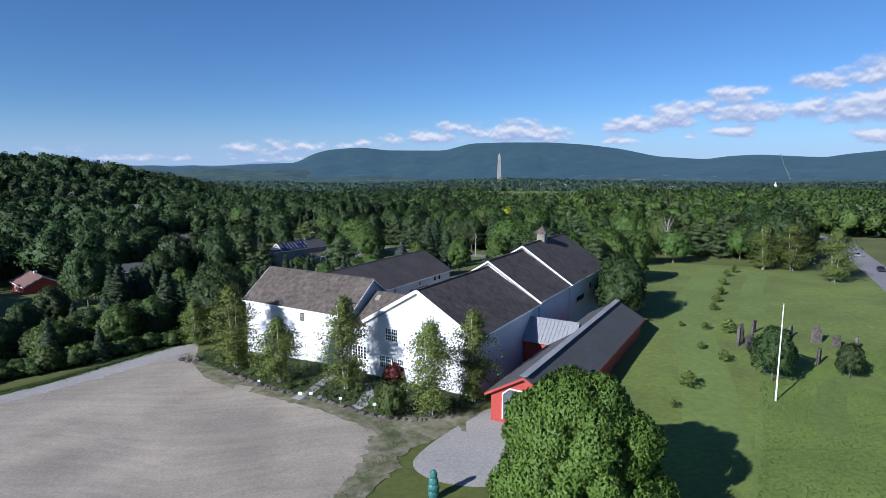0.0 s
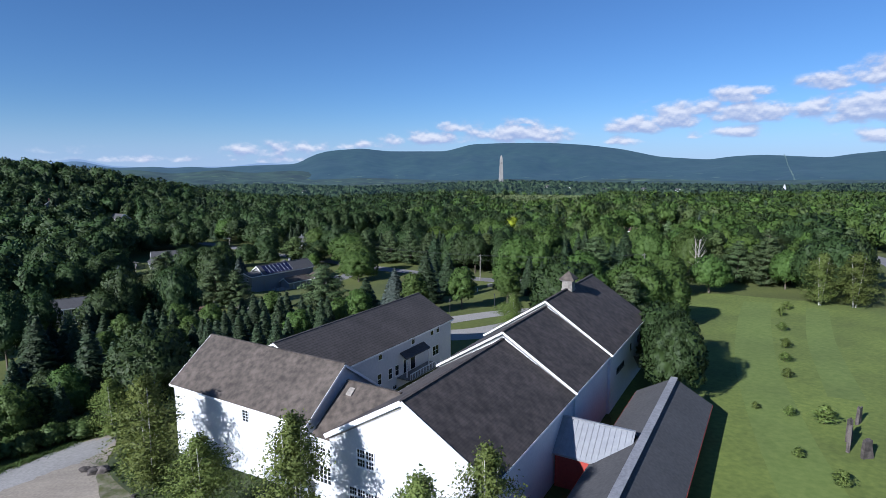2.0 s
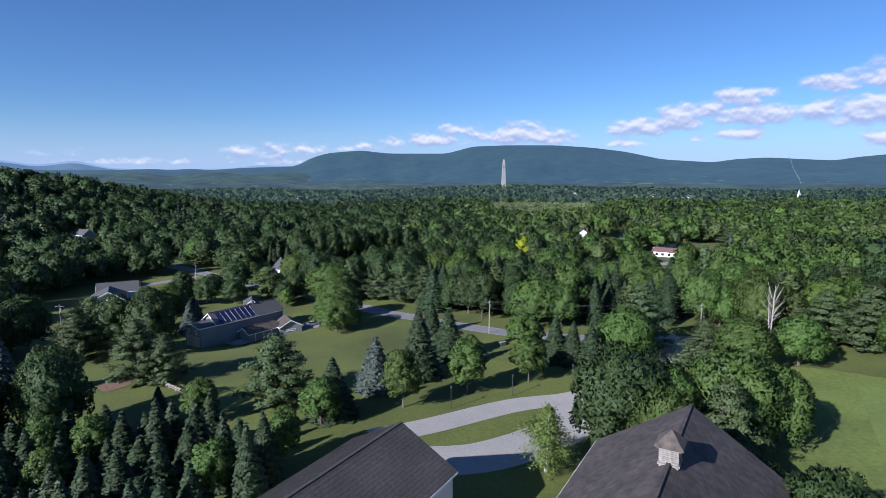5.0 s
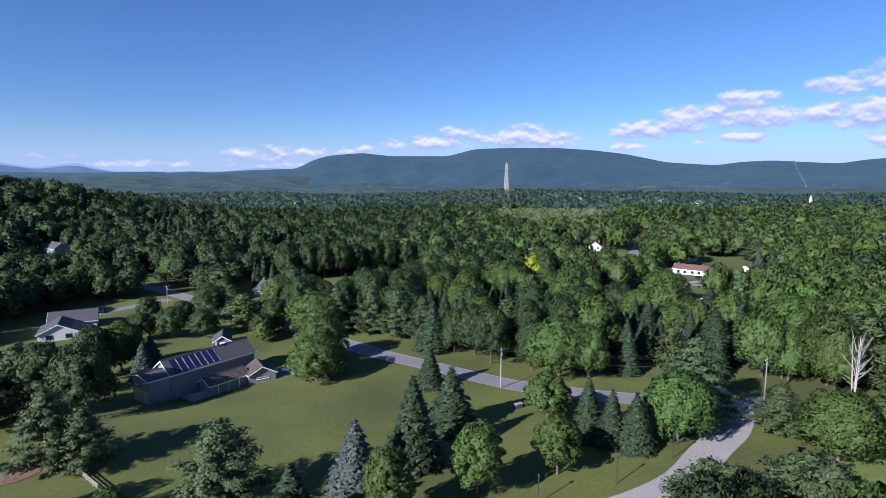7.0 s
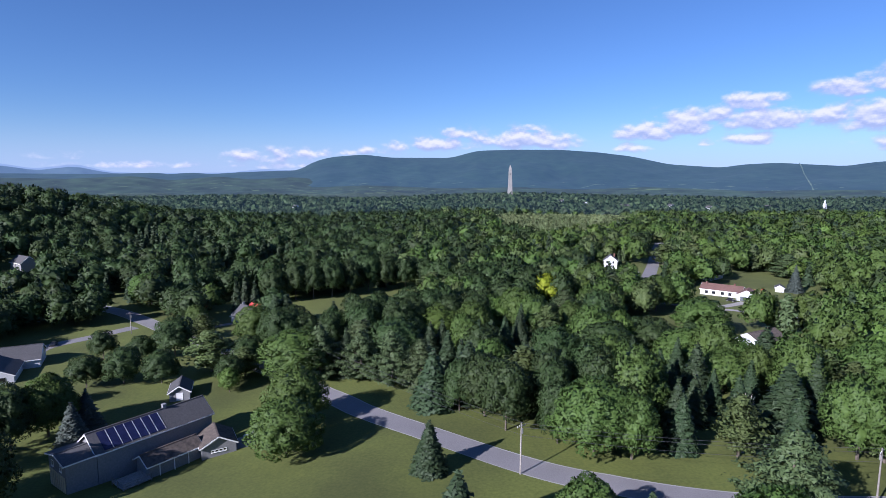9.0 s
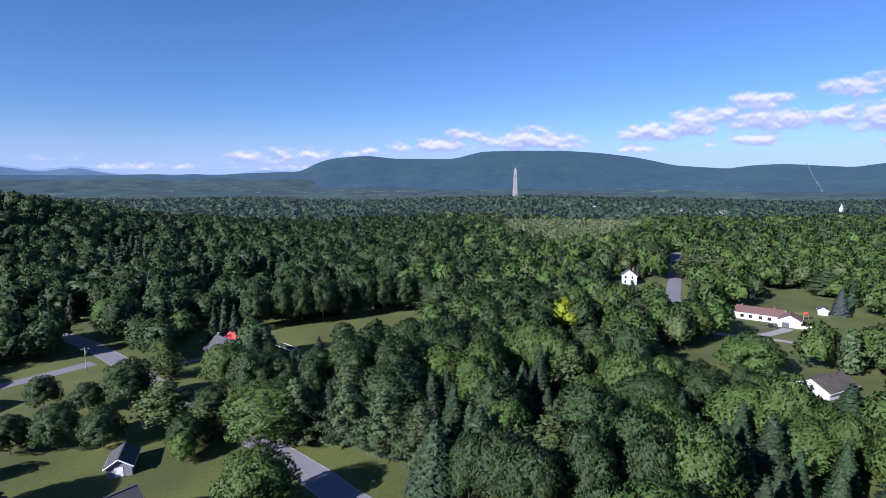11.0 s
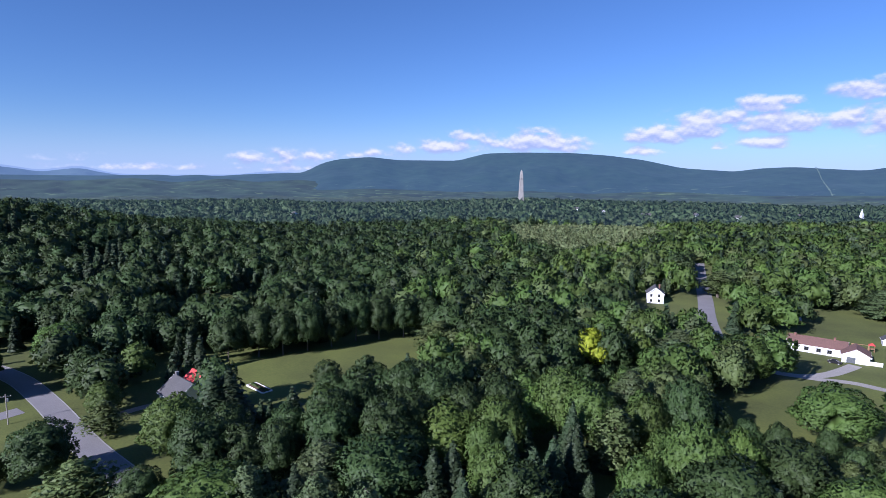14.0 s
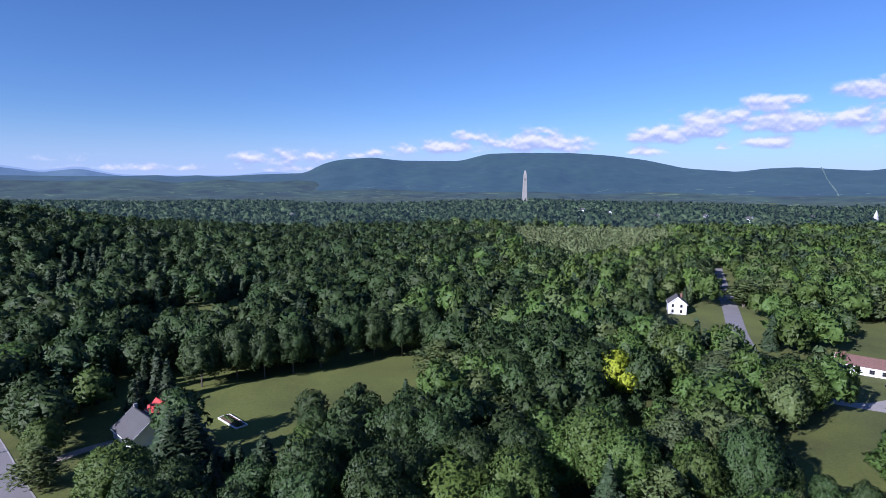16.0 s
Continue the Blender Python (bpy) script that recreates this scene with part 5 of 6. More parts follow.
def stuff_wood(name, label, xs, ys, templates, hmin, hmax, mat, r):
    """Many crowns joined into one mesh."""
    V, Q, N, T, o = [], [], [], [], 0
    pick = r.integers(0, len(templates), len(xs))
    for x, y, k in zip(xs, ys, pick):
        v, q, nn = templates[k]
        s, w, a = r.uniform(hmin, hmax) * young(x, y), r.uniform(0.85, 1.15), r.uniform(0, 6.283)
        c, sn = math.cos(a), math.sin(a)
        p = np.stack([(v[:, 0] * c - v[:, 1] * sn) * s * w + x, (v[:, 0] * sn + v[:, 1] * c) * s * w + y, v[:, 2] * s + h(x, y)], 1)
        N.append(np.stack([nn[:, 0] * c - nn[:, 1] * sn, nn[:, 0] * sn + nn[:, 1] * c, nn[:, 2]], 1))
        V.append(p)
        T.append(np.full(len(v), r.uniform(), np.float32))
        Q.append(q + o)
        o += len(v)
    if V:
        me = fast_mesh(name, np.concatenate(V), np.concatenate(Q), mat, np.concatenate(N))
        me.attributes.new("tint", "FLOAT", "POINT").data.foreach_set("value", np.concatenate(T))
        tagged(new(name, me), label, "woods", kind="stuff")


r = np.random.default_rng(11)
MARSH_LEAF = leaf_mat("marsh_leaves", (0.14, 0.18, 0.075), (0.2, 0.24, 0.11))
MARSH = [(60, 960), (250, 1000), (270, 900), (190, 760), (143, 680), (53, 690)]
mid_round = [crown_round(r, 900, 0.036, lobes=34, wide=0.36, low=0.05, fuzz=0.2, core=ICO1) for _ in range(6)]
mid_spruce = [crown_spruce(r, 560, 0.064, wide=0.22) for _ in range(3)]
mid_pine = [crown_pine(r, 640, 0.05, wide=0.34) for _ in range(3)]
half_round = [crown_round(r, 330, 0.052, lobes=24, wide=0.36, low=0.06, fuzz=0.16, core=ICO1) for _ in range(6)]
far_round = [crown_round(r, 110, 0.08, lobes=14, wide=0.39, low=0.06, fuzz=0.1, core=ICO0) for _ in range(6)]


def kinds_of(xs, ys, r):
    """Which sort of tree grows where: sorts come in drifts, dark oaks thickening leftwards, partly in place of shade.
    """
    sort = r.uniform(size=len(xs))
    drift = np.array([noise.noise(Vector((x * 0.022, y * 0.022, 1))) for x, y in zip(xs, ys)])
    sort = sort * np.clip(0.82 + 0.0016 * xs, 0.45, 1.0)
    con = ((drift > 0.2) & (sort < 0.55))
    oak = ~con & (drift < 0.06 - 0.0036 * np.clip(xs, -160, 120)) & (sort < 0.75)
    pine = ~con & ~oak & (sort < 0.2)
    lime = ~con & ~oak & ~pine & (sort > 0.88)
    ash = ~con & ~oak & ~pine & ~lime & (sort > 0.76)
    return dict(spruce=con, oak=oak, pine=pine, lime=lime, ash=ash, maple=~con & ~oak & ~pine & ~lime & ~ash)


WOOD_LABEL = "dense summer woods of many close-set trees"
xs, ys = woods_sites(-420, 430, 95, 430, 9.8, r)
# the stretch of wood that the way passes nearest stands as single trees
close = ((np.abs(xs - 8) < 84) & (ys > 270) & (ys < 346)) | ((xs > -125) & (xs < 140) & (ys <= 270))
k = kinds_of(xs[close], ys[close], r)
for nm, kind, lo, hi in (("spruce", T_SPRUCE, 11, 16), ("oak", T_OAK, 13, 19), ("pine", T_PINE, 13, 19), ("lime", T_LIME, 11, 17), ("ash", T_POPLAR, 11, 16), ("maple", T_MAPLE, 12, 19)):
    for x, y in zip(xs[close][k[nm]], ys[close][k[nm]]):
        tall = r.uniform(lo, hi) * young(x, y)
        plant(kind, x, y, tall, tall * (r.uniform(0.48, 0.6) if nm == "spruce" else r.uniform(0.62, 0.85)))
xs, ys = xs[~close], ys[~close]
k = kinds_of(xs, ys, r)
for nm, tpl, mat, lo, hi in (("spruce", mid_spruce, SPRUCE, 10, 16), ("oak", mid_round, OAK, 12, 19), ("pine", mid_pine, PINE, 13, 19), ("lime", mid_round, BRIGHT, 11, 16), ("ash", mid_round, ASH, 11, 16), ("maple", mid_round, MAPLE, 12, 18)):
    near = k[nm] & (np.abs(xs) < 170)
    stuff_wood(nm + "_woods", WOOD_LABEL, xs[near], ys[near], tpl, lo, hi, mat, r)
    side = k[nm] & ~near
    stuff_wood("side_" + nm + "_woods", WOOD_LABEL, xs[side], ys[side], half_round if tpl is mid_round else tpl, lo, hi, mat, r)
xs, ys = woods_sites(-560, 560, 430, 640, 11.5, r)
k = kinds_of(xs, ys, r)
for nm, tpl, mat in (("spruce", mid_spruce, SPRUCE), ("oak", half_round, OAK), ("pine", mid_pine, PINE), ("lime", half_round, BRIGHT), ("ash", half_round, ASH), ("maple", half_round, MAPLE)):
    stuff_wood("middle_" + nm + "_woods", "unbroken summer woods of mixed trees", xs[k[nm]], ys[k[nm]], tpl, 11, 19.5, mat, r)
xs, ys = woods_sites(-1000, 1000, 640, 1000, 13, r)
wet = inside(MARSH, xs, ys)
k = kinds_of(xs, ys, r)
for nm, mat in (("spruce", SPRUCE), ("oak", OAK), ("pine", PINE), ("lime", BRIGHT), ("ash", ASH), ("maple", MAPLE)):
    stuff_wood("distant_" + nm + "_woods", "distant unbroken summer woods", xs[k[nm] & ~wet], ys[k[nm] & ~wet], far_round, 10, 20, mat, r)
mx_, my_ = woods_sites(40, 310, 670, 1010, 6.0, r)
wet = inside(MARSH, mx_, my_)
stuff_wood("marsh_woods", "pale young marsh trees in the distance", mx_[wet], my_[wet], [crown_birch(r, 70, 0.11, wide=0.36) for _ in range(3)], 7, 10, MARSH_LEAF, r)
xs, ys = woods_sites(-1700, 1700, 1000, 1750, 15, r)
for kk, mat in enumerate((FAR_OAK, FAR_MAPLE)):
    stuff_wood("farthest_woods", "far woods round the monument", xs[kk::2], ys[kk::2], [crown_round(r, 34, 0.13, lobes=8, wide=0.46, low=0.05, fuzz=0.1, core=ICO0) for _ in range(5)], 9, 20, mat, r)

gx, gy = np.meshgrid(np.arange(-96, -10, 5.9), np.arange(112, 196, 5.4))
gx, gy = (gx + r.uniform(-1.1, 1.1, gx.shape)).ravel(), (gy + r.uniform(-1.1, 1.1, gy.shape)).ravel()
row = inside(SPRUCE_ROWS, gx, gy)
for q in CLEAR[16:17]:
    row &= ~inside(q, gx, gy)
for x, y in zip(gx[row], gy[row]):
    if r.uniform() < 0.88:
        plant(T_SPRUCE, x, y, r.uniform(8, 12.5), r.uniform(5.2, 6.8))
    else:
        plant(T_CONE, x, y, r.uniform(8, 11), r.uniform(5.5, 6.8))


# ---- other houses ----
def at(x, y, turn, z=None):
    return Matrix.Translation((x, y, h(x, y) if z is None else z)) @ Matrix.Rotation(radians(turn), 4, "Z")


BRICK = rough_mat("chimney_brick", (0.14, 0.065, 0.05), (0.2, 0.1, 0.08), scale=3.0, rough=0.9, bump=0.3)


def chimney(parent, x, y, z0, z1, mat=BRICK):
    part("chimney", boxes("chimney", mat, (x - 0.4, x + 0.4, y - 0.35, y + 0.35, z0, z1), (x - 0.47, x + 0.47, y - 0.42, y + 0.42, z1 - 0.2, z1 - 0.05)), parent, "brick chimney")


# house with solar panels
sol = house("solar_house", "grey two-storey house with dark roof and a row of solar panels", at(-64.2, 250.4, -36.4, -16.0), 8.2, 24, 6.7, 9.5, TAN_SIDING, SHINGLE_GREY, below=1.0)
PANEL = rough_mat("solar_cell", (0.012, 0.014, 0.045), (0.02, 0.024, 0.07), scale=1.0, rough=0.15, bump=0.0, stain=0.1)
for k in range(7):
    y0 = -10.6 + k * 1.75
    part("solar_panel", mesh("solar_panel", *prism([[(4.2, y, 6.87), (0.5, y, 9.4), (0.5, y, 9.48), (4.2, y, 6.95)] for y in (y0 + 1.62, y0)]), PANEL), sol, "dark blue solar panel")
    part("panel_rail", bars("panel_rail", WHITE_TRIM, ((4.2, y0 + 1.69, 6.9), (0.5, y0 + 1.69, 9.43), 0.06, 0.1)), sol)
ext = house("house_end", "grey end block of the solar house with a low dark roof", at(-73.0, 238.5, -36.4, -16.0), 8.2, 5.4, 6.6, 7.5, TAN_SIDING, SHINGLE_GREY, below=1.0)
for x in (-2.2, 1.8):
    window(ext, "y-", x, 4.7, 0.9, 1.0, 2.7, (2, 1))
for x in np.arange(-3.4, 3.6, 0.95):
    part("glazed_bay", boxes("glazed_bay", CREAM, (x - 0.3, x + 0.3, -2.78, -2.69, 0.2, 3.9)), ext, "pale yellow sunlit panel")
chimney(sol, -0.2, 3.5, 8.8, 10.6, TAN_SIDING)
porch = house("porch_wing", "low grey porch wing with dark shingle roof", at(-58.0, 246.2, -36.4, -16.0), 5.0, 11, 3.2, 4.6, TAN_SIDING, SHINGLE_BROWN, below=1.0, over=0.5)
for y in (-3.5, -0.5, 2.5):
    part("porch_post", boxes("porch_post", WHITE_TRIM, (2.75, 2.9, y, y + 0.15, -0.2, 3.0)), porch)
garage = house("garage", "grey garage with brown gable roof and a row of small panes", at(-50.6, 252.3, 30.0, -15.8), 7.0, 7.0, 3.0, 4.9, TAN_SIDING, SHINGLE_BROWN, below=1.0, over=0.4)
for x in (-1.2, -0.4, 0.4, 1.2):
    window(garage, "y-", x, 1.6, 0.5, 0.4, 3.5, (1, 1))
deck = tagged(new("wooden_deck"), "weathered raised wooden deck with railing beside the house", "deck")
deck.matrix_world = at(-64.5, 238.6, -36.4)
part("floor", boxes("floor", GREY_WOOD, (-0.5, 4.5, -1.0, 4.5, 0.55, 0.72)), deck)
for x, y in ((-0.4, -0.9), (2, -0.9), (4.4, -0.9), (4.4, 1.8), (4.4, 4.4)):
    part("post", boxes("post", GREY_WOOD, (x - 0.07, x + 0.07, y - 0.07, y + 0.07, -0.2, 1.65)), deck)
part("rail", boxes("rail", GREY_WOOD, (-0.4, 4.4, -0.95, -0.85, 1.55, 1.65), (4.35, 4.45, -0.9, 4.4, 1.55, 1.65), (-0.4, 4.4, -0.95, -0.85, 1.05, 1.12), (4.35, 4.45, -0.9, 4.4, 1.05, 1.12)), deck)

# white house beyond the lawn
wh = house("white_house", "white single-storey house with grey shingle roof", at(-134.6, 295.2, 28.3), 12.0, 13, 2.7, 5.6, WHITE_WALL, SHINGLE_GREY)
for x in (-2.6, 3.0):
    window(wh, "y-", x, 0.9, 1.8, 1.2, 6.5, (2, 1), DARK_METAL)
wh2 = house("white_house", "white rear house wing with a broad grey roof", at(-138.5, 308.5, 118.3), 12.0, 15, 2.9, 6.0, WHITE_WALL, SHINGLE_GREY)
window(wh2, "x+", 2, 0.9, 1.2, 1.2, 6.0, (2, 1), DARK_METAL)
# outbuilding and cottage with red shed
shed = house("shed", "small grey shed with pale roof under trees", at(-72.5, 282, 20), 5, 7.5, 2.4, 4.0, TAN_SIDING, SHINGLE_GREY)
door(shed, "y-", 0, 0, 1.4, 2.0, 3.75, WHITE_TRIM)
cot = house("cottage", "white cottage with a weathered dark slate roof", at(-82.0, 362.6, 50), 10.0, 11.5, 2.6, 6.4, WHITE_WALL, SHINGLE_GREY)
for x in (-2.2, 1.8):
    window(cot, "y+", x, 0.9, 1.0, 1.3, 5.75, (2, 2))
    window(cot, "x+", x, 0.9, 1.0, 1.3, 5.0, (2, 2))
chimney(cot, 0.4, 5.0, 5.8, 7.6, TAN_SIDING)
rs = house("red_roof_shed", "small white shed with a bright red roof", at(-83.2, 374.5, 50), 5.5, 7, 2.6, 4.6, WHITE_WALL, BRIGHT_RED)
door(rs, "y-", 0.8, 0, 1.1, 2.1, 3.5, DARK_DOOR)
# ranch house
RN = at(140.5, 421.0, -128)
ranch = house("ranch_house", "long white ranch house with red-brown shingle roof", RN, 9.4, 19, 3.0, 5.2, WHITE_WALL, RED_ROOF)
for x in (-2.9, -1.4, 1.4, 2.9):
    window(ranch, "y+", x, 1.0, 0.9, 1.2, 9.5, (2, 2), DARK_METAL)
for y in (-6.5, -3, 1.0, 4.5):
    window(ranch, "x+", y, 1.0, 1.3, 1.2, 4.7, (2, 2), DARK_METAL)
chimney(ranch, 0, 5.5, 5.0, 6.4)
chimney(ranch, 0.4, -7.5, 5.0, 6.2)
rg = house("ranch_garage", "white garage wing with red-brown gable roof", at(147.0, 409.0, -33), 8.4, 9, 3.0, 5.2, WHITE_WALL, RED_ROOF)
door(rg, "y-", -1.4, 0, 2.7, 2.2, 4.5, DARK_DOOR, "open dark garage door")
part("yard_fence", boxes("yard_fence", WHITE_TRIM, (4.3, 8.0, -3.9, -3.8, -0.2, 1.5)), rg, "solid white board fence")
# white shed and timber play frame on the ranch lawn
ws = house("white_shed", "small white garden shed on the lawn", at(175.4, 431, -30), 4, 5.5, 2.3, 3.6, WHITE_WALL, SHINGLE_GREY)
door(ws, "y-", 0, 0, 1.2, 1.9, 2.75, WHITE_TRIM)
RAW_WOOD = rough_mat("raw_timber", (0.25, 0.14, 0.07), (0.36, 0.21, 0.11), scale=3.0, rough=0.8, bump=0.2)
play = tagged(new("swing_set"), "timber swing set with a small tower on the lawn", "swing set")
play.matrix_world = at(157.6, 421.8, -30)
for x in (-2.6, 2.6):
    for y in (-1.1, 1.1):
        part("leg", bars("leg", RAW_WOOD, ((x, y, -0.2), (x, y * 0.12, 2.6), 0.14, 0.14, (1, 0, 0))), play)
part("beam", boxes("beam", RAW_WOOD, (-2.9, 2.9, -0.08, 0.08, 2.55, 2.72)), play)
for x in (-1.2, 0.9):
    for d in (-0.25, 0.25):
        part("rope", boxes("rope", DARK_METAL, (x + d - 0.02, x + d + 0.02, -0.02, 0.02, 0.5, 2.58)), play)
    part("swing_seat", boxes("swing_seat", DARK_METAL, (x - 0.3, x + 0.3, -0.12, 0.12, 0.46, 0.52)), play)
part("tower_floor", boxes("tower_floor", RAW_WOOD, (2.8, 4.6, -0.9, 0.9, 1.4, 1.5)), play)
for x in (2.85, 4.5):
    for y in (-0.85, 0.8):
        part("tower_post", boxes("tower_post", RAW_WOOD, (x, x + 0.1, y, y + 0.1, -0.2, 2.9)), play)
part("tower_roof", mesh("tower_roof", *prism([sq(2.3, 2.85, None, 3.7, 0), sq(0.2, 3.7, None, 3.7, 0)]), BRIGHT_RED), play, "small red peaked roof")
# farther houses
wb = house("white_house", "white gabled house with grey roof behind the ranch house", at(166, 500, -55), 8, 12, 3.6, 6.6, WHITE_WALL, SHINGLE_GREY)
for y in (-3, 1, 4):
    window(wb, "x+", y, 1.4, 1.1, 1.3, 4.0, (2, 2), DARK_METAL)
sg = house("hillside_house", "grey house with a dark roof below the wooded hill", at(-250, 462, 60), 9, 13, 5.0, 8.4, TAN_SIDING, SHINGLE_GREY)
for y in (-4, 0, 4):
    window(sg, "x-", y, 3.0, 1.0, 1.3, 4.5, (2, 2))
pg = house("pale_house", "pale gabled house half hidden by trees", at(-242, 347, 20), 8, 10, 4.6, 8.0, WHITE_WALL, SHINGLE_GREY)
for x in (-1.8, 1.8):
    window(pg, "y-", x, 3.0, 1.0, 1.3, 5.0, (2, 2), DARK_METAL)
fw = house("farmhouse", "tall white farmhouse with dark steep roof at the wood's edge", at(109.5, 513.5, -16), 8.6, 9.5, 5.4, 8.8, WHITE_WALL, SHINGLE_GREY)
for x in (-2.2, 1.8):
    window(fw, "y-", x, 1.0, 0.9, 1.3, 4.75, (2, 2), DARK_METAL)
    window(fw, "y-", x, 3.8, 0.9, 1.3, 4.75, (2, 2), DARK_METAL)
chimney(fw, 2.2, 2.5, 6.0, 9.6)
hs = house("brown_roof_house", "white house with a low brown-grey roof among trees", at(107.0, 324.0, -62), 9.8, 14, 2.4, 4.8, WHITE_WALL, SHINGLE_BROWN)
for x in (-2.5, 2.0):
    window(hs, "y+", x, 0.9, 1.4, 1.2, 7.0, (2, 1), DARK_METAL)
sh2 = house("green_roof_shed", "long pale shed with greenish roof", at(158, 470, -50), 6, 14, 2.4, 4.0, WHITE_WALL, SHINGLE_GREY)
rh = house("red_house", "red board house with a red-brown shingle roof", at(-130.5, 178.0, 49), 10, 15, 2.8, 5.4, BARN_RED, RED_ROOF, trim=WHITE_TRIM)
for y in (-5, -1.5, 2):
    window(rh, "x-", y, 0.7, 1.6, 1.2, 5.0, (2, 1))
chimney(rh, 0, 0, 5.0, 6.3, WHITE_TRIM)
gh = house("grey_house", "two-storey grey house with a dark shingle roof", at(-103.0, 184.0, -51), 8, 15, 5.2, 7.0, TAN_SIDING, SHINGLE_GREY)
for y in (-5, -2, 1.5, 5):
    window(gh, "x+", y, 3.4, 1.0, 1.3, 4.0, (2, 2))
    window(gh, "x+", y, 0.8, 1.0, 1.3, 4.0, (2, 2))
hh = house("hill_house", "dark house with two chimneys on the wooded hill", at(-304, 463, 35), 9, 16, 7.5, 11, TAN_SIDING, SHINGLE_DARK)
chimney(hh, 0, 5, 10, 13.5)
chimney(hh, 0, -5, 10, 13.5)
bh = house("blue_roof_house", "far white house with a blue-grey roof", at(41, 1078, 80), 10, 15, 11, 14, WHITE_WALL, METAL_ROOF)
for k, (x, y, turn) in enumerate(((-68, 1241, 10), (229, 1291, 60), (263, 1226, 0), (315, 1150, 80), (393, 1144, 30), (-289, 1203, 45), (440, 1095, 20), (601, 1208, 75))):
    house("village_house", "small far white village house above the trees", at(x, y, turn), 8, 10 + 5 * (k == 3), 13.2, 16.4, WHITE_WALL, SHINGLE_GREY)
ch = tagged(new("church_steeple"), "far white wooden church steeple above the trees", "steeple")
ch.matrix_world = at(695, 1188, 20)
part("tower", mesh("tower", *prism([sq(5.4, 0), sq(5.4, 17), sq(4.4, 17.2), sq(4.4, 20)]), WHITE_WALL), ch)
part("spire", mesh("spire", *prism([sq(4.6, 20), sq(0.3, 30)]), WHITE_WALL), ch)


# ---- poles, wires, posts ----
def tube(name, p0, p1, r0, r1, mat, k=8):
    return mesh(name, *prism([[(p[0] + r * math.cos(6.2832 * i / k), p[1] + r * math.sin(6.2832 * i / k), p[2]) for i in range(k)] for p, r in ((p0, r0), (p1, r1))]), mat)


def utility_pole(x, y, tall, turn, label="weathered grey utility pole with a crossarm and wires"):
    e = tagged(new("utility_pole"), label, "utility pole", "poles along the road")
    e.matrix_world = at(x, y, turn)
    part("pole", tube("pole", (0, 0, -0.5), (0, 0, tall), 0.17, 0.11, GREY_WOOD), e)
    part("crossarm", boxes("crossarm", GREY_WOOD, (-1.2, 1.2, -0.06, 0.06, tall - 0.75, tall - 0.62)), e)
    for k in (-1.05, -0.4, 0.4, 1.05):
        part("insulator", tube("insulator", (k, 0, tall - 0.62), (k, 0, tall - 0.42), 0.05, 0.035, WHITE_TRIM, 6), e)
    part("transformer", tube("transformer", (0.34, 0.1, tall - 2.2), (0.34, 0.1, tall - 1.3), 0.24, 0.24, CONCRETE, 10), e)
    return e


P1 = utility_pole(13.8, 235.6, 10.2, 40)
utility_pole(-121.5, 345.0, 8.5, 35)
utility_pole(-122.0, 248.0, 10, 20)
utility_pole(113.0, 212.0, 9, -60)
utility_pole(106.0, 448.0, 8.5, -20)
utility_pole(70.0, 222.0, 10.0, 40)


def wire(p0, p1, sag):
    c = bpy.data.curves.new("wire", "CURVE")
    c.dimensions, c.bevel_depth = "3D", 0.025
    s = c.splines.new("POLY")
    s.points.add(16)
    for i in range(17):
        t = i / 16
        q = Vector(p0).lerp(Vector(p1), t)
        s.points[i].co = (q.x, q.y, q.z - sag * 4 * t * (1 - t), 1)
    c.materials.append(DARK_METAL)
    return tagged(new("overhead_wire", c), "thin dark overhead wire between the poles", "wire", "overhead wires")


for k, dz in ((-1.0, -0.4), (1.0, -0.4), (0.0, -2.4)):
    a = (13.8 + k * 0.77, 235.6 + k * 0.64, h(13.8, 235.6) + 10.2 + dz)
    wire(a, (70 + k * 0.77, 222 + k * 0.64, h(70, 222) + 10 + dz), 0.9)
    wire(a, (-60 + k * 0.77, 322 + k * 0.64, h(-60, 322) + 10 + dz), 1.6)

flag = tagged(new("flagpole"), "tall bare white flagpole standing in long grass", "flagpole")
flag.matrix_world = at(43.5, 70.4, 0)
part("pole", tube("pole", (0, 0, -0.5), (0, 0, 12.9), 0.11, 0.055, WHITE_TRIM, 10), flag)
bm = bmesh.new()
bmesh.ops.create_icosphere(bm, subdivisions=2, radius=0.14, matrix=Matrix.Translation((0, 0, 12.98)))
part("ball", bm_mesh("ball", bm, RIDGE_CAP), flag)


def lamp_post(x, y):
    e = tagged(new("lamp_post"), "slim dark lamp post beside the gravel drive", "lamp post", "lamp posts along the drive")
    e.matrix_world = at(x, y, 0)
    part("pole", tube("pole", (0, 0, -0.3), (0, 0, 4.2), 0.08, 0.06, DARK_METAL), e)
    part("lantern", mesh("lantern", *prism([sq(0.22, 4.2), sq(0.34, 4.6), sq(0.1, 4.75)]), DARK_METAL), e)
    return e


for x, y in ((1.9, 177.5), (14.6, 184.2), (28.0, 188.9), (40.1, 196.8)):
    lamp_post(x, y)


# ---- small things ----
def rock_mesh(name, seed, mat):
    bm = bmesh.new()
    bmesh.ops.create_icosphere(bm, subdivisions=1, radius=0.5)
    for v in bm.verts:
        v.co *= 1 + 0.45 * noise.noise(v.co * 1.7 + Vector((seed * 7.1, 0, 0)))
        v.co.z *= 0.75
    return bm_mesh(name, bm, mat)


ROCKS = [rock_mesh("stone", k, STONE) for k in range(5)]


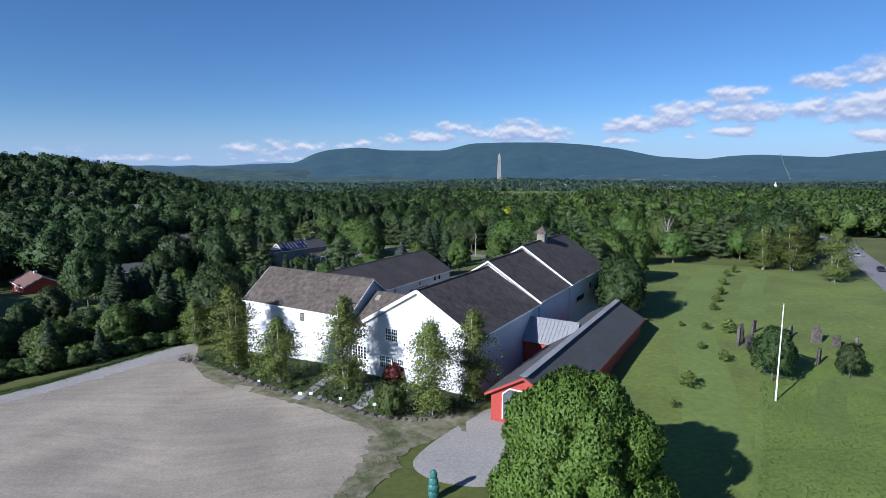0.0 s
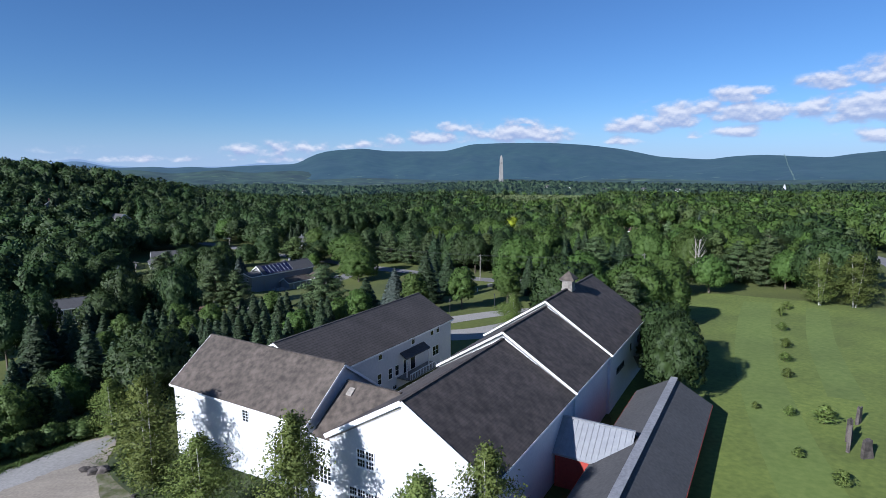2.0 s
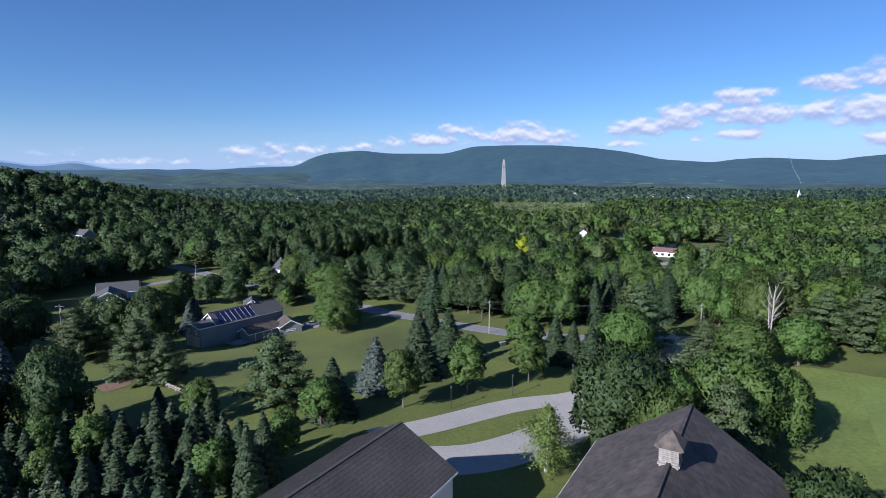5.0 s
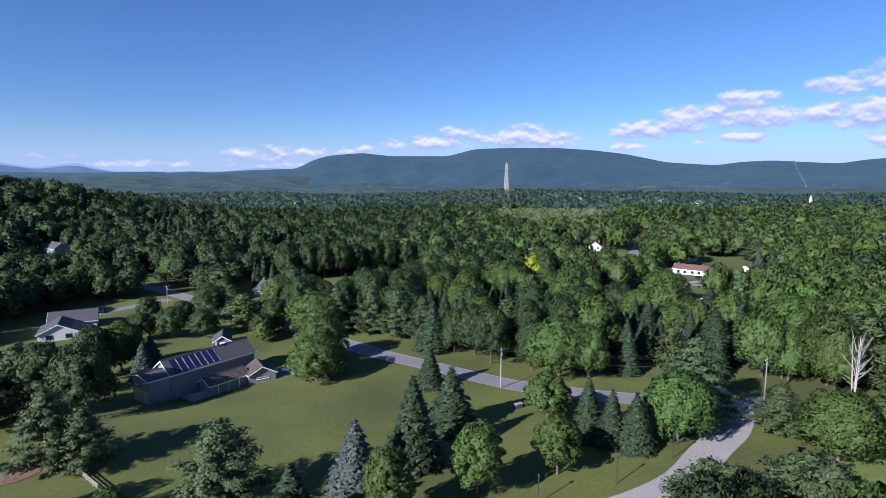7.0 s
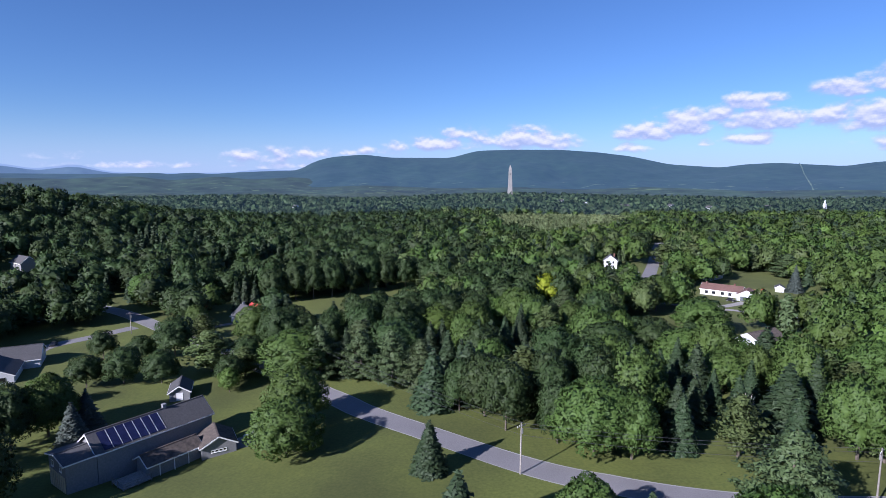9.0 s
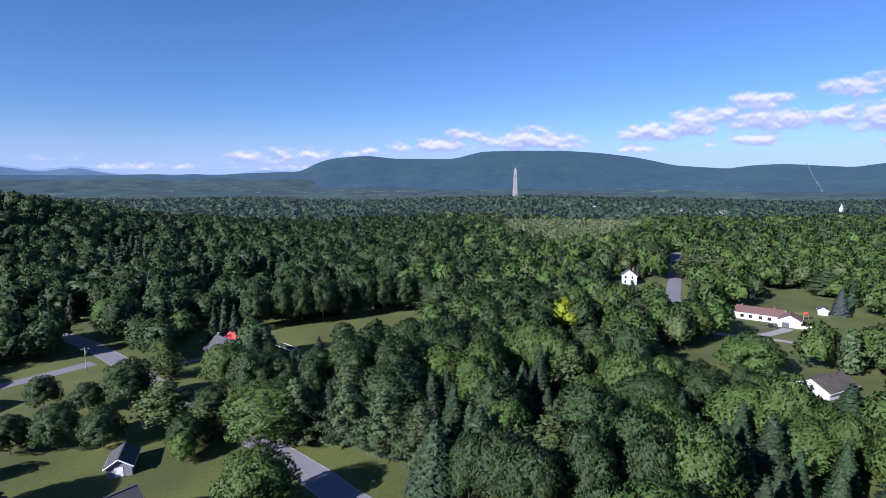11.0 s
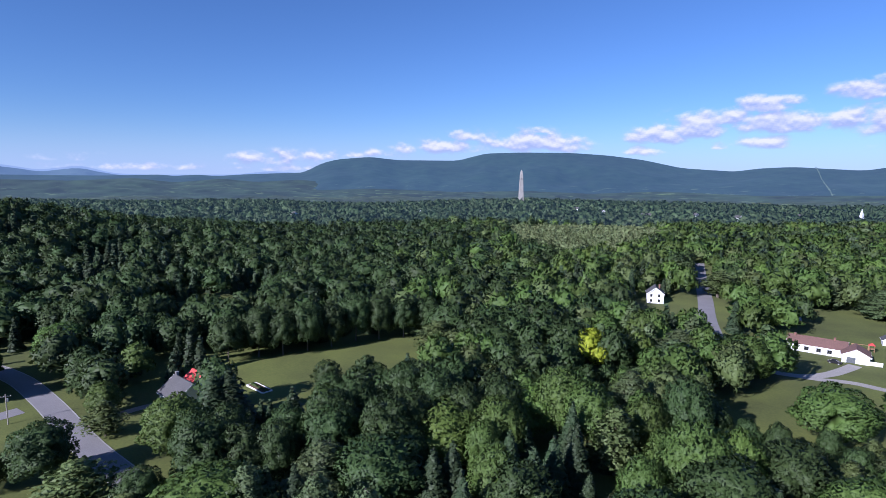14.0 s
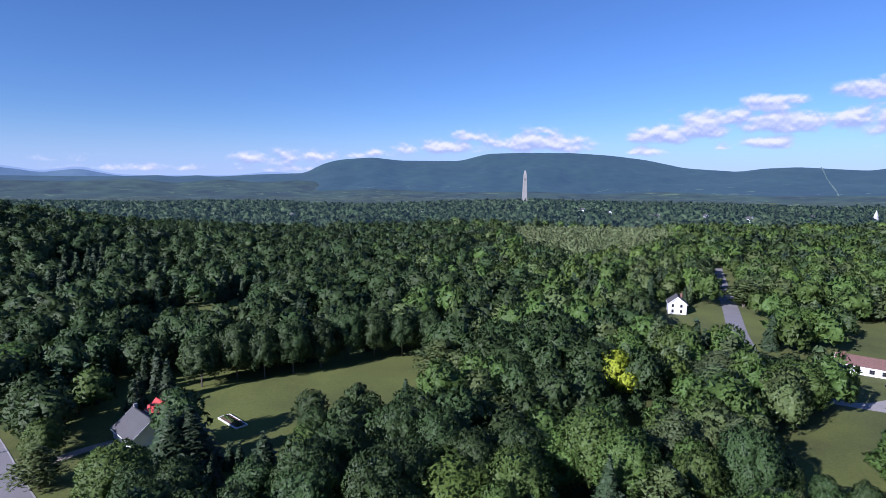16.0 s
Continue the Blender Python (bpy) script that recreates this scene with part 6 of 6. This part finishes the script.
def stone_row(name, label, line, step, size, seed):
    """A low wall of single field stones."""
    e = tagged(new(name), label, "stone wall")
    e.location = (line[0][0], line[0][1], h(*line[0]))
    rr = random.Random(seed)
    pts = smooth_line(line, 6)
    for (x0, y0), (x1, y1) in zip(pts, pts[1:]):
        n = max(1, round(math.hypot(x1 - x0, y1 - y0) / step))
        for k in range(n):
            t = (k + rr.random() * 0.6) / n
            x, y, s = x0 + (x1 - x0) * t + rr.uniform(-0.2, 0.2), y0 + (y1 - y0) * t + rr.uniform(-0.2, 0.2), size * rr.uniform(0.7, 1.5)
            part("stone", ROCKS[rr.randrange(5)], e, m=Matrix.LocRotScale((x - e.location.x, y - e.location.y, h(x, y) + s * 0.2 - e.location.z), Euler((0, 0, rr.random() * 6)), (s, s, s)))
    return e


stone_row("stone_wall", "low grey field-stone wall edging the planting bed", [(-35.8, 88.0), (-31.1, 84.2), (-25.1, 78.9), (-21.0, 76.6)], 0.55, 0.75, 1)
stone_row("stone_wall", "low grey field-stone wall beside the path", [(-17.5, 74.6), (-13.5, 71.5), (-9.8, 69.1), (-6.0, 67.6), (-1.7, 67.6), (1.2, 69.4)], 0.55, 0.7, 2)
stone_row("rock_pile", "pile of dark boulders at the lot's corner", [(-45.5, 94.6), (-43.6, 94.0), (-42.2, 94.2)], 0.5, 1.1, 3)
for x, y, tall, wide, tilt in ((50.8, 94.0, 3.6, 1.0, 4), (51.6, 92.0, 2.6, 1.3, -3), (57.5, 101.5, 2.6, 1.3, 2), (62.0, 97.8, 2.4, 1.2, 3), (64.4, 94.3, 3.2, 1.8, -4), (57.7, 83.6, 2.6, 1.4, 3), (66.0, 91.6, 2.2, 1.3, -5), (68.0, 89.8, 2.4, 1.2, 4), (52.4, 96.2, 3.4, 0.7, -2)):
    bm = bmesh.new()
    bmesh.ops.create_cube(bm, size=1)
    bmesh.ops.subdivide_edges(bm, edges=bm.edges[:], cuts=3, use_grid_fill=True)
    for v in bm.verts:
        z = v.co.z + 0.5
        v.co += Vector([noise.noise(v.co * 2.3 + Vector((x, y, k * 9))) * 0.13 for k in range(3)])
        v.co = Vector((v.co.x * wide * (1.1 - 0.35 * z), v.co.y * 0.4, v.co.z * tall))
    e = tagged(new("standing_stone", bm_mesh("standing_stone", bm, STONE)), "upright rough grey standing stone on the lawn", "standing stone", "standing stones")
    e.matrix_world = Matrix.Translation((x, y, h(x, y) + tall * 0.42)) @ Matrix.Rotation(radians(25 + tilt * 6), 4, "Z") @ Matrix.Rotation(radians(tilt), 4, "Y")

T_SAPLING = tree_kind("sapling", "young orchard sapling with thin light leaves", crown_birch, BIRCH, BARK, 3, 700, 0.045, dict(thick=0.02, tall=0.8, limbs=5), category="sapling", wide=0.4)
T_SAPLING["group"] = "orchard saplings on the lawn"
for x, y, tall in ((34.4, 75.8, 2.4), (44.5, 86.1, 2.0), (43.8, 92.7, 1.4), (58.9, 120.1, 1.9), (53.0, 101.8, 2.8), (46.6, 107.5, 1.2), (68.9, 137.3, 2.2), (49.9, 104.6, 1.7), (29.6, 69.3, 1.3), (84.2, 164.9, 2.2), (76.0, 150.5, 2.2), (63.5, 128.5, 2.1), (90.0, 172.0, 2.4)):
    plant(T_SAPLING, x, y, tall, tall * 1.1)

# notice board, bear-shaped painted statue, utility box, markers
board = tagged(new("notice_board"), "weathered roofed notice board beside the parking lot", "notice board")
board.matrix_world = at(-61.2, 94.6, 52)
for x in (-1.1, 1.1):
    part("post", boxes("post", GREY_WOOD, (x - 0.08, x + 0.08, -0.08, 0.08, -0.3, 2.3)), board)
part("panel", boxes("panel", GREY_WOOD, (-1.0, 1.0, -0.04, 0.04, 0.8, 2.1)), board)
part("roof", boxes("roof", SHINGLE_GREY, (-1.5, 1.5, -0.5, 0.5, 2.3, 2.42)), board)

GREEN_PAINT = rough_mat("teal_paint", (0.02, 0.09, 0.085), (0.06, 0.2, 0.19), scale=1.2, rough=0.4, bump=0.05)
bm = bmesh.new()
for z, rx, ry in ((0.5, 0.55, 0.4), (1.15, 0.6, 0.45), (1.8, 0.5, 0.4), (2.45, 0.38, 0.36)):
    bmesh.ops.create_icosphere(bm, subdivisions=2, radius=1, matrix=Matrix.LocRotScale((0, 0, z), None, (rx, ry, 0.55)))
statue = tagged(new("statue", bm_mesh("statue", bm, GREEN_PAINT)), "upright teal-painted outdoor statue on the lawn", "statue")
statue.matrix_world = at(-0.9, 50.2, 0)

box = tagged(new("utility_box"), "low grey-green metal utility box on the lawn", "utility box")
box.matrix_world = at(16.4, 222.6, 30)
part("cabinet", boxes("cabinet", DARK_DOOR, (-0.9, 0.9, -0.5, 0.5, -0.1, 1.0), bevel=0.05), box)
part("lid", boxes("lid", CONCRETE, (-0.96, 0.96, -0.56, 0.56, 1.0, 1.08), bevel=0.02), box)
mk = tagged(new("marker_post", tube("marker_post", (0, 0, -0.2), (0, 0, 1.1), 0.09, 0.09, WHITE_TRIM)), "short white marker post on the lawn", "marker post")
mk.matrix_world = at(11.5, 213.5, 0)

fence = tagged(new("rail_fence"), "weathered grey wooden rail fence beside the lawn", "fence")
fence.matrix_world = at(-78.4, 208.2, 0)
FX, FY = np.linspace(0, 24.4, 11), np.linspace(0, -20.1, 11)
for x, y in zip(FX, FY):
    z = h(-78.4 + x, 208.2 + y) - fence.matrix_world.translation.z
    part("post", boxes("post", GREY_WOOD, (x - 0.09, x + 0.09, y - 0.09, y + 0.09, z - 0.3, z + 1.25)), fence)
for i in range(10):
    z0, z1 = (h(-78.4 + FX[q], 208.2 + FY[q]) - fence.matrix_world.translation.z for q in (i, i + 1))
    for up in (0.45, 0.8, 1.12):
        part("rail", bars("rail", GREY_WOOD, ((FX[i], FY[i], z0 + up), (FX[i + 1], FY[i + 1], z1 + up), 0.07, 0.16)), fence)
tagged(draped_patch("garden_bed", [(-80, 199), (-76.2, 202), (-71.9, 197.7), (-75.3, 193)], 0.08, SOIL, 2), "brown dug garden bed", "garden bed", kind="structure")


# ---- vehicles ----
def car(x, y, turn, colour, label):
    e = tagged(new("car"), label, "car")
    e.matrix_world = at(x, y, turn) @ Matrix.Translation((0, 0, 0.06))
    paint = rough_mat("car_paint", colour, tuple(min(1, q * 1.15) for q in colour), scale=2.0, rough=0.25, bump=0.0, stain=0.05)
    sec = lambda yy, w, z0, z1: [(-w, yy, z0), (w, yy, z0), (w, yy, z1), (-w, yy, z1)]
    part("body", mesh("body", *prism([sec(-2.2, 0.78, 0.4, 0.75), sec(-1.9, 0.88, 0.3, 0.9), sec(0.9, 0.9, 0.28, 0.98), sec(1.9, 0.86, 0.3, 0.92), sec(2.25, 0.76, 0.4, 0.8)]), paint), e)
    part("cabin", mesh("cabin", *prism([sec(-1.2, 0.78, 0.9, 0.96), sec(-0.5, 0.68, 0.95, 1.45), sec(1.0, 0.68, 0.95, 1.47), sec(1.75, 0.76, 0.92, 1.0)]), GLASS), e)
    part("roof", boxes("roof", paint, (-0.62, 0.62, -0.5, 0.98, 1.44, 1.5), bevel=0.02), e)
    for sx in (-1, 1):
        for yy in (-1.4, 1.35):
            bm = bmesh.new()
            bmesh.ops.create_cone(bm, cap_ends=True, segments=14, radius1=0.34, radius2=0.34, depth=0.22, matrix=Matrix.Translation((sx * 0.82, yy, 0.28)) @ Matrix.Rotation(math.pi / 2, 4, "Y"))
            wheel = part("wheel", bm_mesh("wheel", bm, DARK_METAL), e)
            bm = bmesh.new()
            bmesh.ops.create_cone(bm, cap_ends=True, segments=12, radius1=0.2, radius2=0.2, depth=0.24, matrix=Matrix.Translation((sx * 0.83, yy, 0.28)) @ Matrix.Rotation(math.pi / 2, 4, "Y"))
            part("rim", bm_mesh("rim", bm, CONCRETE), wheel)
    return e


car(147.8, 199.5, -29, (0.3, 0.31, 0.33), "silver car driving on the two-lane road")
car(131.0, 166.5, -29, (0.02, 0.02, 0.024), "black car driving on the two-lane road")
car(137.0, 405.0, 40, (0.015, 0.015, 0.018), "black car parked on the ranch house drive")
car(-44.0, 257.0, -50, (0.35, 0.36, 0.38), "silver car parked by the garage")
car(-244.0, 453.0, 70, (0.5, 0.5, 0.52), "white car parked before the hillside house")
car(-141.0, 330.0, 20, (0.02, 0.022, 0.026), "dark car parked beside the white house")
car(-146.0, 326.0, 20, (0.5, 0.5, 0.52), "pale car parked beside the white house")
tagged(draped_road("driveway_1", [(99, 407), (107, 396), (116, 390), (126, 392), (136, 398), (143, 403)], 4.5, 0.05, PALE_GRAVEL), "grey drive to the ranch house", "driveway", kind="structure")
tagged(draped_road("driveway_2", [(113, 391), (120, 386.5), (128.6, 383), (140, 371), (175, 352)], 4.0, 0.05, PALE_GRAVEL), "grey lane past the ranch lawn", "driveway", kind="structure")
tagged(draped_road("driveway_3", [(-36, 285), (-40, 270), (-42, 258), (-48, 254)], 6, 0.05, ASPHALT), "asphalt drive to the garage", "driveway", kind="structure")
tagged(draped_road("driveway_4", [(-100, 344), (-94, 354), (-88, 360)], 3.2, 0.05, GRAVEL), "gravel drive to the cottage", "driveway", kind="structure")
tagged(draped_road("driveway_5", [(-125, 354), (-134, 340), (-142, 328), (-140, 316)], 6, 0.05, ASPHALT), "asphalt drive beside the white house", "driveway", kind="structure")
tagged(draped_patch("long_grass", [(22, 36), (34, 58), (43, 73), (50, 83), (64, 86), (88, 97), (112, 100), (112, 40), (70, 12), (35, 15)], 0.05, TALL_GRASS, 3), "long uncut bright green meadow grass", "grass", kind="structure")
tagged(draped_patch("verge", [(-45, 97), (-36, 90.5), (-25, 81), (-17, 75), (-8, 69), (4, 70), (5, 66), (-2.5, 61), (-5, 58.5), (-7, 63), (-16, 70.5), (-26, 77), (-37, 85)], 0.06, WORN_EDGE, 2, 0.4), "worn grass and dirt verge between bed and gravel", "verge", kind="structure")
tagged(draped_patch("planting_bed", [(-44, 101), (-37.5, 99.8), (-26, 93.5), (-15.5, 87), (-11.5, 84.5), (-3, 79.6), (5.5, 74.8), (3, 69.8), (-6, 68.4), (-14, 73), (-21, 77.2), (-31, 84.6), (-42, 94)], 0.075, FOREST_FLOOR, 2), "dark mulched planting bed before the barn", "garden bed", kind="structure")
tagged(draped_road("path_1", [(-20.5, 74.6), (-19, 77.5), (-17.5, 82), (-15.5, 87.0)], 1.6, 0.12, CONCRETE), "pale concrete path to the door", "path", kind="structure")
tagged(draped_road("path_2", [(-12, 70.4), (-10.5, 74), (-11.5, 80)], 1.8, 0.12, CONCRETE), "pale gravel path through the bed", "path", kind="structure")
rr = random.Random(5)
for x, y in ((-38, 93), (-30, 87), (-28, 84.5), (-21, 80.5), (-12, 77), (-3, 74), (1, 72), (-9, 72.2), (-22.5, 79), (-33, 90)):
    plant(T_BUSH, x, y, rr.uniform(0.8, 1.6), rr.uniform(1.3, 2.4), "low green garden shrub in the planting bed", "garden shrubs")
for k in range(34):
    t = k / 33
    s = rr.uniform(5, 17)
    plant((T_OAK, T_MAPLE, T_OAK, T_POPLAR)[k % 4], -104 + 52 * t - s * 0.7, 52 + 53 * t + s * 0.72, rr.uniform(5.5, 8.5), rr.uniform(5, 8), "small dark tree in the overgrown hedge", "hedge trees")
for k in range(26):
    t = k / 25
    plant(T_BUSH, -84 + 36 * t + rr.uniform(-1, 1) - 2, 70 + 35 * t + rr.uniform(-0.6, 1.5) + 2.5, rr.uniform(2.2, 4.2), rr.uniform(3.5, 6), "overgrown hedge bush along the parking lot", "hedge bushes")


def bare_tree(x, y, tall, seed):
    e = tagged(new("dead_tree"), "dead tree with bare pale branches at the wood's edge", "tree")
    e.matrix_world = at(x, y, seed * 40) @ Matrix.Diagonal((tall, tall, tall, 1))
    q = np.random.default_rng(seed)
    part("trunk", trunk_data("trunk", q, DEAD_WOOD, thick=0.01, tall=0.85, limbs=9, stems=3, spread=0.22, first=0.2), e)
    for k in range(16):
        z, b = q.uniform(0.25, 0.75), q.uniform(0, 6.283)
        part("branch", mesh("branch", *prism(limb((0.02 * math.cos(b), 0.02 * math.sin(b), z), (0.22 * math.cos(b) * (1.2 - z), 0.22 * math.sin(b) * (1.2 - z), z + q.uniform(0.15, 0.32)), 0.005, 0.0012)), DEAD_WOOD), e)
    return e


bare_tree(87.5, 219.5, 17, 3)
bare_tree(58.5, 242.0, 14, 4)
tagged(draped_patch("orchard_lawn", [(4, 30), (10, 62), (20, 90), (32, 128), (46, 150), (67, 194), (82, 196), (97, 185), (112, 171), (118, 150), (104, 112), (112, 60), (110, 30), (60, 10), (30, 12)], 0.035, MEADOW, 4, 1.0), "bright green mown lawn with young orchard trees", "lawn", kind="structure")
MOWN = rough_mat("mown_grass", (0.105, 0.15, 0.026), (0.15, 0.195, 0.042), scale=1.1, rough=0.95, bump=0.4, big=0.05, stain=0.25)
tagged(draped_road("mown_strip_1", [(30, 58), (38, 78), (46, 100), (58, 128), (75, 160), (88, 182)], 7, 0.045, MOWN), "paler mown grass strip through the orchard", "lawn", kind="structure")
tagged(draped_road("mown_strip_2", [(44, 60), (56, 76), (66, 70), (80, 50)], 3.2, 0.075, MOWN), "mown track curving through the long grass", "lawn", kind="structure")
tagged(draped_road("mown_strip_3", [(62, 110), (78, 140), (98, 172)], 5, 0.045, MOWN), "second paler mown grass strip", "lawn", kind="structure")

tagged(draped_patch("verge_edge", [(-8.5, 63.5), (-5, 61.5), (-4.6, 57), (-7, 51), (-11, 42), (-22, 28), (-25, 27), (-15, 42), (-10.5, 51.5), (-8.8, 58)], 0.062, WORN_EDGE, 2, 0.8), "ragged trampled grass and dirt edge of the gravel", "verge", kind="structure")


# ---- grass blades, ground cover, small signs ----
def blades(name, label, poly, count, tall, mat, seed, lean=0.35, wide=0.09, edge=None):
    """Many single blades and leaf tufts on an area, or along a line."""
    q = np.random.default_rng(seed)
    if edge is None:
        p = np.array(poly)
        x, y = q.uniform(p[:, 0].min(), p[:, 0].max(), count * 3), q.uniform(p[:, 1].min(), p[:, 1].max(), count * 3)
        ok = inside(poly, x, y)
        x, y = x[ok][:count], y[ok][:count]
    else:
        p = np.array(smooth_line(poly, 30))
        i = q.integers(0, len(p), count)
        x, y = p[i, 0] + q.normal(size=count) * edge, p[i, 1] + q.normal(size=count) * edge
    k = len(x)
    z = height(x, y) + 0.03
    a, s = q.uniform(0, 6.283, k), tall * q.uniform(0.5, 1.3, k)
    wx, wy = np.cos(a) * wide * q.uniform(0.6, 1.5, k), np.sin(a) * wide * q.uniform(0.6, 1.5, k)
    lx, ly = q.normal(size=k) * lean * s, q.normal(size=k) * lean * s + lean * s * 0.5
    v = np.stack([np.stack([x - wx, y - wy, z], 1), np.stack([x + wx, y + wy, z], 1), np.stack([x + lx, y + ly, z + s], 1)], 1).reshape(-1, 3)
    v = v.reshape(k, 3, 3)
    under = np.cross(v[:, 1] - v[:, 0], v[:, 2] - v[:, 0])[:, 2] < 0
    v[under] = v[under][:, ::-1]
    v = v.reshape(-1, 3)
    up = np.tile(np.array([0, 0, 1.0]), (3 * k, 1)) + np.repeat(unit(q, k), 3, 0) * 0.45
    up /= np.linalg.norm(up, axis=1, keepdims=True)
    return tagged(new(name, fast_mesh(name, v, np.arange(3 * k).reshape(k, 3), mat, up)), label, "grass", kind="stuff")


BLADE = leaf_mat("grass_blades", (0.095, 0.165, 0.022), (0.155, 0.23, 0.042), through_light=0.3)
blades("meadow_grass", "long bright green meadow grass", [(24, 40), (36, 60), (44, 75), (52, 84), (66, 87), (88, 97), (108, 98), (108, 48), (70, 22), (40, 22)], 80000, 0.13, BLADE, 1, lean=1.6, wide=0.06)
blades("edge_grass", "scruffy grass tufts along the gravel edge", [(-46, 98), (-36, 87), (-25, 79), (-17, 73), (-8, 66), (-5.5, 61), (-8, 54), (-12, 43), (-24, 28)], 7000, 0.11, SHRUB, 2, lean=1.2, wide=0.05, edge=0.8)
blades("hedge_grass", "rough grass at the foot of the hedge", [(-92, 62), (-85, 69), (-66, 82), (-59, 91), (-52, 103)], 6000, 0.3, SHRUB, 3, lean=1.0, wide=0.07, edge=0.6)
blades("ground_cover", "low leafy ground cover in the planting bed", [(-44, 101), (-37.5, 99.8), (-26, 93.5), (-15.5, 87), (-11.5, 84.5), (-3, 79.6), (5.5, 74.8), (3, 69.8), (-6, 68.4), (-14, 73), (-21, 77.2), (-31, 84.6), (-42, 94)], 7000, 0.3, SHRUB, 4, lean=1.0, wide=0.14)


def small_sign(x, y, tall, wide, turn):
    e = tagged(new("garden_sign"), "small white sign on a thin post in the planting bed", "sign", "garden signs")
    e.matrix_world = at(x, y, turn)
    part("post", boxes("post", GREY_WOOD, (-0.03, 0.03, -0.03, 0.03, -0.2, tall)), e)
    part("board", boxes("board", WHITE_TRIM, (-wide / 2, wide / 2, -0.07, -0.035, tall - wide * 0.6, tall + 0.1)), e)
    return e


for x, y, tall, wide, turn in ((-27.5, 80.8, 0.9, 0.4, 20), (-18.2, 74.3, 1.1, 0.45, 10), (-16.9, 73.8, 0.8, 0.6, 40), (-13.9, 73.0, 0.8, 0.4, 10), (-9.0, 70.6, 0.9, 0.45, 15), (-19.9, 75.2, 0.8, 0.5, -10)):
    small_sign(x, y, tall, wide, turn)


def kerb(line, off, mat):
    pts = [np.array(p) for p in smooth_line(line, 6)]
    side = []
    for i, p in enumerate(pts):
        t = pts[min(i + 1, len(pts) - 1)] - pts[max(i - 1, 0)]
        t = t / np.linalg.norm(t)
        side.append((p[0] - t[1] * off, p[1] + t[0] * off))
    return draped_road("kerb_edge", side, 0.32, 0.085, mat)


for off in (-3.35, 3.35):
    tagged(kerb(MAIN_ROAD, off, CONCRETE), "pale concrete edge of the asphalt road", "kerb", kind="structure")
pool = tagged(new("paddling_pool"), "round bright blue paddling pool on the grass", "paddling pool")
pool.matrix_world = at(79.4, 324.1, 0)
BLUE_VINYL = rough_mat("blue_vinyl", (0.03, 0.16, 0.5), (0.05, 0.24, 0.62), scale=2.0, rough=0.3, bump=0.0, stain=0.1)
ring = lambda rad, z: [(rad * math.cos(6.2832 * i / 20), rad * math.sin(6.2832 * i / 20), z) for i in range(20)]
part("wall", mesh("wall", *prism([ring(1.9, -0.3), ring(2.0, 0.55), ring(1.9, 0.7), ring(1.75, 0.6), ring(1.7, 0.3)]), BLUE_VINYL), pool)
bedframe = tagged(new("raised_bed"), "white-edged raised vegetable bed in the clearing", "garden bed")
bedframe.matrix_world = at(-63, 372.5, -41)
part("frame", boxes("frame", WHITE_TRIM, (-5, 5, -1.7, -1.5, -0.2, 0.45), (-5, 5, 1.5, 1.7, -0.2, 0.45), (-5, -4.8, -1.5, 1.5, -0.2, 0.45), (4.8, 5, -1.5, 1.5, -0.2, 0.45)), bedframe)
part("soil", boxes("soil", SOIL, (-4.8, 4.8, -1.5, 1.5, -0.2, 0.35)), bedframe)
for k in range(7):
    plant(T_BUSH, -63 + (k - 3) * 1.0, 372.5 - (k - 3) * 0.87, 1.0, 1.5, "leafy vegetable plant in the raised bed", "vegetable plants")

LANE = rough_mat("packed_gravel", (0.25, 0.238, 0.228), (0.34, 0.325, 0.31), scale=3.0, rough=0.95, bump=0.3, big=0.12, stain=0.2)
tagged(draped_patch("gravel_lane", [(-95, 50), (-84, 65), (-66, 80), (-59, 89.4), (-52, 101.5), (-47.5, 103.8), (-46.5, 99), (-54, 88), (-63, 77), (-76, 62), (-88, 47)], 0.066, LANE, 3, 0.8), "paler packed gravel lane along the hedge", "driveway", kind="structure")
